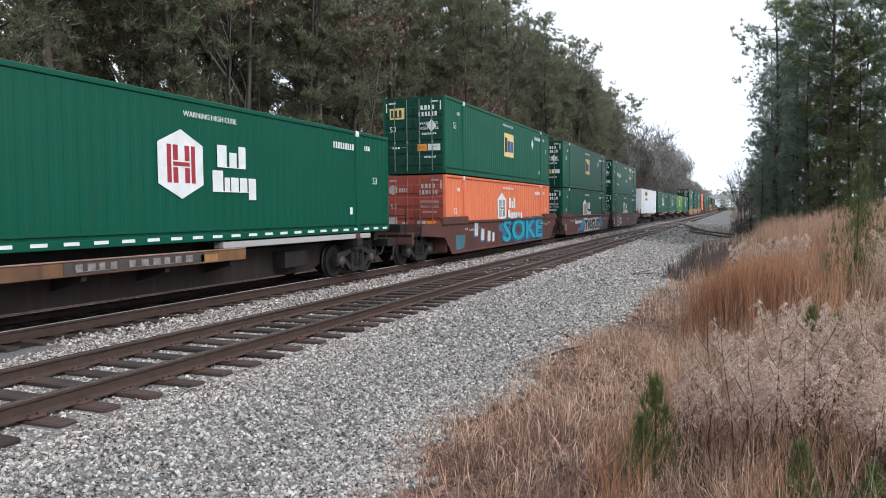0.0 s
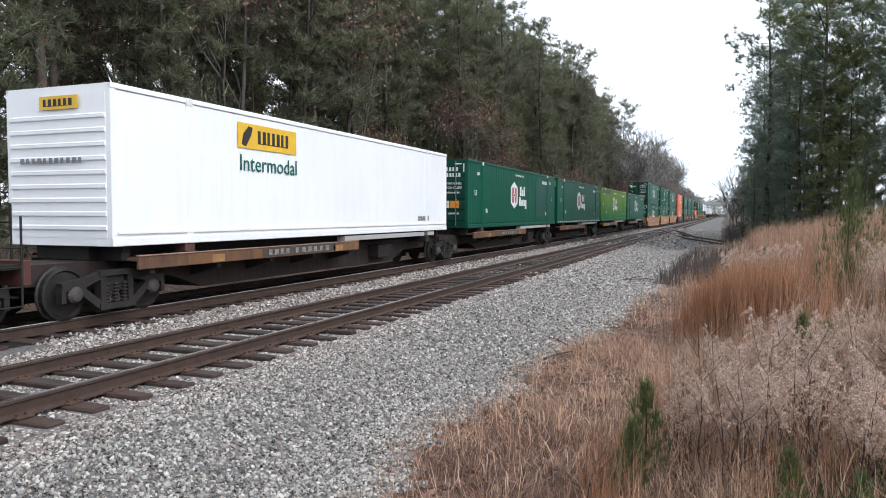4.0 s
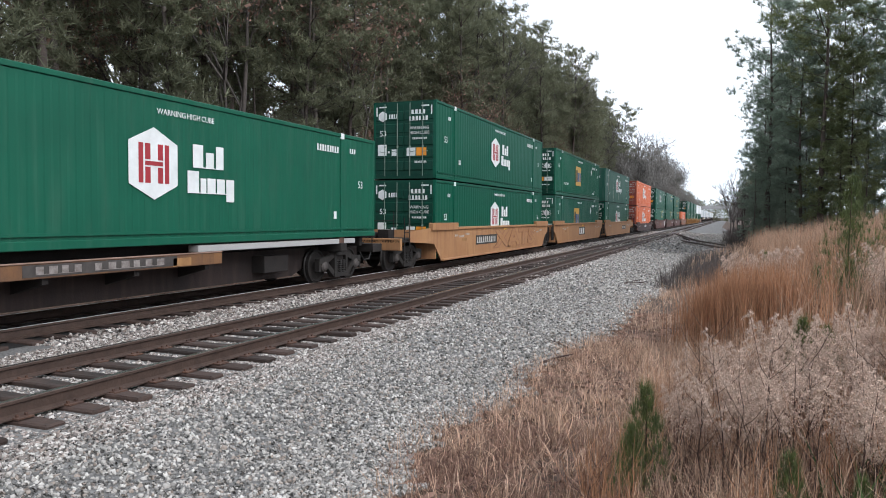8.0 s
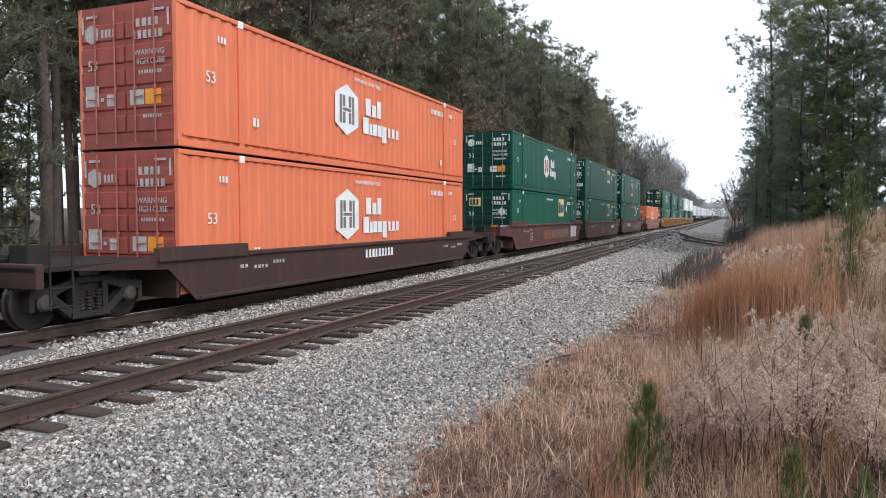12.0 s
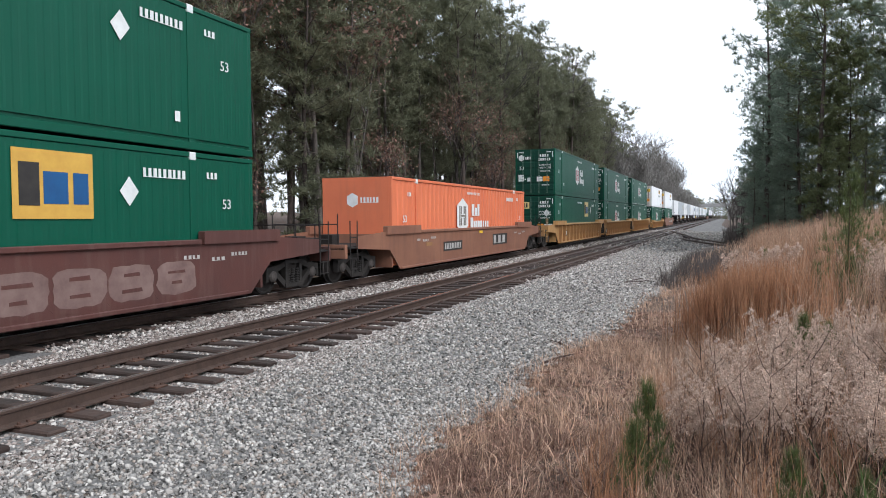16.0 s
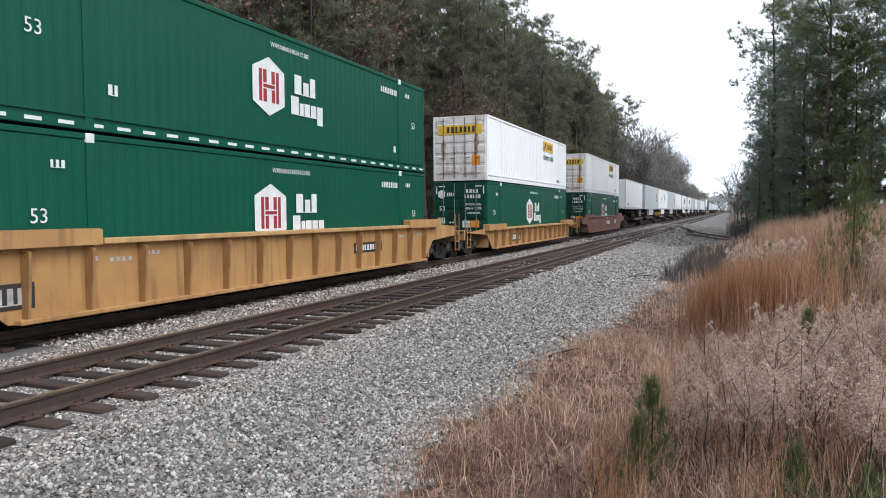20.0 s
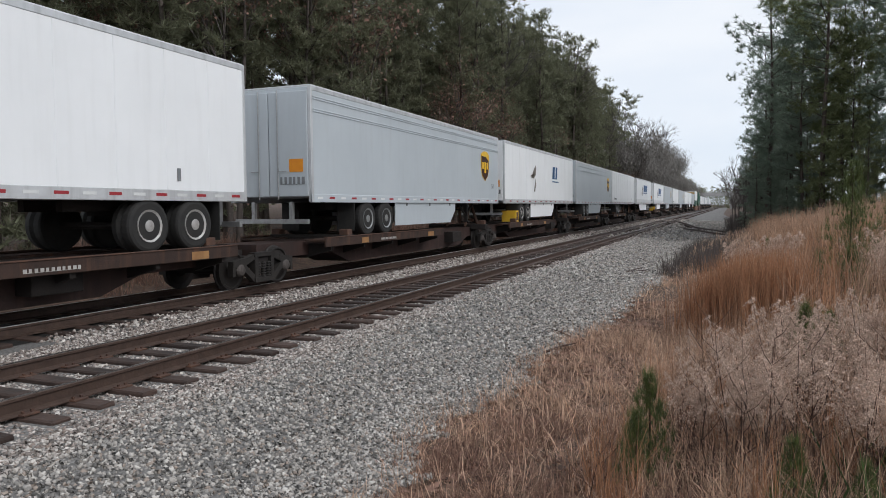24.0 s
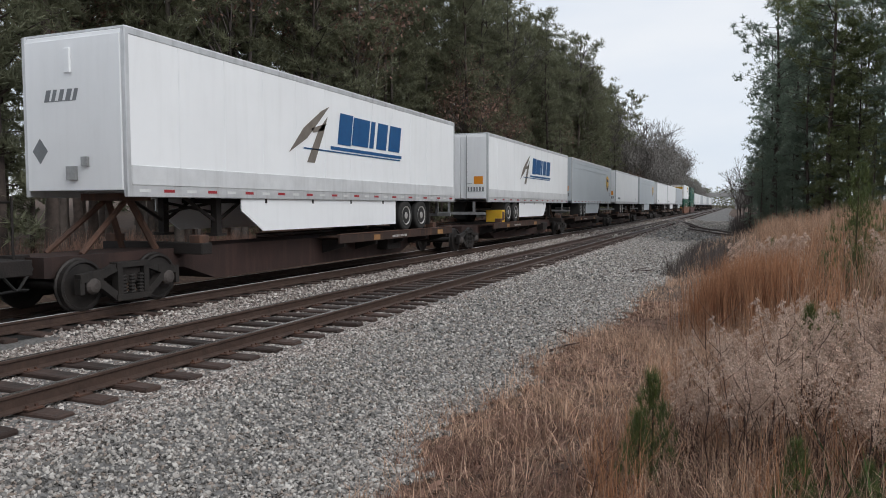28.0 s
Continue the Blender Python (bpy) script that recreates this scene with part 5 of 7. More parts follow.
spine_unit(138.07, D_SPN, step=17.05, apron=APRON_PALE)
container(155.12, 1.26, GREEN_OLD, D_EMB + ", on a spine car", pitch=0.3)
spine_unit(155.12, D_SPN, tail="end")

D_TAN = "tan smooth-sided steel well car, rust streaked, carrying two containers"
well_unit(176.2, TAN, D_TAN, lead="end", marks=[(-2.4, 0.86, 2.7, 0.26, 10, LABEL_BLACK, LABEL_WORN)])
well_unit(195.85, TAN, D_TAN, marks=[(0.2, 0.86, 2.0, 0.42, 3, LABEL_BLACK, LABEL_WHITE)])
well_unit(215.3, TAN, D_TAN, tail="end", marks=[(3.2, 0.86, 2.5, 0.24, 10, LABEL_BLACK, LABEL_WORN)])
tag([r[0] for r in RUNNING if r[0].name.startswith("well_car")][3], "XATS", 2.4, 0.80, 7.6, 0.85, TAN, TAN_SCRAWL)
container(176.2, LOW, GREEN, D_EMB + ", in a tan well car", logo=-0.84)
container(176.2, UPP, GREEN, D_EMB + ", stacked on a like one", logo=-0.83)
container(195.85, LOW, GREEN_DULL, "dull green container with orange label, in a tan car", firm="label", logo=-1.23, ground=LABEL_OCHRE, pitch=0.36, deep=0.036)
lifting_words(container(195.85, UPP, GREEN_OLD, "ribbed green container with an orange square label", firm="label", logo=-0.8, ground=LABEL_OCHRE, pitch=0.34, deep=0.036))
container(215.3, LOW, GREEN, D_EMB + ", in a tan well car")
plated = container(215.3, UPP, GREEN_DULL, "old dull green container with pale upright seams", firm="emblem_long", bars_mat=LABEL_RED, ends="plain", pitch=0.95, deep=0.014, logo=-1.06)
for yy in (-6.5, -6.3, -3.2, 0.1, 6.0):
    sign("pale_seam", rect(0.07, HIGH - 0.3), LABEL_WORN, plated, on_side(SIDE - 0.008, yy, HIGH / 2), "pale upright seam")

well_unit(238.65, BROWN_DARK, "dark brown well car carrying two orange containers", top=1.12, lead="end", tail="end", marks=[(0.4, 0.78, 1.9, 0.24, 9, None, LABEL_WHITE)])
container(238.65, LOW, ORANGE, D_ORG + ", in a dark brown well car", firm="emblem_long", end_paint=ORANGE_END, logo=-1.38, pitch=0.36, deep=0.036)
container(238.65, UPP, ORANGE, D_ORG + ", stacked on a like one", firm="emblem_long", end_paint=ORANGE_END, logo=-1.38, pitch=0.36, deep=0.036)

D_BRB = "purple-brown steel well car with white lettering, carrying two containers"
well_unit(262.0, BROWN, D_BRB, lead="end", marks=[(-4.8, 0.75, 0.7, 0.62, 53, None, LABEL_WORN), (-0.5, 0.8, 3.0, 0.5, 8, None, RED_TAN)])
well_unit(281.43, BROWN, D_BRB, marks=[(4.6, 0.95, 1.7, 0.24, 10, None, LABEL_WHITE), (0.0, 0.72, 2.3, 0.44, 4, None, RED_TAN)])
well_unit(300.74, BROWN, D_BRB, tail="end", marks=[(-3.2, 0.96, 2.2, 0.28, 10, None, LABEL_WHITE), (-7.0, 0.7, 0.7, 0.62, 53, None, LABEL_WORN)])
later = [r[0] for r in RUNNING if r[0].name.startswith("well_car")]
FADED = mat("faded_pink_spray_paint", (0.22, 0.145, 0.128), (0.13, 0.075, 0.066), 0.7, scale=2)
spray(later[-1], 3.2, 0.72, 5.6, 0.8, 51, FADED, BROWN, 5)
spray(later[-3], 2.6, 0.8, 4.2, 0.7, 52, FADED, BROWN, 5)
spray(later[-3], 6.3, 0.85, 1.8, 0.9, 53, WHITE_SPRAY, FADED, 2)
container(262.0, LOW, GREEN_OLD, D_LAB + ", in a well car", firm="label", logo=3.06)
container(262.0, UPP, GREEN, D_EMB + ", stacked on a green one")
container(281.43, LOW, GREEN_OLD, D_LAB + ", in a well car", firm="label", logo=2.85, pitch=0.34, ground=LABEL_OCHRE)
container(281.43, UPP, GREEN, D_LAB + ", stacked on a like one", firm="label", logo=2.85)
container(300.74, LOW, GREEN, D_LAB + ", in a well car", firm="label", logo=2.88, ground=LABEL_OCHRE)
container(300.74, UPP, GREEN, D_LAB + ", stacked on a like one", firm="label", logo=-0.06, ground=LABEL_OCHRE)

well_unit(324.19, RED_TAN, "faded red-brown well car carrying one orange container", lead="end", tail="end", marks=[(-2.9, 0.78, 1.8, 0.22, 10, LABEL_BLACK, LABEL_WORN), (3.3, 0.86, 2.0, 0.36, 3, LABEL_BLACK, LABEL_WORN)])
container(324.19, LOW, ORANGE, D_ORG + ", alone in a well car", firm="emblem_long", ends="plain", logo=-1.45, pitch=0.4, deep=0.036)

D_YEL = "yellow ribbed steel well car, rust stained, carrying two containers"
well_unit(347.75, YELLOW, D_YEL, lead="end", ribs=True, marks=[(-5.4, 0.80, 1.7, 0.22, 9, LABEL_BLACK, LABEL_WHITE), (7.55, 0.62, 0.35, 0.09, 4, LABEL_BLACK, LABEL_WORN), (6.75, 0.62, 0.5, 0.5, 53, None, SPINE_BROWN)])
well_unit(366.92, YELLOW, D_YEL, ribs=True, marks=[(-7.7, 0.62, 0.5, 0.26, 3, LABEL_BLACK, LABEL_WORN), (-1.0, 0.9, 0.4, 0.4, 1, None, LABEL_WHITE)])
well_unit(386.15, YELLOW, D_YEL, tail="end", ribs=True, marks=[(-7.7, 0.62, 0.5, 0.26, 3, LABEL_BLACK, LABEL_WORN), (3.6, 0.85, 1.5, 0.16, 9, LABEL_BLACK, LABEL_WHITE)])
container(347.75, LOW, GREEN, D_LAB + ", in a yellow well car", firm="label", logo=2.55)
container(347.75, UPP, GREEN, D_EMB + ", stacked on a green one")
container(366.92, LOW, GREEN, D_EMB + ", in a yellow well car")
container(366.92, UPP, GREEN, D_EMB + ", stacked on a like one")
container(386.15, LOW, GREEN, D_EMB + ", in a yellow well car")
container(386.15, UPP, GREEN, D_EMB + " and dashes, stacked", dashes=True)

well_unit(409.34, YELLOW, D_YEL, top=1.14, lead="end", tail="end", ribs=True, marks=[(-4.2, 0.62, 1.7, 0.24, 10, LABEL_BLACK, LABEL_WHITE), (3.0, 0.7, 0.5, 0.4, 2, None, LABEL_BLACK)])
container(409.34, LOW, GREEN, D_EMB + ", in a yellow well car", logo=-0.95)
container(409.34, UPP, WHITE, D_WHT, firm="white", end_paint=WHITE_DIRTY, logo=3.25, pitch=0.3, deep=0.026)
well_unit(432.68, RED_TAN, "faded red-brown well car carrying two containers", lead="end", tail="end", marks=[(1.0, 0.9, 1.8, 0.3, 9, LABEL_BLACK, LABEL_WHITE), (5.0, 0.9, 1.1, 0.34, 3, LABEL_BLACK, LABEL_WHITE)])
container(432.68, LOW, GREEN, D_EMB + ", in a well car", logo=-0.95)
container(432.68, UPP, WHITE, D_WHT, firm="white", end_paint=WHITE_DIRTY, logo=3.4, pitch=0.3, deep=0.026)

D_TW, D_TS = "plain white road trailer with dirt streaks, on a spine car", "grey road trailer with a brown shield, on a spine car"
trailer(453.6, WHITE, D_TW, nose=True, skirt=False, long=14.65, axle=2.3)
spine_unit(453.6, D_SPT, "road", lead="end", reverse=True, apron=RUST_APRON, step=17.36, long=14.65)
trailer(470.96, SILVER, D_TS, style="parcel", logo="shield")
spine_unit(470.96, D_SPT, "road", apron=RUST_APRON, step=17.15)
trailer(488.11, WHITE, "white road trailer with parts of an emblem and a yellow box", logo="cut", yellow=True)
spine_unit(488.11, D_SPT, "road", apron=RUST_APRON, step=17.32)
trailer(505.43, SILVER, D_TS, style="parcel", logo="shield")
spine_unit(505.43, D_SPT, "road", apron=RUST_APRON, step=17.0)
trailer(522.1, WHITE, D_TW, style="white", skirt=False, long=15.85)
spine_unit(522.1, D_SPT, "road", apron=RUST_APRON, tail="end", long=15.85)
trailer(540.51, WHITE, "white road trailer with slanting blue blocks and a grey wing", nose=True, logo="wing", tape=True, skirt_long=7.8)
spine_unit(540.51, D_SPT, "road", lead="end", reverse=True, apron=RUST_APRON, step=20.26)
trailer(560.77, WHITE, "white road trailer with slanting blue blocks and a grey wing", logo="wing", yellow=True)
spine_unit(560.77, D_SPT, "road", apron=RUST_APRON, step=17.53)
trailer(578.3, SILVER, D_TS, style="parcel", logo="shield")
spine_unit(578.3, D_SPT, "road", apron=RUST_APRON, step=18.9)
trailer(597.2, WHITE, D_TW, skirt=False, tape=False)
spine_unit(597.2, D_SPT, "road", apron=RUST_APRON, step=17.4)
trailer(614.6, SILVER, D_TS, style="parcel", logo="shield", tape=False)
spine_unit(614.6, D_SPT, "road", apron=RUST_APRON, tail="end")
trailer(634.4, WHITE, D_TW, nose=True, skirt=False, tape=False)
spine_unit(634.4, D_SPT, "road", lead="end", reverse=True, apron=RUST_APRON, step=17.4)
trailer(651.8, WHITE, D_TW, style="white", tape=False)
spine_unit(651.8, D_SPT, "road", apron=RUST_APRON, step=17.4)
trailer(669.2, SILVER, D_TS, style="parcel", tape=False)
spine_unit(669.2, D_SPT, "road", apron=RUST_APRON, tail="end")
well_unit(690.5, RED_TAN, "faded red-brown well car carrying two containers", lead="end", tail="end")
container(690.5, LOW, GREEN, D_EMB + ", in a well car", logo=-0.95)
container(690.5, UPP, WHITE, D_WHT, firm="white", end_paint=WHITE_DIRTY, pitch=0.3, deep=0.026)
well_unit(714.0, BROWN, D_BRB, lead="end", tail="end")
container(714.0, LOW, GREEN, D_EMB + ", in a well car")
container(714.0, UPP, GREEN_DULL, D_LAB + ", stacked on a green one", firm="label")
for i, at in enumerate((736.0, 753.4, 770.8, 788.2, 805.6, 826.0, 843.4, 860.8, 878.2)):
    trailer(at, (WHITE, WHITE, SILVER)[i % 3], (D_TW, D_TW, D_TS)[i % 3], nose=i % 2 == 1, style=("white", "plate", "parcel")[i % 3], skirt=False, tape=False)
    spine_unit(at, D_SPT, "road", apron=RUST_APRON, lead="end" if i in (0, 5) else "joint", tail="end" if i in (4, 8) else "joint", step=17.4)


# ---- the ground ----
def smooth(a, b, v):
    t = min(1.0, max(0.0, (v - a) / (b - a)))
    return t * t * (3 - 2 * t)


def lay(x, y):
    """The height of the ground: ballast flat, a bank that rises on the camera's side, a ditch and woods beyond the far track."""
    d = x - bend(y)
    open_side = smooth(34, 62, y)
    if d > -5.4:
        foot = -1.6 + 2.1 * open_side
        z = -0.25 - 0.23 * smooth(-5.4, -3.6, d)
        z += (0.62 - 0.1 * open_side) * smooth(foot, foot + 3.2, d) + 0.95 * smooth(foot + 2.0, foot + 8.5, d) * (1 - 0.55 * open_side) + 0.05 * max(0.0, d - 6)
        z += 0.05 * math.sin(1.7 * x + 0.6 * y) * smooth(foot, foot + 1.5, d) + 0.04 * math.sin(0.9 * y - 1.1 * x) * smooth(foot, foot + 1.5, d)
    elif d > -13.3:
        z = -0.25
    else:
        z = -0.24 - 0.75 * smooth(-13.3, -15.6, d) + 0.6 * smooth(-16, -19, d) + 0.04 * max(0.0, -d - 19)
        z += 0.08 * math.sin(0.5 * y + 0.7 * x) * smooth(-14.5, -17, d)
    return z + climb(y)


xs_grid = [-900, -400, -200, -120, -80, -60, -48, -40, -34, -29, -25, -22, -20, -18.5, -17, -16, -15, -14.2, -13.3, -12, -10, -8, -6.5, -5.4, -4.8, -4.2, -3.6, -3.2, -2.8, -2.4, -2.0, -1.6, -1.2,
           -0.8, -0.4, 0, 0.4, 0.8, 1.2, 1.6, 2, 2.5, 3, 3.5, 4, 4.6, 5.3, 6, 7, 8, 10, 12, 15, 20, 27, 36, 50, 70, 100, 160, 260, 450, 900]
ys_grid = [-900, -400, -150, -70, -40, -25, -15, -8, -4] + [-2 + 0.5 * i for i in range(84)] + [41 + 2.5 * i for i in range(26)] + [108 + 8 * i for i in range(50)] + [520, 560, 620, 700, 850, 1100, 1600, 2600]
gv = [(x + (bend(y) if y < 600 else bend(600)), y, lay(x + (bend(y) if y < 600 else bend(600)) if abs(x) < 100 else x, y) if abs(x) < 100 else climb(y) + (1.4 if x < 0 else 4.0)) for y in ys_grid for x in xs_grid]
gv = [(x, y, lay(x, y) if abs(x - bend(min(y, 600))) < 150 else z) for x, y, z in gv]
nx = len(xs_grid)
gf = [(j * nx + i, j * nx + i + 1, (j + 1) * nx + i + 1, (j + 1) * nx + i) for j in range(len(ys_grid) - 1) for i in range(nx - 1)]
ground = part("ground", np_mesh("ground", gv, gf), SOIL)
tagged(ground, "brown soil with leaf litter and withered grass", "ground", kind="structure")
for p in ground.data.polygons:
    p.use_smooth = True

def edge_of_weeds(y):
    return (-2.75 + 0.10 * math.sin(0.9 * y) + 0.06 * math.sin(2.3 * y + 1) + 0.42 * math.exp(-((y - 5.0) / 0.8) ** 2) + 0.2 * math.exp(-(y - 9.0) ** 2) + 0.5 * smooth(9.5, 13.5, y)
            + 0.8 * smooth(14, 36, y) + 2.2 * smooth(36, 62, y))


# ballast bed of both tracks, with the gravel apron on the camera's side
bed_y = [-30 + 5 * i for i in range(6)] + [0.5 * i for i in range(60)] + [30 + 5 * i for i in range(18)] + [120 + 10 * i for i in range(58)]
bed_x = [-10.6, -9.3, -8.0, -6.4] + [-5.4 + 0.16 * i for i in range(21)]
bv = []
for y in bed_y:
    extra = edge_of_weeds(y) + 2.3 - 2.2 * smooth(110, 200, y)
    for i, x in enumerate(bed_x):
        xx = x + (extra * max(0.0, (x + 5.4) / 3.2) if x > -5.4 else 0)
        sink = -0.12 if i == len(bed_x) - 1 else 0.022
        bv.append((xx + bend(y), y, lay(xx + bend(y), y) + sink))
nb = len(bed_x)
bf = [(j * nb + i, j * nb + i + 1, (j + 1) * nb + i + 1, (j + 1) * nb + i) for j in range(len(bed_y) - 1) for i in range(nb - 1)]
bed = part("ballast_bed", np_mesh("ballast_bed", bv, bf), BALLAST)
tagged(bed, "grey crushed stone bed of the near track", "gravel", kind="structure")
# strip between the far rails, oily and blackened to stand for the train's shade
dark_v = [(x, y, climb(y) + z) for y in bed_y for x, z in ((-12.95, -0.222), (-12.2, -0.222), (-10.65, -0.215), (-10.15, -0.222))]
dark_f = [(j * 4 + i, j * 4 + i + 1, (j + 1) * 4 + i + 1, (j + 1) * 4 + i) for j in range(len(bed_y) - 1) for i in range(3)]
dark_bed = part("oily_ballast", np_mesh("oily_ballast", dark_v, dark_f), SHADED_CINDER)
far_v = [(x, y, climb(y) + z) for y in bed_y for x, z in ((-16.2, -0.98), (-15.0, -0.70), (-13.6, -0.25), (-12.955, -0.226))]
shoulder = part("far_shoulder", np_mesh("far_shoulder", far_v, dark_f), SHOULDER)
tagged(shoulder, "pale crushed stone shoulder beyond the train's track", "gravel", kind="structure")
tagged(dark_bed, "oily ballast under the train's track, its shade painted in black", "gravel", kind="structure")


# ---- tracks ----
def sweep(path, outline):
    """An outline, (across, up) pairs, drawn along a path of (x, y, z)."""
    bm = bmesh.new()
    rings = []
    for i, p in enumerate(path):
        a, b = Vector(path[max(0, i - 1)]), Vector(path[min(len(path) - 1, i + 1)])
        side = Vector(((b - a).y, -(b - a).x, 0)).normalized()
        rings.append([bm.verts.new(Vector(p) + side * c + Vector((0, 0, d))) for c, d in outline])
    for r, q in zip(rings, rings[1:]):
        for i in range(len(outline)):
            j = (i + 1) % len(outline)
            bm.faces.new((r[i], r[j], q[j], q[i]))
    bm.faces.new(rings[0]), bm.faces.new(rings[-1][::-1])
    return bm


RAIL_OUT = [(-0.075, -0.18), (0.075, -0.18), (0.075, -0.165), (0.012, -0.14), (0.010, -0.05), (0.036, -0.035), (0.036, -0.008), (0.028, 0.0), (-0.028, 0.0), (-0.036, -0.008), (-0.036, -0.035), (-0.010, -0.05),
            (-0.012, -0.14), (-0.075, -0.165)]
line_y = [-30 + 6 * i for i in range(25)] + [120 + 12 * i for i in range(46)]
TRACKS = []
for nm, mid, words in (("near_track", TRACK_NEAR, "empty railway track, rusty rails on dark timber ties"), ("far_track", TRACK_FAR, "railway track under the train, brown rails")):
    tr = thing(nm, words, "railway track", kind="structure")
    TRACKS.append(tr)
    for s in (-0.755, 0.755):
        rail_ob = part("rail", sweep([(mid + s + bend(y), y, climb(y)) for y in line_y], RAIL_OUT), RAIL, tr)
        # far heads get the painted sheen, near heads real polished metal
        part("rail_head", sweep([(mid + s + bend(y), y, climb(y)) for y in line_y], [(-0.030, 0.0), (0.030, 0.0), (0.030, 0.002), (-0.030, 0.002)]), RAIL_TOP if mid == TRACK_NEAR else RAIL_SHEEN, rail_ob, "worn top of the rail")

# the side track that leaves the near track by a switch, towards the camera's side
side_path = []
for i in range(21):
    y = 98 - 2.5 * i
    side_path.append((TRACK_NEAR + 7.3 * (i / 16.0) ** 1.5, y, 0))
siding = thing("side_track", "short side track leaving by a switch, dark rails", "railway track", kind="structure")
TRACKS.append(siding)
for s in (-0.755, 0.755):
    part("rail", sweep([(x + s, y, lay(x, y) + 0.22) for x, y, _ in side_path], RAIL_OUT), RAIL, siding)


# ---- trees ----
def tube(points, radii, n):
    """Rings round a line of points: vertices and quads."""
    v, f = [], []
    for (p, r) in zip(points, radii):
        for i in range(n):
            a = 2 * math.pi * i / n
            v.append((p[0] + r * math.cos(a), p[1] + r * math.sin(a), p[2]))
    for j in range(len(points) - 1):
        for i in range(n):
            k = (i + 1) % n
            f.append((j * n + i, j * n + k, (j + 1) * n + k, (j + 1) * n + i))
    return v, f


def pine_meshes(key, seed, high, bare, spread, branches, per, blades, size):
    """A pine: bent tapering trunk with limbs, and a crown of needle tufts in clumps along the limbs. Returns the two meshes."""
    rnd = np.random.RandomState(seed)
    bx, by, ph = rnd.uniform(-0.5, 0.5), rnd.uniform(-0.5, 0.5), rnd.uniform(0, 6)
    trunk_at = lambda z: (bx * (z / high) ** 2 + 0.12 * math.sin(z * 0.35 + ph), by * (z / high) ** 2 + 0.12 * math.cos(z * 0.3 + ph), z)
    r0 = high * 0.0095
    zs = np.linspace(0, high, 12)
    wv, wf = tube([trunk_at(z) for z in zs], [r0 * (1 - 0.93 * (z / high)) + (0.09 if z == 0 else 0) for z in zs], 7)
    tv = []
    for b in range(branches):
        u = (b + rnd.rand()) / branches
        z = bare * high + (1 - bare) * high * u ** 0.9
        reach = spread * (0.35 + 0.65 * math.sin(math.pi * min(1.0, 0.28 + 0.72 * (1 - u)))) * rnd.uniform(0.55, 1.1)
        if u > 0.93:
            reach *= 0.5
        az, up = rnd.uniform(0, 2 * math.pi), rnd.uniform(-0.12, 0.35) + 0.35 * u
        o = np.array(trunk_at(z))
        d = np.array((math.cos(az), math.sin(az), up))
        pts = [o, o + d * reach * 0.5, o + d * reach + np.array((0, 0, 0.12 * reach))]
        k = len(wv)
        nn = np.cross(d, (0, 0, 1.0))
        nn /= np.linalg.norm(nn)
        rb = 0.012 * high * (1 - u * 0.7) * 0.3
        for p, r in zip(pts, (rb, rb * 0.6, rb * 0.2)):
            wv += [tuple(p + nn * r), tuple(p + np.array((0, 0, r))), tuple(p - nn * r)]
        for j in (0, 3):
            for i in range(3):
                m = (i + 1) % 3
                wf.append((k + j + i, k + j + m, k + j + 3 + m, k + j + 3 + i))
        for g in range(max(2, per // 4)):
            s = rnd.uniform(0.35, 1.05)
            bunch = o + d * reach * s + rnd.normal(0, 0.10 * reach + 0.05, 3) * np.array((1, 1, 0.5))
            for c in range(4):
                tv.append(bunch + rnd.normal(0, 0.20 * size / 0.6, 3) * np.array((1, 1, 0.7)))
    tv = np.array(tv)
    m = len(tv)
    # each tuft: narrow pointed blades fanning up and out
    ang = rnd.uniform(0, 2 * math.pi, (m, blades))
    ele = rnd.uniform(-0.35, 1.2, (m, blades))
    ln = size * rnd.uniform(0.6, 1.25, (m, blades))
    dirs = np.stack((np.cos(ang) * np.cos(ele), np.sin(ang) * np.cos(ele), np.sin(ele)), -1)
    side = np.stack((-np.sin(ang + 0.6), np.cos(ang + 0.6), rnd.uniform(-0.6, 0.6, (m, blades))), -1)
    wd = ln[..., None] * (0.05 if size < 0.9 else 0.11)
    base = tv[:, None, :] - dirs * ln[..., None] * 0.15
    tip = base + dirs * ln[..., None] + np.array((0, 0, -0.05)) * ln[..., None]
    V = np.stack((base + side * wd, tip, base - side * wd), 2).reshape(-1, 3)
    F = np.arange(len(V)).reshape(-1, 3)
    return np_mesh(key + "_trunk", wv, wf), np_mesh(key + "_crown", V, F)


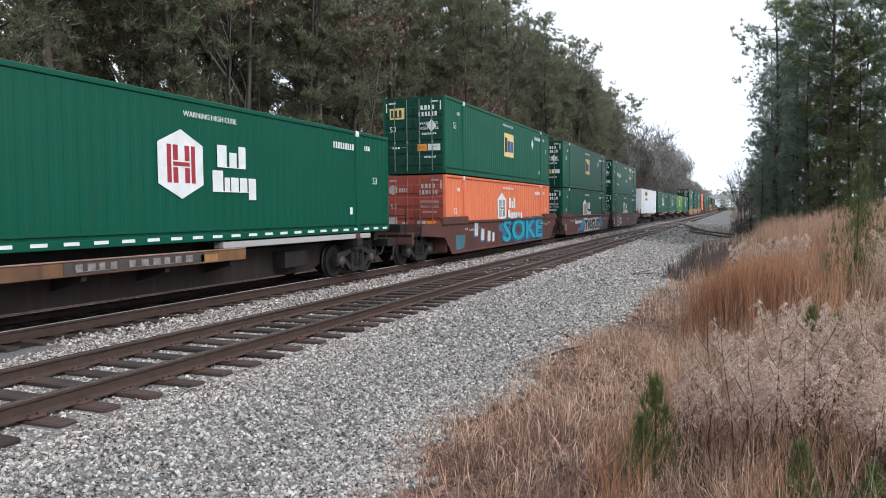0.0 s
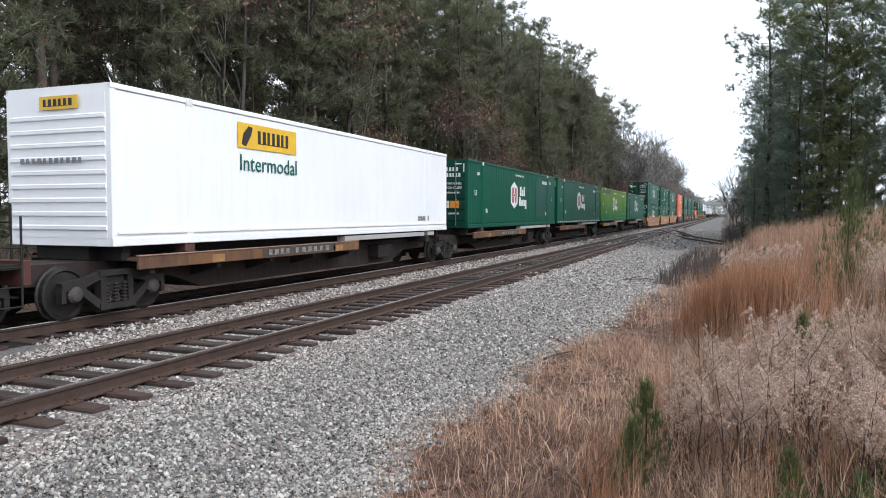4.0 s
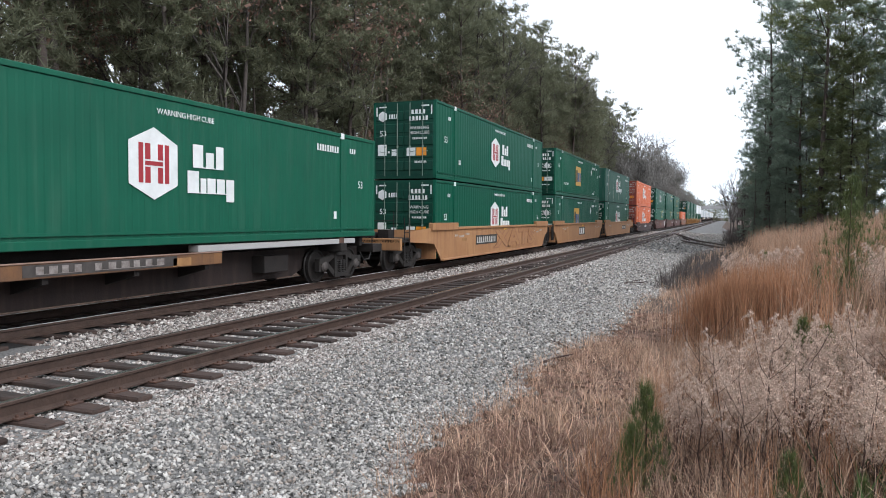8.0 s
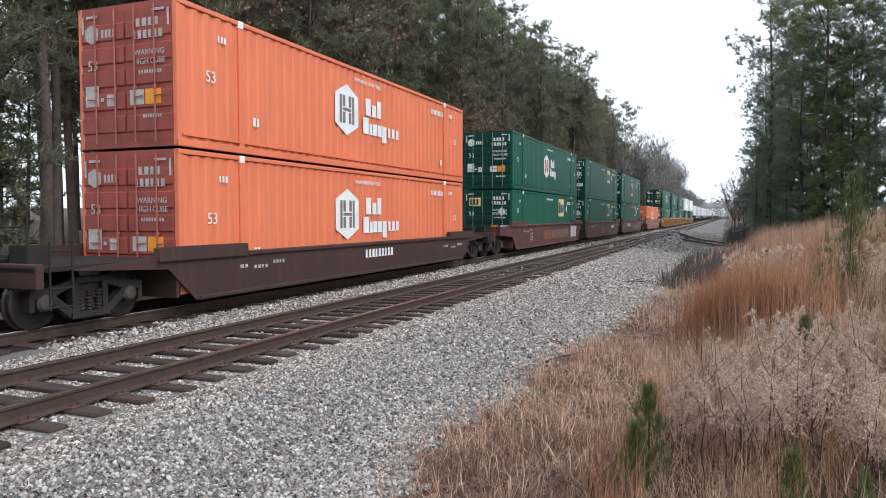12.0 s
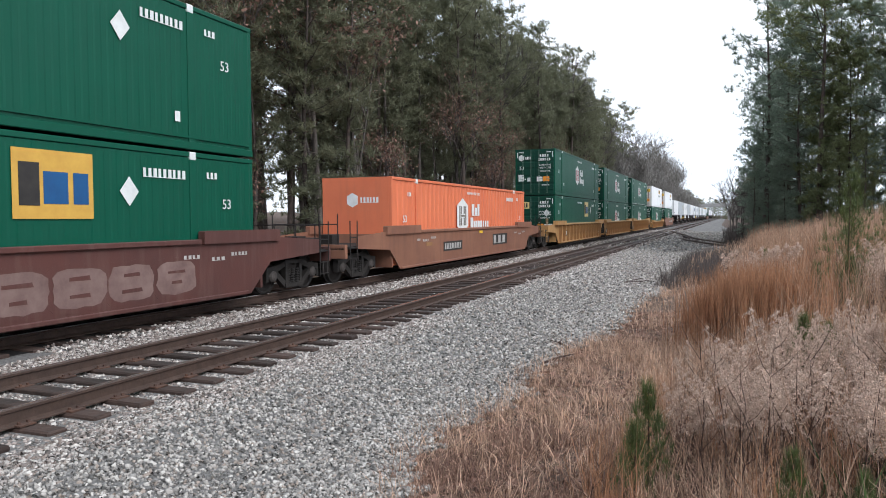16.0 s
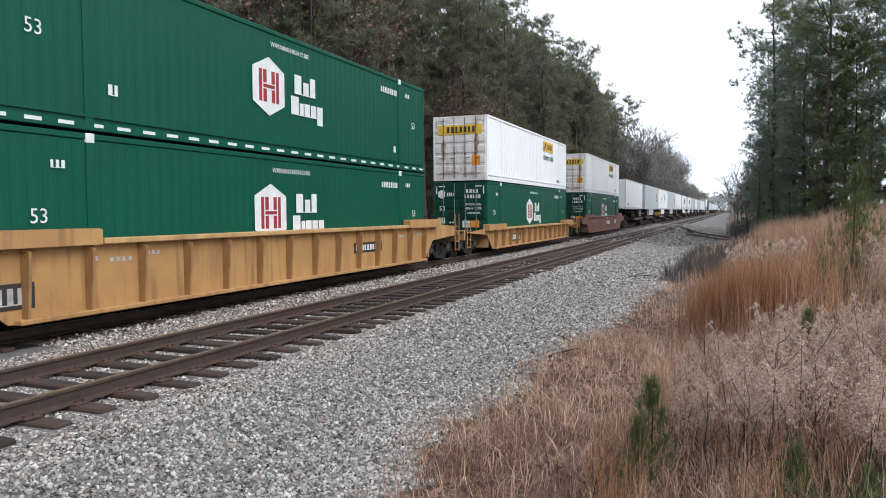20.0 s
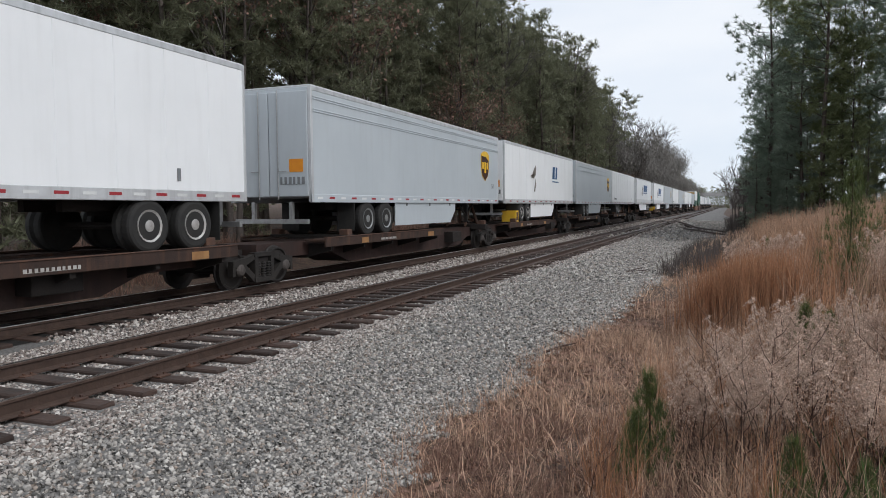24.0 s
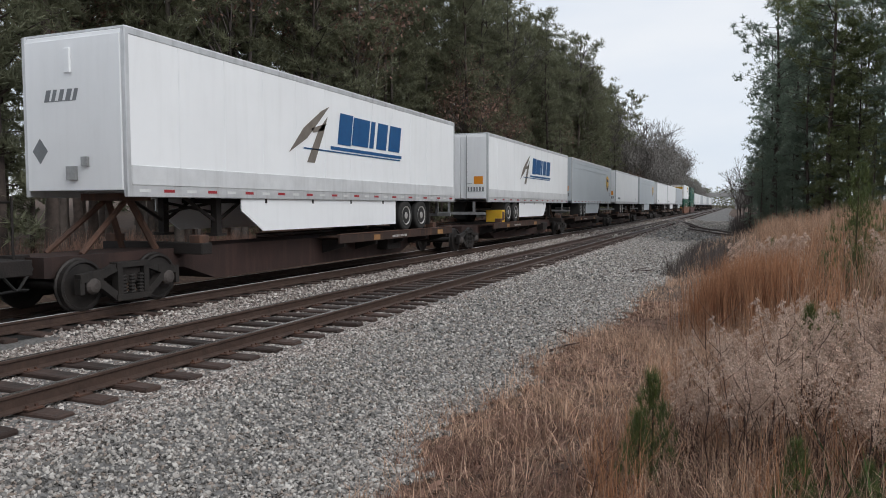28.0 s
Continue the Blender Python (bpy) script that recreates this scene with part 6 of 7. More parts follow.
def twig_meshes(key, seed, high, levels, leaves, leaf=0.055, loose=0.45, fine=False):
    """A leafless broadleaf tree, or one that has kept withered leaves."""
    rnd = np.random.RandomState(seed)
    wv, wf, ends = [], [], []

    def grow(o, d, length, r, level):
        q = o + d * length
        k = len(wv)
        nn = np.cross(d, (0.3, 0.2, 1.0))
        nn /= np.linalg.norm(nn) + 1e-6
        mm = np.cross(d, nn)
        n = 5 if level == 0 else 3
        for p, rr in ((o, r), (q, r * 0.62)):
            for i in range(n):
                a = 2 * math.pi * i / n
                wv.append(tuple(p + (nn * math.cos(a) + mm * math.sin(a)) * rr))
        for i in range(n):
            j = (i + 1) % n
            wf.append((k + i, k + j, k + n + j, k + n + i))
        if level >= levels:
            ends.append(q)
            return
        for _ in range(3 if level else 4):
            e = d + rnd.normal(0, 0.42, 3) + np.array((0, 0, 0.18))
            e /= np.linalg.norm(e)
            grow(o + d * length * rnd.uniform(0.6, 1.0), e, length * rnd.uniform(0.55, 0.8), max(r * 0.58, high * 0.0011), level + 1)

    grow(np.array((0.0, 0, 0)), np.array((0.02, 0.0, 1.0)), high * 0.36, high * 0.011, 0)
    wood = np_mesh(key + "_wood", wv, wf)
    if not leaves:
        return wood, None
    c = np.repeat(np.array(ends), leaves, 0) + rnd.normal(0, loose, (len(ends) * leaves, 3))
    if fine:
        a = rnd.normal(0, 0.32, c.shape) + np.array((0, 0, 0.35))
        b = rnd.normal(0, leaf, c.shape) * np.array((1, 1, 0.2))
        V = np.stack((c - b, c + b, c + a), 1).reshape(-1, 3)
        return wood, np_mesh(key + "_twigs", V, np.arange(len(V)).reshape(-1, 3))
    a, b = rnd.normal(0, leaf, c.shape), rnd.normal(0, leaf, c.shape)
    V = np.stack((c - a, c + b, c + a, c - b), 1).reshape(-1, 3)
    return wood, np_mesh(key + "_leaves", V, np.arange(len(V)).reshape(-1, 4))


PINES = [pine_meshes("pine_%d" % i, 40 + i, h, bare, sp, br, per, bl, 0.66) for i, (h, bare, sp, br, per, bl) in enumerate(
    ((26, 0.30, 3.4, 66, 16, 12), (27.5, 0.36, 3.3, 60, 16, 12), (24.5, 0.20, 3.6, 72, 16, 12), (26.5, 0.42, 3.2, 50, 16, 12), (22, 0.08, 3.3, 78, 16, 12)))]
FAR_PINES = [pine_meshes("far_pine_%d" % i, 60 + i, h, 0.25, 3.8, 40, 8, 6, 1.1) for i, h in enumerate((25, 27, 23))]
POLE_PINES = [pine_meshes("pole_pine_%d" % i, 70 + i, h, bare, 2.2, 36, 12, 12, 0.6) for i, (h, bare) in enumerate(((19, 0.5), (21, 0.62), (17, 0.4)))]
EDGE_PINES = [pine_meshes("edge_pine_%d" % i, 80 + i, h, bare, sp, br, per, 14, 0.46) for i, (h, bare, sp, br, per) in enumerate(((20, 0.05, 3.0, 92, 20), (23, 0.08, 3.2, 96, 20), (17, 0.02, 2.9, 90, 20)))]
BARE_TREES = [twig_meshes("bare_tree_%d" % i, 90 + i, h, 5, 0) for i, h in enumerate((24, 17))]
LEAFY_TREES = [twig_meshes("leafy_tree_%d" % i, 95 + i, h, 4, 24, 0.035, 0.5) for i, h in enumerate((13, 9))]

GREY_TREES = [twig_meshes("grey_tree_%d" % i, 110 + i, h, 4, 75, 0.032, 0.85, True) for i, h in enumerate((15, 13, 17))]


def tree(kind, meshes, x, y, size, turn, wood, leaf, label, group):
    at = pose(x, y, lay(x, y) - 0.15, 0, 0, turn) @ Matrix.Diagonal((size, size, size * (0.94 + 0.12 * ((turn * 7) % 1)), 1))
    ob = thing(kind, label, "tree", group, place=at)
    part("trunk", meshes[0], wood, ob)
    if meshes[1] is not None:
        part("crown", meshes[1], leaf, ob)
    return ob


FAR_WOOD, FAR_CROWN = [], []


def far_tree(meshes, x, y, size, turn):
    """A pine too far off to be told from its neighbours: its mesh goes into the far woods."""
    m = np.array(pose(x, y, lay(x, y) - 0.15, 0, 0, turn)) @ np.diag((size, size, size, 1.0))
    for me, store in ((meshes[0], FAR_WOOD), (meshes[1], FAR_CROWN)):
        c = np.empty(len(me.vertices) * 3, dtype=np.float32)
        me.vertices.foreach_get("co", c)
        v = c.reshape(-1, 3) @ m[:3, :3].T + m[:3, 3]
        k = np.empty(len(me.loops), dtype=np.int32)
        me.loops.foreach_get("vertex_index", k)
        store.append((v, k.reshape(-1, 4 if store is FAR_WOOD else 3)))


rnd = random.Random(11)
L_PINE = "tall pine with a bare trunk and dark green crown"
for row, (off, y_end, step) in enumerate(((-20.5, 142, 4.6), (-24.5, 155, 4.8), (-29.5, 160, 5.0), (-35.0, 150, 5.2), (-42.0, 140, 8.0), (-50, 140, 10.0))):
    y = max(4.0, 0.55 * -off - 2) + rnd.uniform(0, 3)
    while y < y_end:
        x = off + rnd.uniform(-1.7, 1.7) + bend(y)
        k = rnd.choice((0, 1, 2, 3, 3) if row else (0, 2, 2, 4, 4))
        size, turn = rnd.uniform(0.80, 0.98) if row < 2 else rnd.uniform(0.9, 1.12), rnd.uniform(0, 360)
        if row < 4:
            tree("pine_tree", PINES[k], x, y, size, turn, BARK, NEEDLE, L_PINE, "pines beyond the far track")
        else:
            far_tree(FAR_PINES[k % 3], x, y, size, turn)
        y += step * rnd.uniform(0.6, 1.4)
for off, y0, y_end, step in ((-19.5, 136, 470, 4.6), (-23, 150, 470, 5.5), (-28, 160, 470, 8), (-36, 165, 470, 10)):
    y = y0
    while y < y_end:
        x = off + rnd.uniform(-1.5, 1.5) + bend(y)
        low = 0.98 - 0.2 * smooth(240, 300, y)
        if rnd.random() < (0.5 if off > -26 else 0.3):
            tree("broadleaf_tree", GREY_TREES[rnd.randrange(3)], x, y, rnd.uniform(0.95, 1.25) * low, rnd.uniform(0, 360), TWIG, GREY_LEAF, "grey-brown broadleaf tree in thin winter leaf", "broadleaf trees beyond the far track")
        else:
            far_tree(FAR_PINES[rnd.randrange(3)], x, y, rnd.uniform(0.58, 0.74) * low, rnd.uniform(0, 360))
        y += step * rnd.uniform(0.6, 1.4)
for i in range(24):
    y = 16 + 5.8 * i + rnd.uniform(-2, 2)
    x = rnd.choice((-19.0, -21.5, -26)) + rnd.uniform(-1.2, 1.2) + bend(y)
    tree("broadleaf_tree", LEAFY_TREES[i % 2], x, y, rnd.uniform(0.8, 1.25), rnd.uniform(0, 360), TWIG, DEAD_LEAF, "small broadleaf tree with withered brown leaves", "broadleaf trees under the pines")
for x, y, s in ((-20, 182, 1.2), (-19.4, 200, 1.15), (-23, 96, 1.12), (-22, 232, 1.05), (-24, 240, 1.1), (-21, 262, 1.0), (-23, 250, 1.08), (-20, 290, 0.9), (-22, 66, 0.95), (-21, 128, 0.9)):
    tree("broadleaf_tree", BARE_TREES[0], x + bend(y), y, s, rnd.uniform(0, 360), TWIG, None, "tall leafless broadleaf tree", "bare trees beyond the far track")
for x, y, s in ((-20.4, 33, 1.4), (-20.8, 38, 1.4), (-21.5, 27, 1.3)):
    tree("broadleaf_tree", LEAFY_TREES[0], x, y, s, rnd.uniform(0, 360), TWIG, DEAD_LEAF, "broadleaf tree with withered reddish brown leaves", "broadleaf trees under the pines")
for i in range(66):
    y = 8 + 1.6 * i + rnd.uniform(-1, 1)
    x = -19.5 - rnd.uniform(0, 1) ** 1.3 * 13
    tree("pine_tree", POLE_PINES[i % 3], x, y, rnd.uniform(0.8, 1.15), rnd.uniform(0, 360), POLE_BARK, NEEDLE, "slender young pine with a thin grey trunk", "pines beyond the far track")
for i in range(34):
    y = 12 + 3.4 * i + rnd.uniform(-1.2, 1.2)
    tree("pine_tree", PINES[4] if i % 3 else PINES[2], -20.2 - rnd.uniform(0, 3.5), y, rnd.uniform(0.42, 0.72), rnd.uniform(0, 360), BARK, NEEDLE, "young pine branched to the ground at the wood's edge", "pines beyond the far track")
# the camera's side
L_EDGE = "pine at the edge of the wood, branched low"
for x, y, k, s in ((2.6, 57, 0, 1.0), (5.4, 50, 2, 1.2), (4.3, 52, 2, 0.8), (6.8, 53, 2, 0.9), (9.4, 50, 2, 0.9), (13.2, 49, 2, 0.9), (17.2, 47, 2, 1.0), (21, 44, 2, 1.0), (12, 74, 1, 0.92), (22, 66, 1, 0.96), (3.4, 72, 2, 0.9), (3.9, 88, 2, 0.9), (28, 46, 1, 1.2), (33, 56, 1, 0.74), (8.6, 47, 0, 1.15), (11.5, 52, 1, 1.1), (4.4, 64, 2, 1.1), (16.0, 54, 0, 1.2), (9.0, 62, 0, 0.92),
                   (7.6, 84, 0, 1.0), (18.5, 48, 1, 1.1), (5.5, 96, 0, 0.9), (21, 58, 1, 0.92), (6.5, 112, 1, 0.8), (6.8, 49, 2, 0.62), (9.8, 43.5, 2, 0.7), (24, 50, 0, 1.2), (14, 66, 1, 0.92)):
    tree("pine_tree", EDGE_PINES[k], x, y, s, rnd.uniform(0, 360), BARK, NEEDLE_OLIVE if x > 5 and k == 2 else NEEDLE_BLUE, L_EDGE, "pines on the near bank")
for x, y, k, s in ((1.7, 55, 2, 0.36), (2.6, 53.5, 2, 0.30), (1.9, 60, 0, 0.42), (3.6, 54, 0, 0.34), (1.2, 66, 2, 0.36), (5.0, 56, 2, 0.45), (7.2, 55, 0, 0.40), (8.8, 57, 2, 0.5), (10.6, 55, 0, 0.45), (12.4, 57, 2, 0.5), (14.6, 55, 0, 0.45), (16.8, 58, 2, 0.5), (19.0, 53, 0, 0.45),
                   (21.5, 52, 2, 0.5), (24.5, 54, 0, 0.5), (27, 52, 2, 0.5), (3.0, 78, 1, 0.8), (7.0, 68, 2, 0.76), (10.5, 69, 0, 0.76), (14.0, 72, 1, 0.56), (17.5, 66, 2, 0.84), (20.5, 70, 0, 0.59), (24.5, 62, 2, 0.84), (26, 72, 1, 0.62), (30, 64, 0, 0.62), (6.0, 76, 1, 0.9), (9.5, 82, 2, 0.62)):
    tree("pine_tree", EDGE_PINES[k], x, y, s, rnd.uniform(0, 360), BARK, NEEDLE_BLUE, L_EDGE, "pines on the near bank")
for x, y, k, s in ((7.0, 45.5, 2, 0.32), (9.0, 44, 0, 0.26), (11.2, 45, 2, 0.36), (13.0, 43, 0, 0.30), (15.2, 44, 2, 0.36), (17.6, 42, 0, 0.32), (19.8, 41, 2, 0.36), (6.0, 47, 0, 0.3), (10.2, 47, 1, 0.4), (14.2, 47, 1, 0.42)):
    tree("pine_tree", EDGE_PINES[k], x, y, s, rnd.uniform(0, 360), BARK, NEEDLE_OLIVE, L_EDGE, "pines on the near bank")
for i in range(44):
    y = 100 + 7.5 * i
    x = 3.2 + rnd.uniform(0, 3.0) - 2.0 * smooth(150, 330, y)
    tree("broadleaf_tree", GREY_TREES[i % 3], x, y, rnd.uniform(0.26, 0.42), rnd.uniform(0, 360), TWIG, GREY_LEAF, "low grey-brown broadleaf tree beside the line", "broadleaf trees on the near bank")
for i in range(40):
    y = 125 + 7.5 * i
    x = 4.5 + rnd.uniform(0, 9) + bend(y)
    far_tree(FAR_PINES[i % 3], x, y, rnd.uniform(0.5, 0.75), rnd.uniform(0, 360))
for x, y, s in ((0.5, 78, 0.45), (0.9, 84, 0.5), (0.3, 92, 0.5), (1.2, 72, 0.5)):
    tree("broadleaf_tree", BARE_TREES[1], x + bend(y), y, s, rnd.uniform(0, 360), TWIG, None, "leafless broadleaf tree at the wood's edge", "bare trees on the near bank")
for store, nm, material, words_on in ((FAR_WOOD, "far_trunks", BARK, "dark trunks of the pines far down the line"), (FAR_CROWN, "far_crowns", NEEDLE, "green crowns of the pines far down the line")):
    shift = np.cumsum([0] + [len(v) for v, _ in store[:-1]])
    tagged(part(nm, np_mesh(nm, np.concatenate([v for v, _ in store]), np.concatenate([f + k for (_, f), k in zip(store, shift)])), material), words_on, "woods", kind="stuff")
# woods that close the distance, behind the bridge
wv, wf = [], []
far_v = [FAR_PINES[i][1] for i in range(3)]
co = [np.empty(len(m.vertices) * 3, dtype=np.float32) for m in far_v]
for m, c in zip(far_v, co):
    m.vertices.foreach_get("co", c)
chunks = []
for i in range(110):
    c = co[i % 3].reshape(-1, 3)
    a = rnd.uniform(0, 6.28)
    x, y = -62 + 0.9 * i + rnd.uniform(-2, 2), 505 + rnd.uniform(0, 50)
    s = rnd.uniform(0.55, 0.75)
    chunks.append(np.stack((c[:, 0] * math.cos(a) - c[:, 1] * math.sin(a), c[:, 0] * math.sin(a) + c[:, 1] * math.cos(a), (c[:, 2] - 7.0) * 1.1), -1) * s + np.array((x, y, lay(x, y))))
V = np.concatenate(chunks)
for i in range(44):
    c = co[i % 3].reshape(-1, 3)
    a = rnd.uniform(0, 6.28)
    y = 30 + 4.6 * i
    x, s = -56 - rnd.uniform(0, 16), rnd.uniform(0.7, 0.95)
    chunks.append(np.stack((c[:, 0] * math.cos(a) - c[:, 1] * math.sin(a), c[:, 0] * math.sin(a) + c[:, 1] * math.cos(a), (c[:, 2] - 6.5) * 1.15), -1) * s + np.array((x, y, lay(x, y))))
V = np.concatenate(chunks)
woods = part("distant_woods", np_mesh("distant_woods", V, np.arange(len(V)).reshape(-1, 3)), NEEDLE)
tagged(woods, "dark pine woods far down the line", "woods", kind="stuff")

# ---- road bridge over the line, far off ----
by = 425.0
bx, bz = -9.3, climb(by)
bridge = thing("road_bridge", "pale concrete road bridge over the tracks", "bridge", place=pose(bx, by, bz))
part("deck", soft_box(-34, 34, -5, 5, 6.6, 7.5, 0.05), CONCRETE, bridge)
for yy in (-5.1, 4.8):
    part("parapet", soft_box(-34, 34, yy, yy + 0.3, 7.5, 8.5, 0.03), CONCRETE, bridge)
for xx in (-11.5, 10.0):
    part("pier", soft_box(xx - 0.6, xx + 0.6, -4, 4, -0.5, 6.6, 0.05), CONCRETE, bridge)
for s in (-1, 1):
    part("abutment", extrude(bmesh.new(), [(s * 17, 5.8), (s * 17, 6.6), (s * 36, 6.6), (s * 36, -1), (s * 24, -1)], Matrix(((1, 0, 0, 0), (0, 0, 1, -6), (0, 1, 0, 0), (0, 0, 0, 1))), 12), SOIL, bridge)


# ---- weeds and grass ----
def blades(seed, xy, height, width, lean, seg_bend=0.5):
    """Tapering blades rooted at points (x, y): two bent lengths each."""
    r = np.random.RandomState(seed)
    n = len(xy)
    z = np.array([lay(x, y) for x, y in xy]) - 0.02
    o = np.column_stack((xy, z))
    h = height[0] + (height[1] - height[0]) * r.rand(n) ** 1.2
    az = r.uniform(0, 2 * math.pi, n)
    ln = r.normal(0, lean, n)
    d = np.column_stack((np.cos(az) * ln, np.sin(az) * ln, np.ones(n)))
    d /= np.linalg.norm(d, axis=1)[:, None]
    mid = o + d * (h * 0.55)[:, None]
    d2 = d + np.column_stack((np.cos(az), np.sin(az), -0.3 * np.ones(n))) * (seg_bend * r.rand(n))[:, None]
    d2 /= np.linalg.norm(d2, axis=1)[:, None]
    tip = mid + d2 * (h * 0.45)[:, None]
    sa = r.uniform(0, 2 * math.pi, n)
    s = np.column_stack((np.cos(sa), np.sin(sa), np.zeros(n))) * (width * r.uniform(0.6, 1.3, n))[:, None]
    V = np.stack((o - s, o + s, mid + s * 0.8, mid - s * 0.8, tip), 1).reshape(-1, 3)
    k = np.arange(n)[:, None] * 5
    F = np.concatenate((k + np.array((0, 1, 2)), k + np.array((0, 2, 3)), k + np.array((3, 2, 4))), 0)
    return V, F


def weed_stuff(name, label, category, material, sets):
    vs, fs, k = [], [], 0
    for V, F in sets:
        vs.append(V)
        fs.append(F + k)
        k += len(V)
    ob = part(name, np_mesh(name, np.concatenate(vs), np.concatenate(fs)), material)
    return tagged(ob, label, category, kind="stuff")


def scatter(seed, n, x0, x1, y0, y1, keep, clump=0.0, centres=0):
    """Points in a field, kept by a rule; bunched round centres where asked."""
    r = np.random.RandomState(seed)
    if centres:
        c = np.column_stack((r.uniform(x0, x1, centres), r.uniform(y0, y1, centres)))
        p = c[r.randint(0, centres, n)] + r.normal(0, clump, (n, 2))
    else:
        p = np.column_stack((r.uniform(x0, x1, n), r.uniform(y0, y1, n)))
    return np.array([q for q in p if keep(q[0], q[1])])


def in_weeds(x, y):
    return x > edge_of_weeds(y) and x * x + y * y > 6.0


STRAW_SETS = [blades(1, scatter(1, 16000, -3.0, 2.0, 3.0, 14, in_weeds, 0.10, 420), (0.10, 0.42), 0.0040, 1.2, 1.8),
              blades(41, scatter(41, 23000, -3.2, 2.6, 2.6, 13, lambda x, y: x > edge_of_weeds(y) - 0.25), (0.10, 0.45), 0.0030, 3.0, 1.2),
              blades(2, scatter(2, 6000, -3.0, 3.5, 12, 32, in_weeds, 0.16, 150), (0.12, 0.45), 0.005, 0.8, 1.4),
              blades(42, scatter(42, 12000, -3.0, 3.5, 12, 34, lambda x, y: x > edge_of_weeds(y) - 0.2), (0.12, 0.4), 0.0065, 3.0, 1.2),
              blades(3, scatter(3, 4500, -1.2, 6.0, 3.0, 12, in_weeds, 0.12, 170), (0.30, 0.85), 0.0022, 0.6, 1.5),
              blades(4, scatter(4, 9000, -2.0, 12.0, 30, 80, in_weeds, 0.3, 300), (0.3, 0.9), 0.014, 0.35, 0.7)]
weed_stuff("straw_grass", "pale matted straw grass at the gravel's edge", "grass", STRAW, STRAW_SETS)
SEDGE_SETS = [blades(32, np.concatenate([np.random.RandomState(33).normal(c, 0.32, (1200, 2)) for c in ((-0.05, 12.7), (0.3, 12.4), (0.15, 13.3), (0.62, 12.1))]), (0.8, 1.35), 0.005, 0.12, 0.35),
              blades(5, scatter(5, 4500, 0.2, 9.0, 9.0, 26, lambda x, y: x > 0.3 + 0.02 * y, 0.16, 90), (0.6, 1.35), 0.0045, 0.18, 0.6),
              blades(6, scatter(6, 2200, 1.2, 16.0, 22, 48, lambda x, y: x > 0.9, 0.22, 120), (0.6, 1.3), 0.009, 0.16, 0.5),
              blades(7, scatter(7, 2600, -1.0, 3.6, 3.4, 9.0, in_weeds, 0.07, 22), (0.3, 1.0), 0.0025, 0.3, 0.9)]
weed_stuff("withered_weeds", "low rust-brown withered weeds at the gravel's edge", "weed", DEAD_LEAF, [blades(45, scatter(45, 14000, -2.6, 0.6, 3.4, 7.5, in_weeds, 0.12, 110), (0.06, 0.3), 0.004, 1.3, 1.8), blades(46, scatter(46, 4000, -2.9, -0.5, 5.0, 14, lambda x, y: edge_of_weeds(y) - 0.3 < x < edge_of_weeds(y) + 0.7, 0.1, 70), (0.05, 0.22), 0.004, 1.3, 1.8)])
weed_stuff("broomsedge", "tall orange brown broomsedge on the bank", "grass", SEDGE, SEDGE_SETS)
TALL_SETS = [blades(31, scatter(31, 26000, 0.3, 12.0, 7.5, 40, lambda x, y: x > 0.4 + 0.025 * y, 0.22, 420), (0.6, 1.45), 0.0045, 0.22, 0.8),
             blades(43, scatter(43, 9000, 1.2, 17.0, 24, 50, lambda x, y: x > 0.9, 0.3, 300), (0.6, 1.5), 0.009, 0.2, 0.7),
             blades(44, scatter(44, 4200, -0.7, 6.0, 3.4, 11, in_weeds, 0.10, 110), (0.35, 1.0), 0.0022, 0.4, 1.2)]
STEMS = [blades(47, scatter(47, 1500, -0.4, 4.5, 4.6, 10, in_weeds), (0.35, 1.0), 0.0028, 0.3, 0.5),
         blades(48, scatter(48, 1500, 0.2, 7.0, 10, 24, in_weeds), (0.5, 1.3), 0.005, 0.2, 0.5),
         blades(49, scatter(49, 1200, -2.6, 0.5, 4.0, 12, in_weeds), (0.06, 0.28), 0.0035, 1.0, 1.0)]
weed_stuff("dark_stems", "thin dark brown dead stems among the weeds", "weed", STALK, STEMS)
weed_stuff("tall_grass", "tall tawny dead grass on the bank", "grass", TALL, TALL_SETS)
LITTER = scatter(8, 26000, -3.1, 2.0, 3.6, 18, lambda x, y: x > edge_of_weeds(y) - 0.35 * ((x * 37 + y * 53) % 1))
lr = np.random.RandomState(9)
lc = np.column_stack((LITTER, [lay(x, y) + 0.015 for x, y in LITTER]))
la, lb = lr.normal(0, 0.028, lc.shape) * (1, 1, 0.4), lr.normal(0, 0.028, lc.shape) * (1, 1, 0.4)
litter = part("leaf_litter", np_mesh("leaf_litter", np.stack((lc - la, lc + lb, lc + la, lc - lb), 1).reshape(-1, 3), np.arange(len(lc) * 4).reshape(-1, 4)), DEAD_LEAF)
tagged(litter, "fallen brown leaves on the soil", "leaves", kind="stuff")


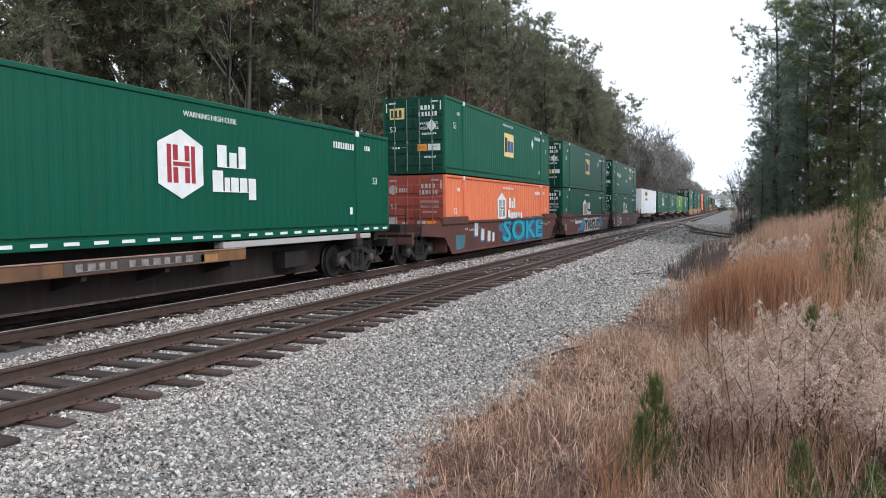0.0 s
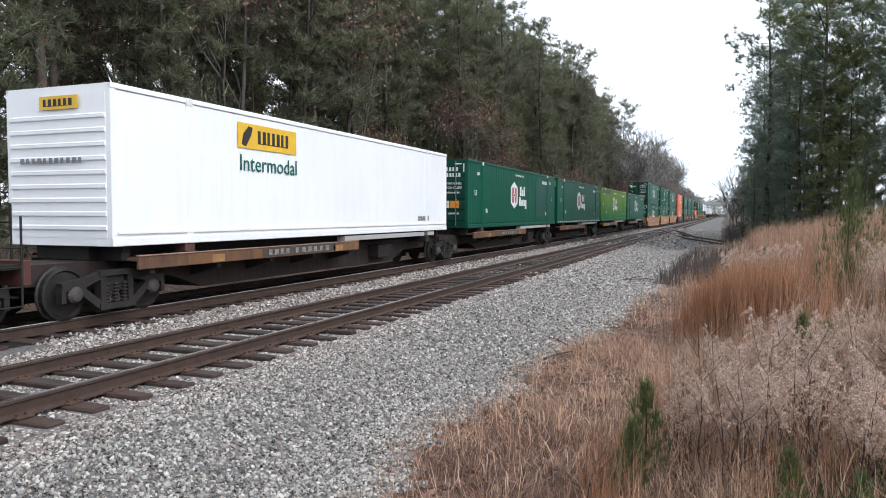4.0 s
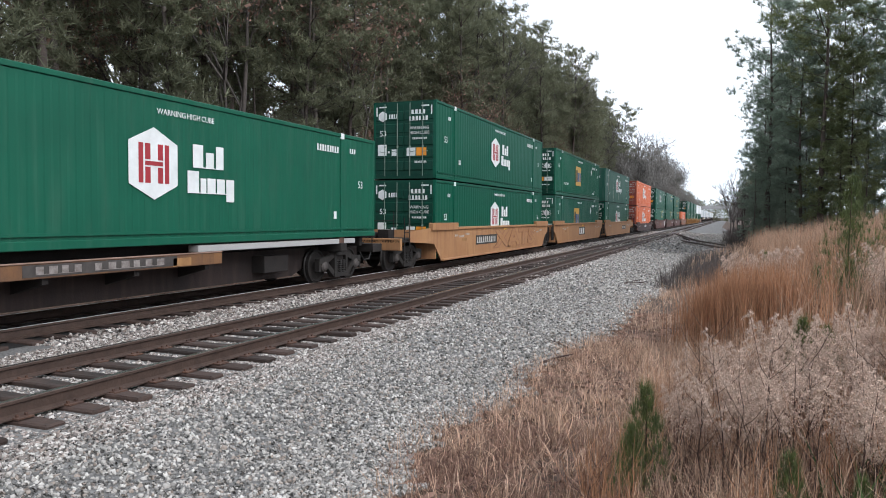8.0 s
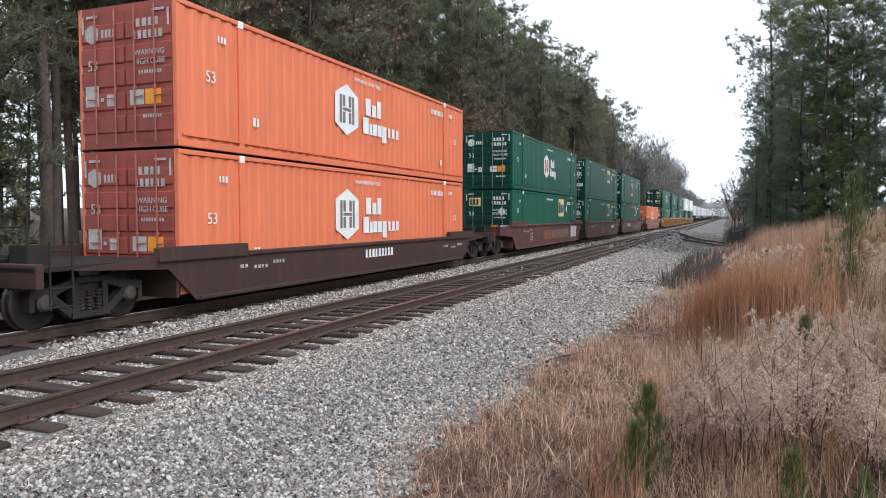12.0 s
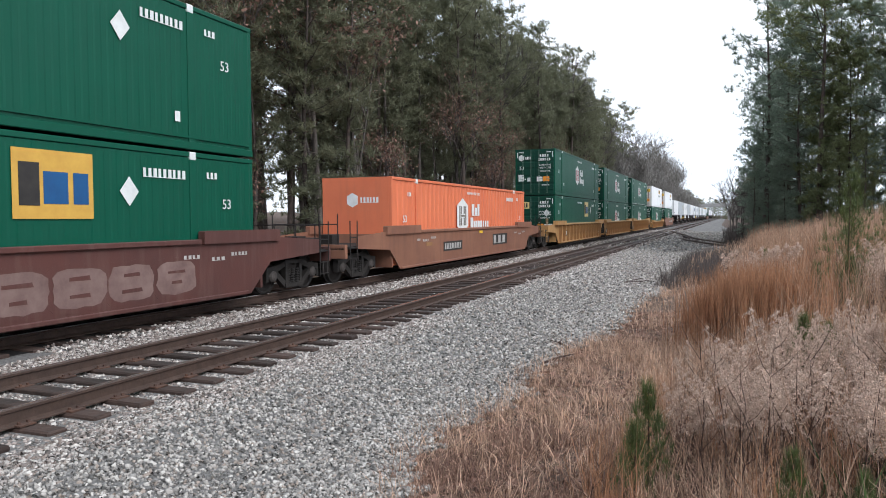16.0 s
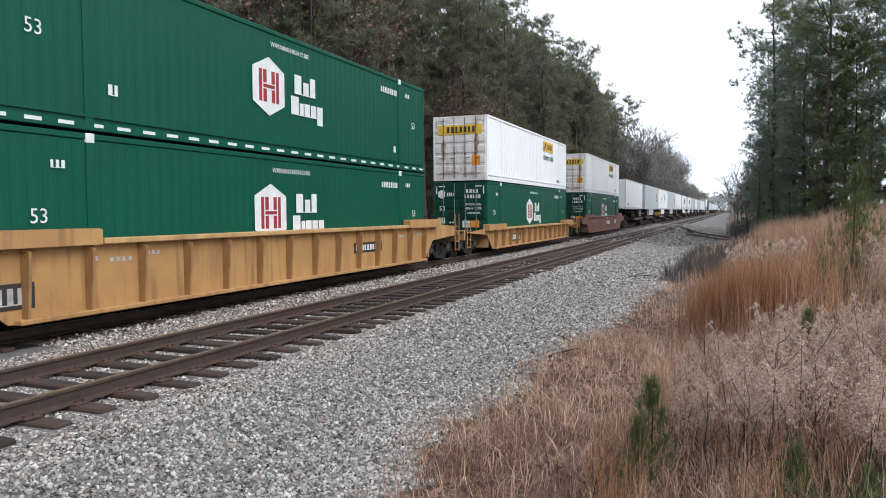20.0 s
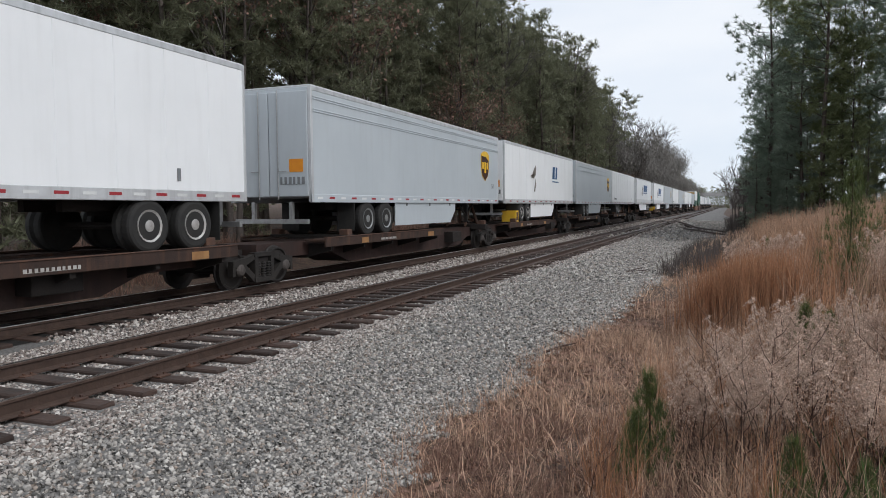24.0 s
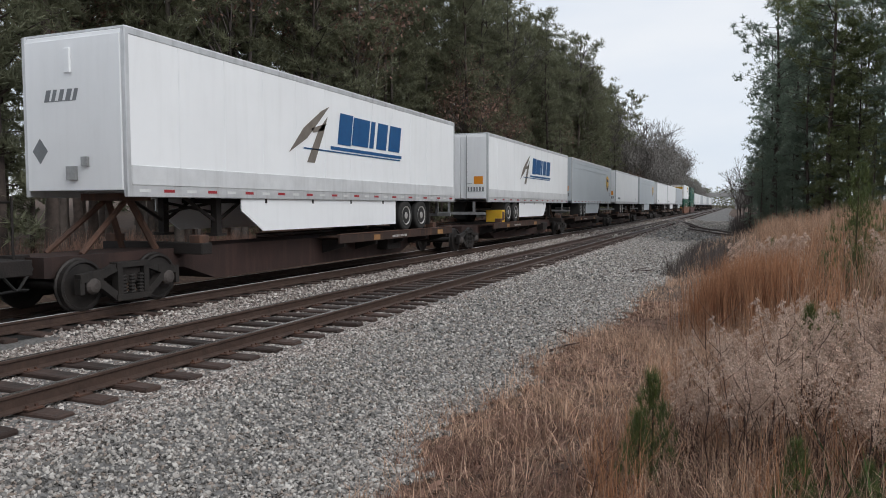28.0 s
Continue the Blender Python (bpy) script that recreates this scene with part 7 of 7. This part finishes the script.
def plume_plant(seed, high, heads):
    """A dead goldenrod: dark stalk with arching side sprays thick with pale fluff. Returns the stalk and the fluff meshes."""
    r = np.random.RandomState(seed)
    fluff, wood_v, wood_f = [], [], []
    for h in range(heads):
        lx, lyy = r.normal(0, 0.12, 2)
        hh = high * r.uniform(0.72, 1.0)
        a, b = (0, 0, 0), (lx * 0.6, lyy * 0.6, hh * 0.55)
        c = (lx * 1.5, lyy * 1.5, hh)
        v, f = tube((a, b, c), (0.0045, 0.0035, 0.0015), 4)
        shift = len(wood_v) - (4 if h else 0)      # all stems spring from the same foot
        wood_f += [tuple(i if h and i < 4 else i + shift for i in q) for q in f]
        wood_v += v[4:] if h else v
        for s in range(24):
            t = s / 23
            o = np.array(b) + (np.array(c) - np.array(b)) * (0.08 + 0.92 * t)
            az = r.uniform(0, 6.28)
            reach = (0.17 * (1 - t) + 0.04) * r.uniform(0.6, 1.35)
            out = np.array((math.cos(az), math.sin(az), 0.0))
            for q in range(56):
                w = r.rand() ** 0.7
                arch = 0.9 * w - 1.25 * w * w
                fluff.append(o + out * reach * w + np.array((0, 0, reach * arch)) + r.normal(0, 0.007, 3))
    c = np.array(fluff)
    a = r.normal(0, 1, c.shape)
    a *= (0.015 * r.uniform(0.6, 1.3, len(c)) / np.linalg.norm(a, axis=1))[:, None]
    b = r.normal(0, 0.0030, c.shape)
    V = np.stack((c - b, c + b, c + a), 1).reshape(-1, 3)
    return np_mesh("plume_stalk_%d" % seed, wood_v, wood_f), np_mesh("plume_fluff_%d" % seed, V, np.arange(len(V)).reshape(-1, 3))


PLUMES = [plume_plant(200 + i, h, k) for i, (h, k) in enumerate(((1.05, 3), (0.9, 4), (1.2, 2), (0.75, 3)))]


def goldenrod(x, y, k, size, turn):
    ob = thing("goldenrod", "dead goldenrod with pale fluffy seed heads", "weed", "weeds on the bank", place=pose(x, y, lay(x, y) - 0.02, 0, 0, turn) @ Matrix.Diagonal((size, size, size, 1)))
    part("stalk", PLUMES[k][0], STALK, ob)
    part("seed_head", PLUMES[k][1], PLUME, ob)


for i in range(330):
    y = rnd.uniform(4.9, 9.2)
    x = rnd.uniform(-0.9, 5.0)
    if x < edge_of_weeds(y) + 2.35 or y > 9.0 or (y < 6.2 and x < -0.1) or (x > 1.4 + 0.14 * y and y > 7.5):
        continue
    goldenrod(x, y, rnd.randrange(4), rnd.uniform(0.65, 1.05) * (1 - 0.12 * max(0.0, y - 6.4)), rnd.uniform(0, 360))
for i in range(30):
    goldenrod(rnd.uniform(1.9, 4.6), rnd.uniform(10.5, 17), rnd.randrange(4), rnd.uniform(0.9, 1.3), rnd.uniform(0, 360))
for x, y in ((0.15, 14.5), (0.35, 14.8), (0.75, 15.2), (0.9, 15.0), (1.0, 15.5)):
    goldenrod(x, y, 1, 1.5, x * 200)


def dead_stalk(seed, high, x, y, turn):
    """A dark stem in one bent tube, with side twigs."""
    r = random.Random(seed)
    root = thing("dead_stalk", "dark branching dead stalk among the weeds", "weed", "weeds on the bank", place=pose(x, y, lay(x, y) - 0.02, 0, 0, turn))
    k = 6
    pts = [Vector((0, 0, 0))]
    for i in range(k):
        pts.append(pts[-1] + Vector((r.uniform(-0.03, 0.03), r.uniform(-0.03, 0.03), high / k)))
    v, f = tube([tuple(p) for p in pts], [0.0065 * (1 - 0.8 * i / k) for i in range(k + 1)], 5)
    part("stem", np_mesh("stem", v, f), STALK, root)
    for i in range(2, k + 1):
        for _ in range(2):
            a, ln = r.uniform(0, 6.28), r.uniform(0.1, 0.30)
            q = pts[i]
            e = q + Vector((math.cos(a) * ln * 0.7, math.sin(a) * ln * 0.7, ln * 0.8))
            m = q.lerp(e, 0.55) + Vector((0, 0, -0.02))
            v, f = tube([tuple(q), tuple(m), tuple(e)], [0.0032, 0.0024, 0.001], 4)
            part("twig", np_mesh("twig", v, f), STALK, root)


for i, (x, y, h) in enumerate(((-0.15, 5.6, 1.05), (0.02, 5.5, 1.2), (0.25, 5.3, 1.1), (0.55, 5.5, 0.95), (-0.9, 5.0, 0.5), (0.1, 5.0, 0.8), (1.05, 5.6, 1.0), (1.5, 12.0, 1.5), (2.6, 12.5, 1.5), (1.9, 14.5, 1.6), (0.9, 5.2, 0.9), (1.4, 5.3, 0.9))):
    dead_stalk(300 + i, h, x, y, i * 50)


def sapling_meshes(seed, high, n, size):
    r = np.random.RandomState(seed)
    wv, wf = tube([(0, 0, 0), (0.02, 0.01, high * 0.5), (0.0, 0.02, high)], [0.016, 0.011, 0.004], 6)
    c = []
    for i in range(n):
        t = r.uniform(0.12, 1.0)
        reach = (0.62 * (1 - t) + 0.09) * high * 0.6 * r.rand() ** 0.6
        az = r.uniform(0, 6.28)
        c.append((math.cos(az) * reach, math.sin(az) * reach, t * high + reach * 0.45))
    c = np.array(c)
    k = 16
    az, el = r.uniform(0, 6.28, (n, k)), r.uniform(0.1, 1.4, (n, k))
    d = np.stack((np.cos(az) * np.cos(el), np.sin(az) * np.cos(el), np.sin(el)), -1)
    ln = size * r.uniform(0.6, 1.2, (n, k))[..., None]
    sd = np.stack((-np.sin(az), np.cos(az), np.zeros((n, k))), -1)
    o = c[:, None, :] + 0 * d
    V = np.stack((o - sd * 0.0025, o + sd * 0.0025, o + d * ln), 2).reshape(-1, 3)
    return np_mesh("sapling_wood_%d" % seed, wv, wf), np_mesh("sapling_needles_%d" % seed, V, np.arange(len(V)).reshape(-1, 3))


SAPLINGS = [sapling_meshes(400, 1.0, 210, 0.15), sapling_meshes(401, 1.7, 300, 0.17)]
for x, y, k, s in ((-0.55, 5.5, 0, 0.88), (-0.62, 5.3, 0, 0.66), (0.36, 4.5, 0, 0.58), (0.7, 4.35, 0, 0.45), (2.9, 8.8, 0, 0.85), (3.3, 9.0, 0, 0.9), (1.95, 14.0, 1, 1.35), (4.6, 10.2, 1, 1.05), (1.55, 15.0, 0, 0.8), (0.72, 8.0, 0, 0.8),
                   (0.95, 8.1, 0, 0.65), (1.75, 12.5, 0, 1.0), (2.3, 10.0, 0, 0.6), (0.9, 20.0, 0, 0.9), (0.15, 16.0, 0, 0.6), (3.2, 17.0, 1, 1.2), (2.6, 18.5, 1, 1.0)):
    ob = thing("pine_sapling", "young pine sapling with bright green needles", "sapling", "saplings on the bank", place=pose(x, y, lay(x, y) - 0.02, 0, 0, x * 90) @ Matrix.Diagonal((s * 0.78, s * 0.78, s, 1)))
    part("trunk", SAPLINGS[k][0], STALK, ob)
    part("crown", SAPLINGS[k][1], NEEDLE_YOUNG, ob)
# brush and tall grass between the far track and the pines, and dark brush at the gravel's far edge
BRUSH = [blades(12, scatter(12, 30000, -21.5, -17.6, 2, 60, lambda x, y: True, 0.35, 260), (0.4, 1.6), 0.009, 0.45, 1.0), blades(13, scatter(13, 9000, -21, -15, 60, 170, lambda x, y: True, 0.5, 200), (0.5, 1.5), 0.03, 0.3, 0.6)]
weed_stuff("far_side_grass", "tan grass and brush below the pines", "grass", DEAD_LEAF, BRUSH)
GREENERY = [blades(14, scatter(14, 7000, -21.5, -18.2, 2, 70, lambda x, y: True, 0.4, 60), (0.3, 1.0), 0.02, 0.6, 1.0), blades(15, scatter(15, 2500, 0.8, 6.5, 4.0, 12, lambda x, y: True, 0.2, 26), (0.2, 0.6), 0.008, 0.6, 1.0)]
weed_stuff("green_weeds", "low green weeds among the dead grass", "weed", HERB, GREENERY)
TWIGS = [blades(17, scatter(17, 7000, 0.2, 4.5, 60, 112, lambda x, y: True, 0.4, 120), (0.4, 1.4), 0.02, 0.5, 0.8), blades(16, scatter(16, 5000, -2.0, 0.2, 24, 42, lambda x, y: x > edge_of_weeds(y) - 0.4, 0.25, 40), (0.3, 0.9), 0.008, 0.6, 0.9)]
weed_stuff("dark_brush", "dark twiggy brush at the gravel's edge", "weed", TWIG, TWIGS)


# broken branches on the gravel
for i, (x, y, ln, turn) in enumerate(((-3.1, 26.0, 1.3, 70), (-2.9, 25.6, 0.8, 20), (-2.7, 12.6, 0.5, 120), (-2.5, 11.2, 0.7, 60), (-3.3, 31.0, 1.1, 100))):
    bm = rod(bmesh.new(), (-ln / 2, 0, 0.02), (0.1, 0.06, 0.05), 0.022, 6, 0.017)
    rod(bm, (0.1, 0.06, 0.05), (ln / 2, -0.05, 0.09), 0.017, 6, 0.008)
    rod(bm, (0.1, 0.06, 0.05), (ln * 0.3, 0.3, 0.12), 0.009, 5, 0.004)
    ob = part("fallen_branch", bm, STALK)
    ob.matrix_basis = pose(x, y, lay(x, y) + 0.03, 0, 0, turn)
    tagged(ob, "dark broken branch lying on the gravel", "branch", "branches on the gravel")


# ---- ballast stones ----
def stones(seed, n, x0, x1, y0, y1, size, keep):
    r = np.random.RandomState(seed)
    p = np.column_stack((r.uniform(x0, x1, n), r.uniform(y0, y1, n)))
    p = np.array([q for q in p if keep(q[0], q[1])])
    n = len(p)
    z = np.array([lay(x, y) + (0.0 if abs(x - TRACK_NEAR) < 1.5 else 0.02) for x, y in p])
    corner = np.array([(a, b, c) for c in (-1, 1) for a, b in ((-1, -1), (1, -1), (1, 1), (-1, 1))], dtype=float) * 0.62
    c = corner[None] * (1 + r.uniform(-0.42, 0.42, (n, 8, 3)))
    c *= (size * r.uniform(0.55, 1.3, n))[:, None, None] * np.stack((r.uniform(0.7, 1.3, n), r.uniform(0.6, 1.1, n), r.uniform(0.5, 0.95, n)), -1)[:, None, :]
    q = r.normal(0, 1, (n, 4))
    q /= np.linalg.norm(q, axis=1)[:, None]
    w, x, y, zz = q.T
    m = np.stack((1 - 2 * (y * y + zz * zz), 2 * (x * y - w * zz), 2 * (x * zz + w * y), 2 * (x * y + w * zz), 1 - 2 * (x * x + zz * zz), 2 * (y * zz - w * x), 2 * (x * zz - w * y), 2 * (y * zz + w * x),
                  1 - 2 * (x * x + y * y)), -1).reshape(-1, 3, 3)
    c = np.einsum("nij,nkj->nki", m, c)
    c += np.column_stack((p[:, 0] + np.array([bend(v) for v in p[:, 1]]), p[:, 1], z + size * r.uniform(-0.15, 0.5, n)))[:, None, :]
    F = np.array(((4, 5, 6, 7), (0, 1, 5, 4), (1, 2, 6, 5), (2, 3, 7, 6), (3, 0, 4, 7)))
    return c.reshape(-1, 3), (np.arange(n)[:, None, None] * 8 + F[None]).reshape(-1, 4)


def on_apron(x, y):
    return x > -5.75 + 0.15 * math.sin(3 * y) and on_gravel(x, y)


def by_rails(x, y):
    return x <= -5.6 + 0.15 * math.sin(3 * y) and on_gravel(x, y)


def on_gravel(x, y):
    ties = abs(x - TRACK_NEAR) < 1.33 and abs((y + 3.80 + 0.2915) % 0.583 - 0.2915) < 0.145
    return x < edge_of_weeds(y) + 0.10 * math.sin(5 * x + 7 * y) + 0.12 * math.sin(17 * x - 13 * y) and not ties


STONES = [stones(21, 68000, -9.6, -1.8, 2.6, 10.5, 0.0235, on_apron), stones(27, 9000, -3.0, -0.4, 10.5, 24, 0.034, on_apron), stones(26, 9000, -3.6, -1.9, 2.8, 7.5, 0.024, on_apron), stones(22, 40000, -10.2, -1.6, 10.5, 22, 0.030, on_apron), stones(23, 26000, -10.4, -1.2, 22, 48, 0.047, on_apron),
          stones(31, 16000, -5.7, -1.0, 22, 48, 0.045, on_apron), stones(24, 11000, -10.4, 1.5, 48, 110, 0.075, on_apron)]
weed_stuff("ballast_stones", "loose grey crushed stone ballast", "gravel", STONE, STONES)
SOOTY = [stones(28, 26000, -9.4, -5.35, 5.0, 13, 0.027, by_rails), stones(29, 9000, -6.1, -5.2, 3.5, 14, 0.025, on_gravel), stones(21, 60000, -9.6, -1.8, 2.6, 10.5, 0.029, by_rails), stones(22, 34000, -10.2, -1.6, 10.5, 22, 0.033, by_rails), stones(23, 26000, -10.4, -1.2, 22, 48, 0.047, by_rails),
         stones(30, 18000, -10.4, -5.4, 22, 48, 0.047, by_rails), stones(32, 9000, -10.4, -5.2, 48, 110, 0.08, by_rails), stones(25, 5000, -10.4, -9.6, 8, 40, 0.040, lambda x, y: True)]
weed_stuff("sooty_ballast_stones", "ballast between the rails, dark with soot", "gravel", STONE_DIRTY, SOOTY)


# ---- ties ----
def tie_mesh(seed):
    r = random.Random(seed)
    bm = box(bmesh.new(), -1.30 + r.uniform(-0.03, 0.03), 1.30 + r.uniform(-0.04, 0.04), -0.115, 0.115, -0.33, -0.175)
    bmesh.ops.bevel(bm, geom=list(bm.edges), offset=0.018, segments=1, affect="EDGES")
    for v in bm.verts:
        v.co += Vector((r.uniform(-0.008, 0.008), r.uniform(-0.008, 0.008), r.uniform(-0.006, 0.006)))
    return bm


TIES = [mesh_of("tie_%d" % i, lambda i=i: tie_mesh(500 + i)) for i in range(6)]
plates = bmesh.new()
rest_v, rest_f = [], []
for tr, mid, count in ((TRACKS[0], TRACK_NEAR, 220), (TRACKS[1], TRACK_FAR, 70)):
    for i in range(900):
        y = -3.80 + 0.583 * i + (0.0 if mid == TRACK_NEAR else 0.2)
        x = mid + bend(y) + rnd.uniform(-0.03, 0.03)
        if i < count:
            part("tie", TIES[i * 5 % 6], TIE, tr, place=pose(x, y, climb(y) + rnd.uniform(-0.012, 0.006), 0, rnd.uniform(-0.4, 0.4), rnd.uniform(-1.5, 1.5)))
            if mid == TRACK_NEAR and i < 120:
                for s in (-0.755, 0.755):
                    box(plates, x + s - 0.17, x + s + 0.17, y - 0.09, y + 0.09, -0.176, -0.160)
                    for sx, sy in ((-0.1, 0.05), (0.1, -0.05), (0.1, 0.05)):
                        box(plates, x + s + sx - 0.012, x + s + sx + 0.012, y + sy - 0.012, y + sy + 0.012, -0.162, -0.135)
        else:
            k = len(rest_v)
            z = climb(y)
            rest_v += [(x - 1.3, y - 0.115, z - 0.3), (x + 1.3, y - 0.115, z - 0.3), (x + 1.3, y + 0.115, z - 0.3), (x - 1.3, y + 0.115, z - 0.3),
                       (x - 1.3, y - 0.115, z - 0.175), (x + 1.3, y - 0.115, z - 0.175), (x + 1.3, y + 0.115, z - 0.175), (x - 1.3, y + 0.115, z - 0.175)]
            rest_f += [tuple(k + c for c in f) for f in ((4, 5, 6, 7), (0, 1, 5, 4), (1, 2, 6, 5), (2, 3, 7, 6), (3, 0, 4, 7))]
tagged(part("far_ties", np_mesh("far_ties", rest_v, rest_f), TIE, TRACKS[0]), kind="stuff")
tagged(part("tie_plates", plates, RUST, TRACKS[0], "rusty plates and spikes"), kind="stuff")
for i in range(44):
    j = i * 19.5 / 44
    a = int(j)
    p, q = Vector(side_path[a]), Vector(side_path[a + 1])
    c = p.lerp(q, j - a)
    part("tie", TIES[i % 6], TIE, siding, place=pose(c.x, c.y, lay(c.x, c.y) + 0.22, 0, 0, math.degrees(math.atan2((q - p).y, (q - p).x)) + 90))


# ---- what runs ----
def motions():
    """The train runs towards the camera at a steady speed along its bent and climbing line."""
    for ob, s, z in RUNNING:
        rows = []
        for i in range(15):
            t = 2.0 * i
            y = s - SPEED * t
            yaw = math.degrees(math.atan2(bend(y + 5) - bend(y - 5), 10))
            pitch = math.degrees(math.atan2(climb(y + 5) - climb(y - 5), 10))
            rows.append((t, pose(TRACK_FAR + bend(y), y, climb(y) + z, pitch, 0, -yaw)))
        walk(ob, rows)
    # wheelsets roll while their car is near enough for it to be seen
    along = {ob: s for ob, s, z in RUNNING}
    for axle, car, y in AXLES:
        a = (along[car] + y - 46) / SPEED
        b = (along[car] + y + 2) / SPEED
        a, b = max(0.0, a), min(28.0, b)
        if b <= a:
            walk(axle, [(0.0, axle.matrix_basis.copy()), (28.0, axle.matrix_basis.copy())])
            continue
        f0, f1 = frame(a) - 1, frame(b) - 1
        at = axle.matrix_basis.translation.copy()
        turn = math.degrees(SPEED / FPS / 0.455)
        rows = [(f / FPS, pose(*at, (turn * (f - f0)) % 360)) for f in range(f0, f1 + 1)]
        if f0 > 0:
            rows.insert(0, (0.0, pose(*at)))
        if f1 < 840:
            rows.append((28.0, rows[-1][1]))
        walk(axle, rows)


motions()
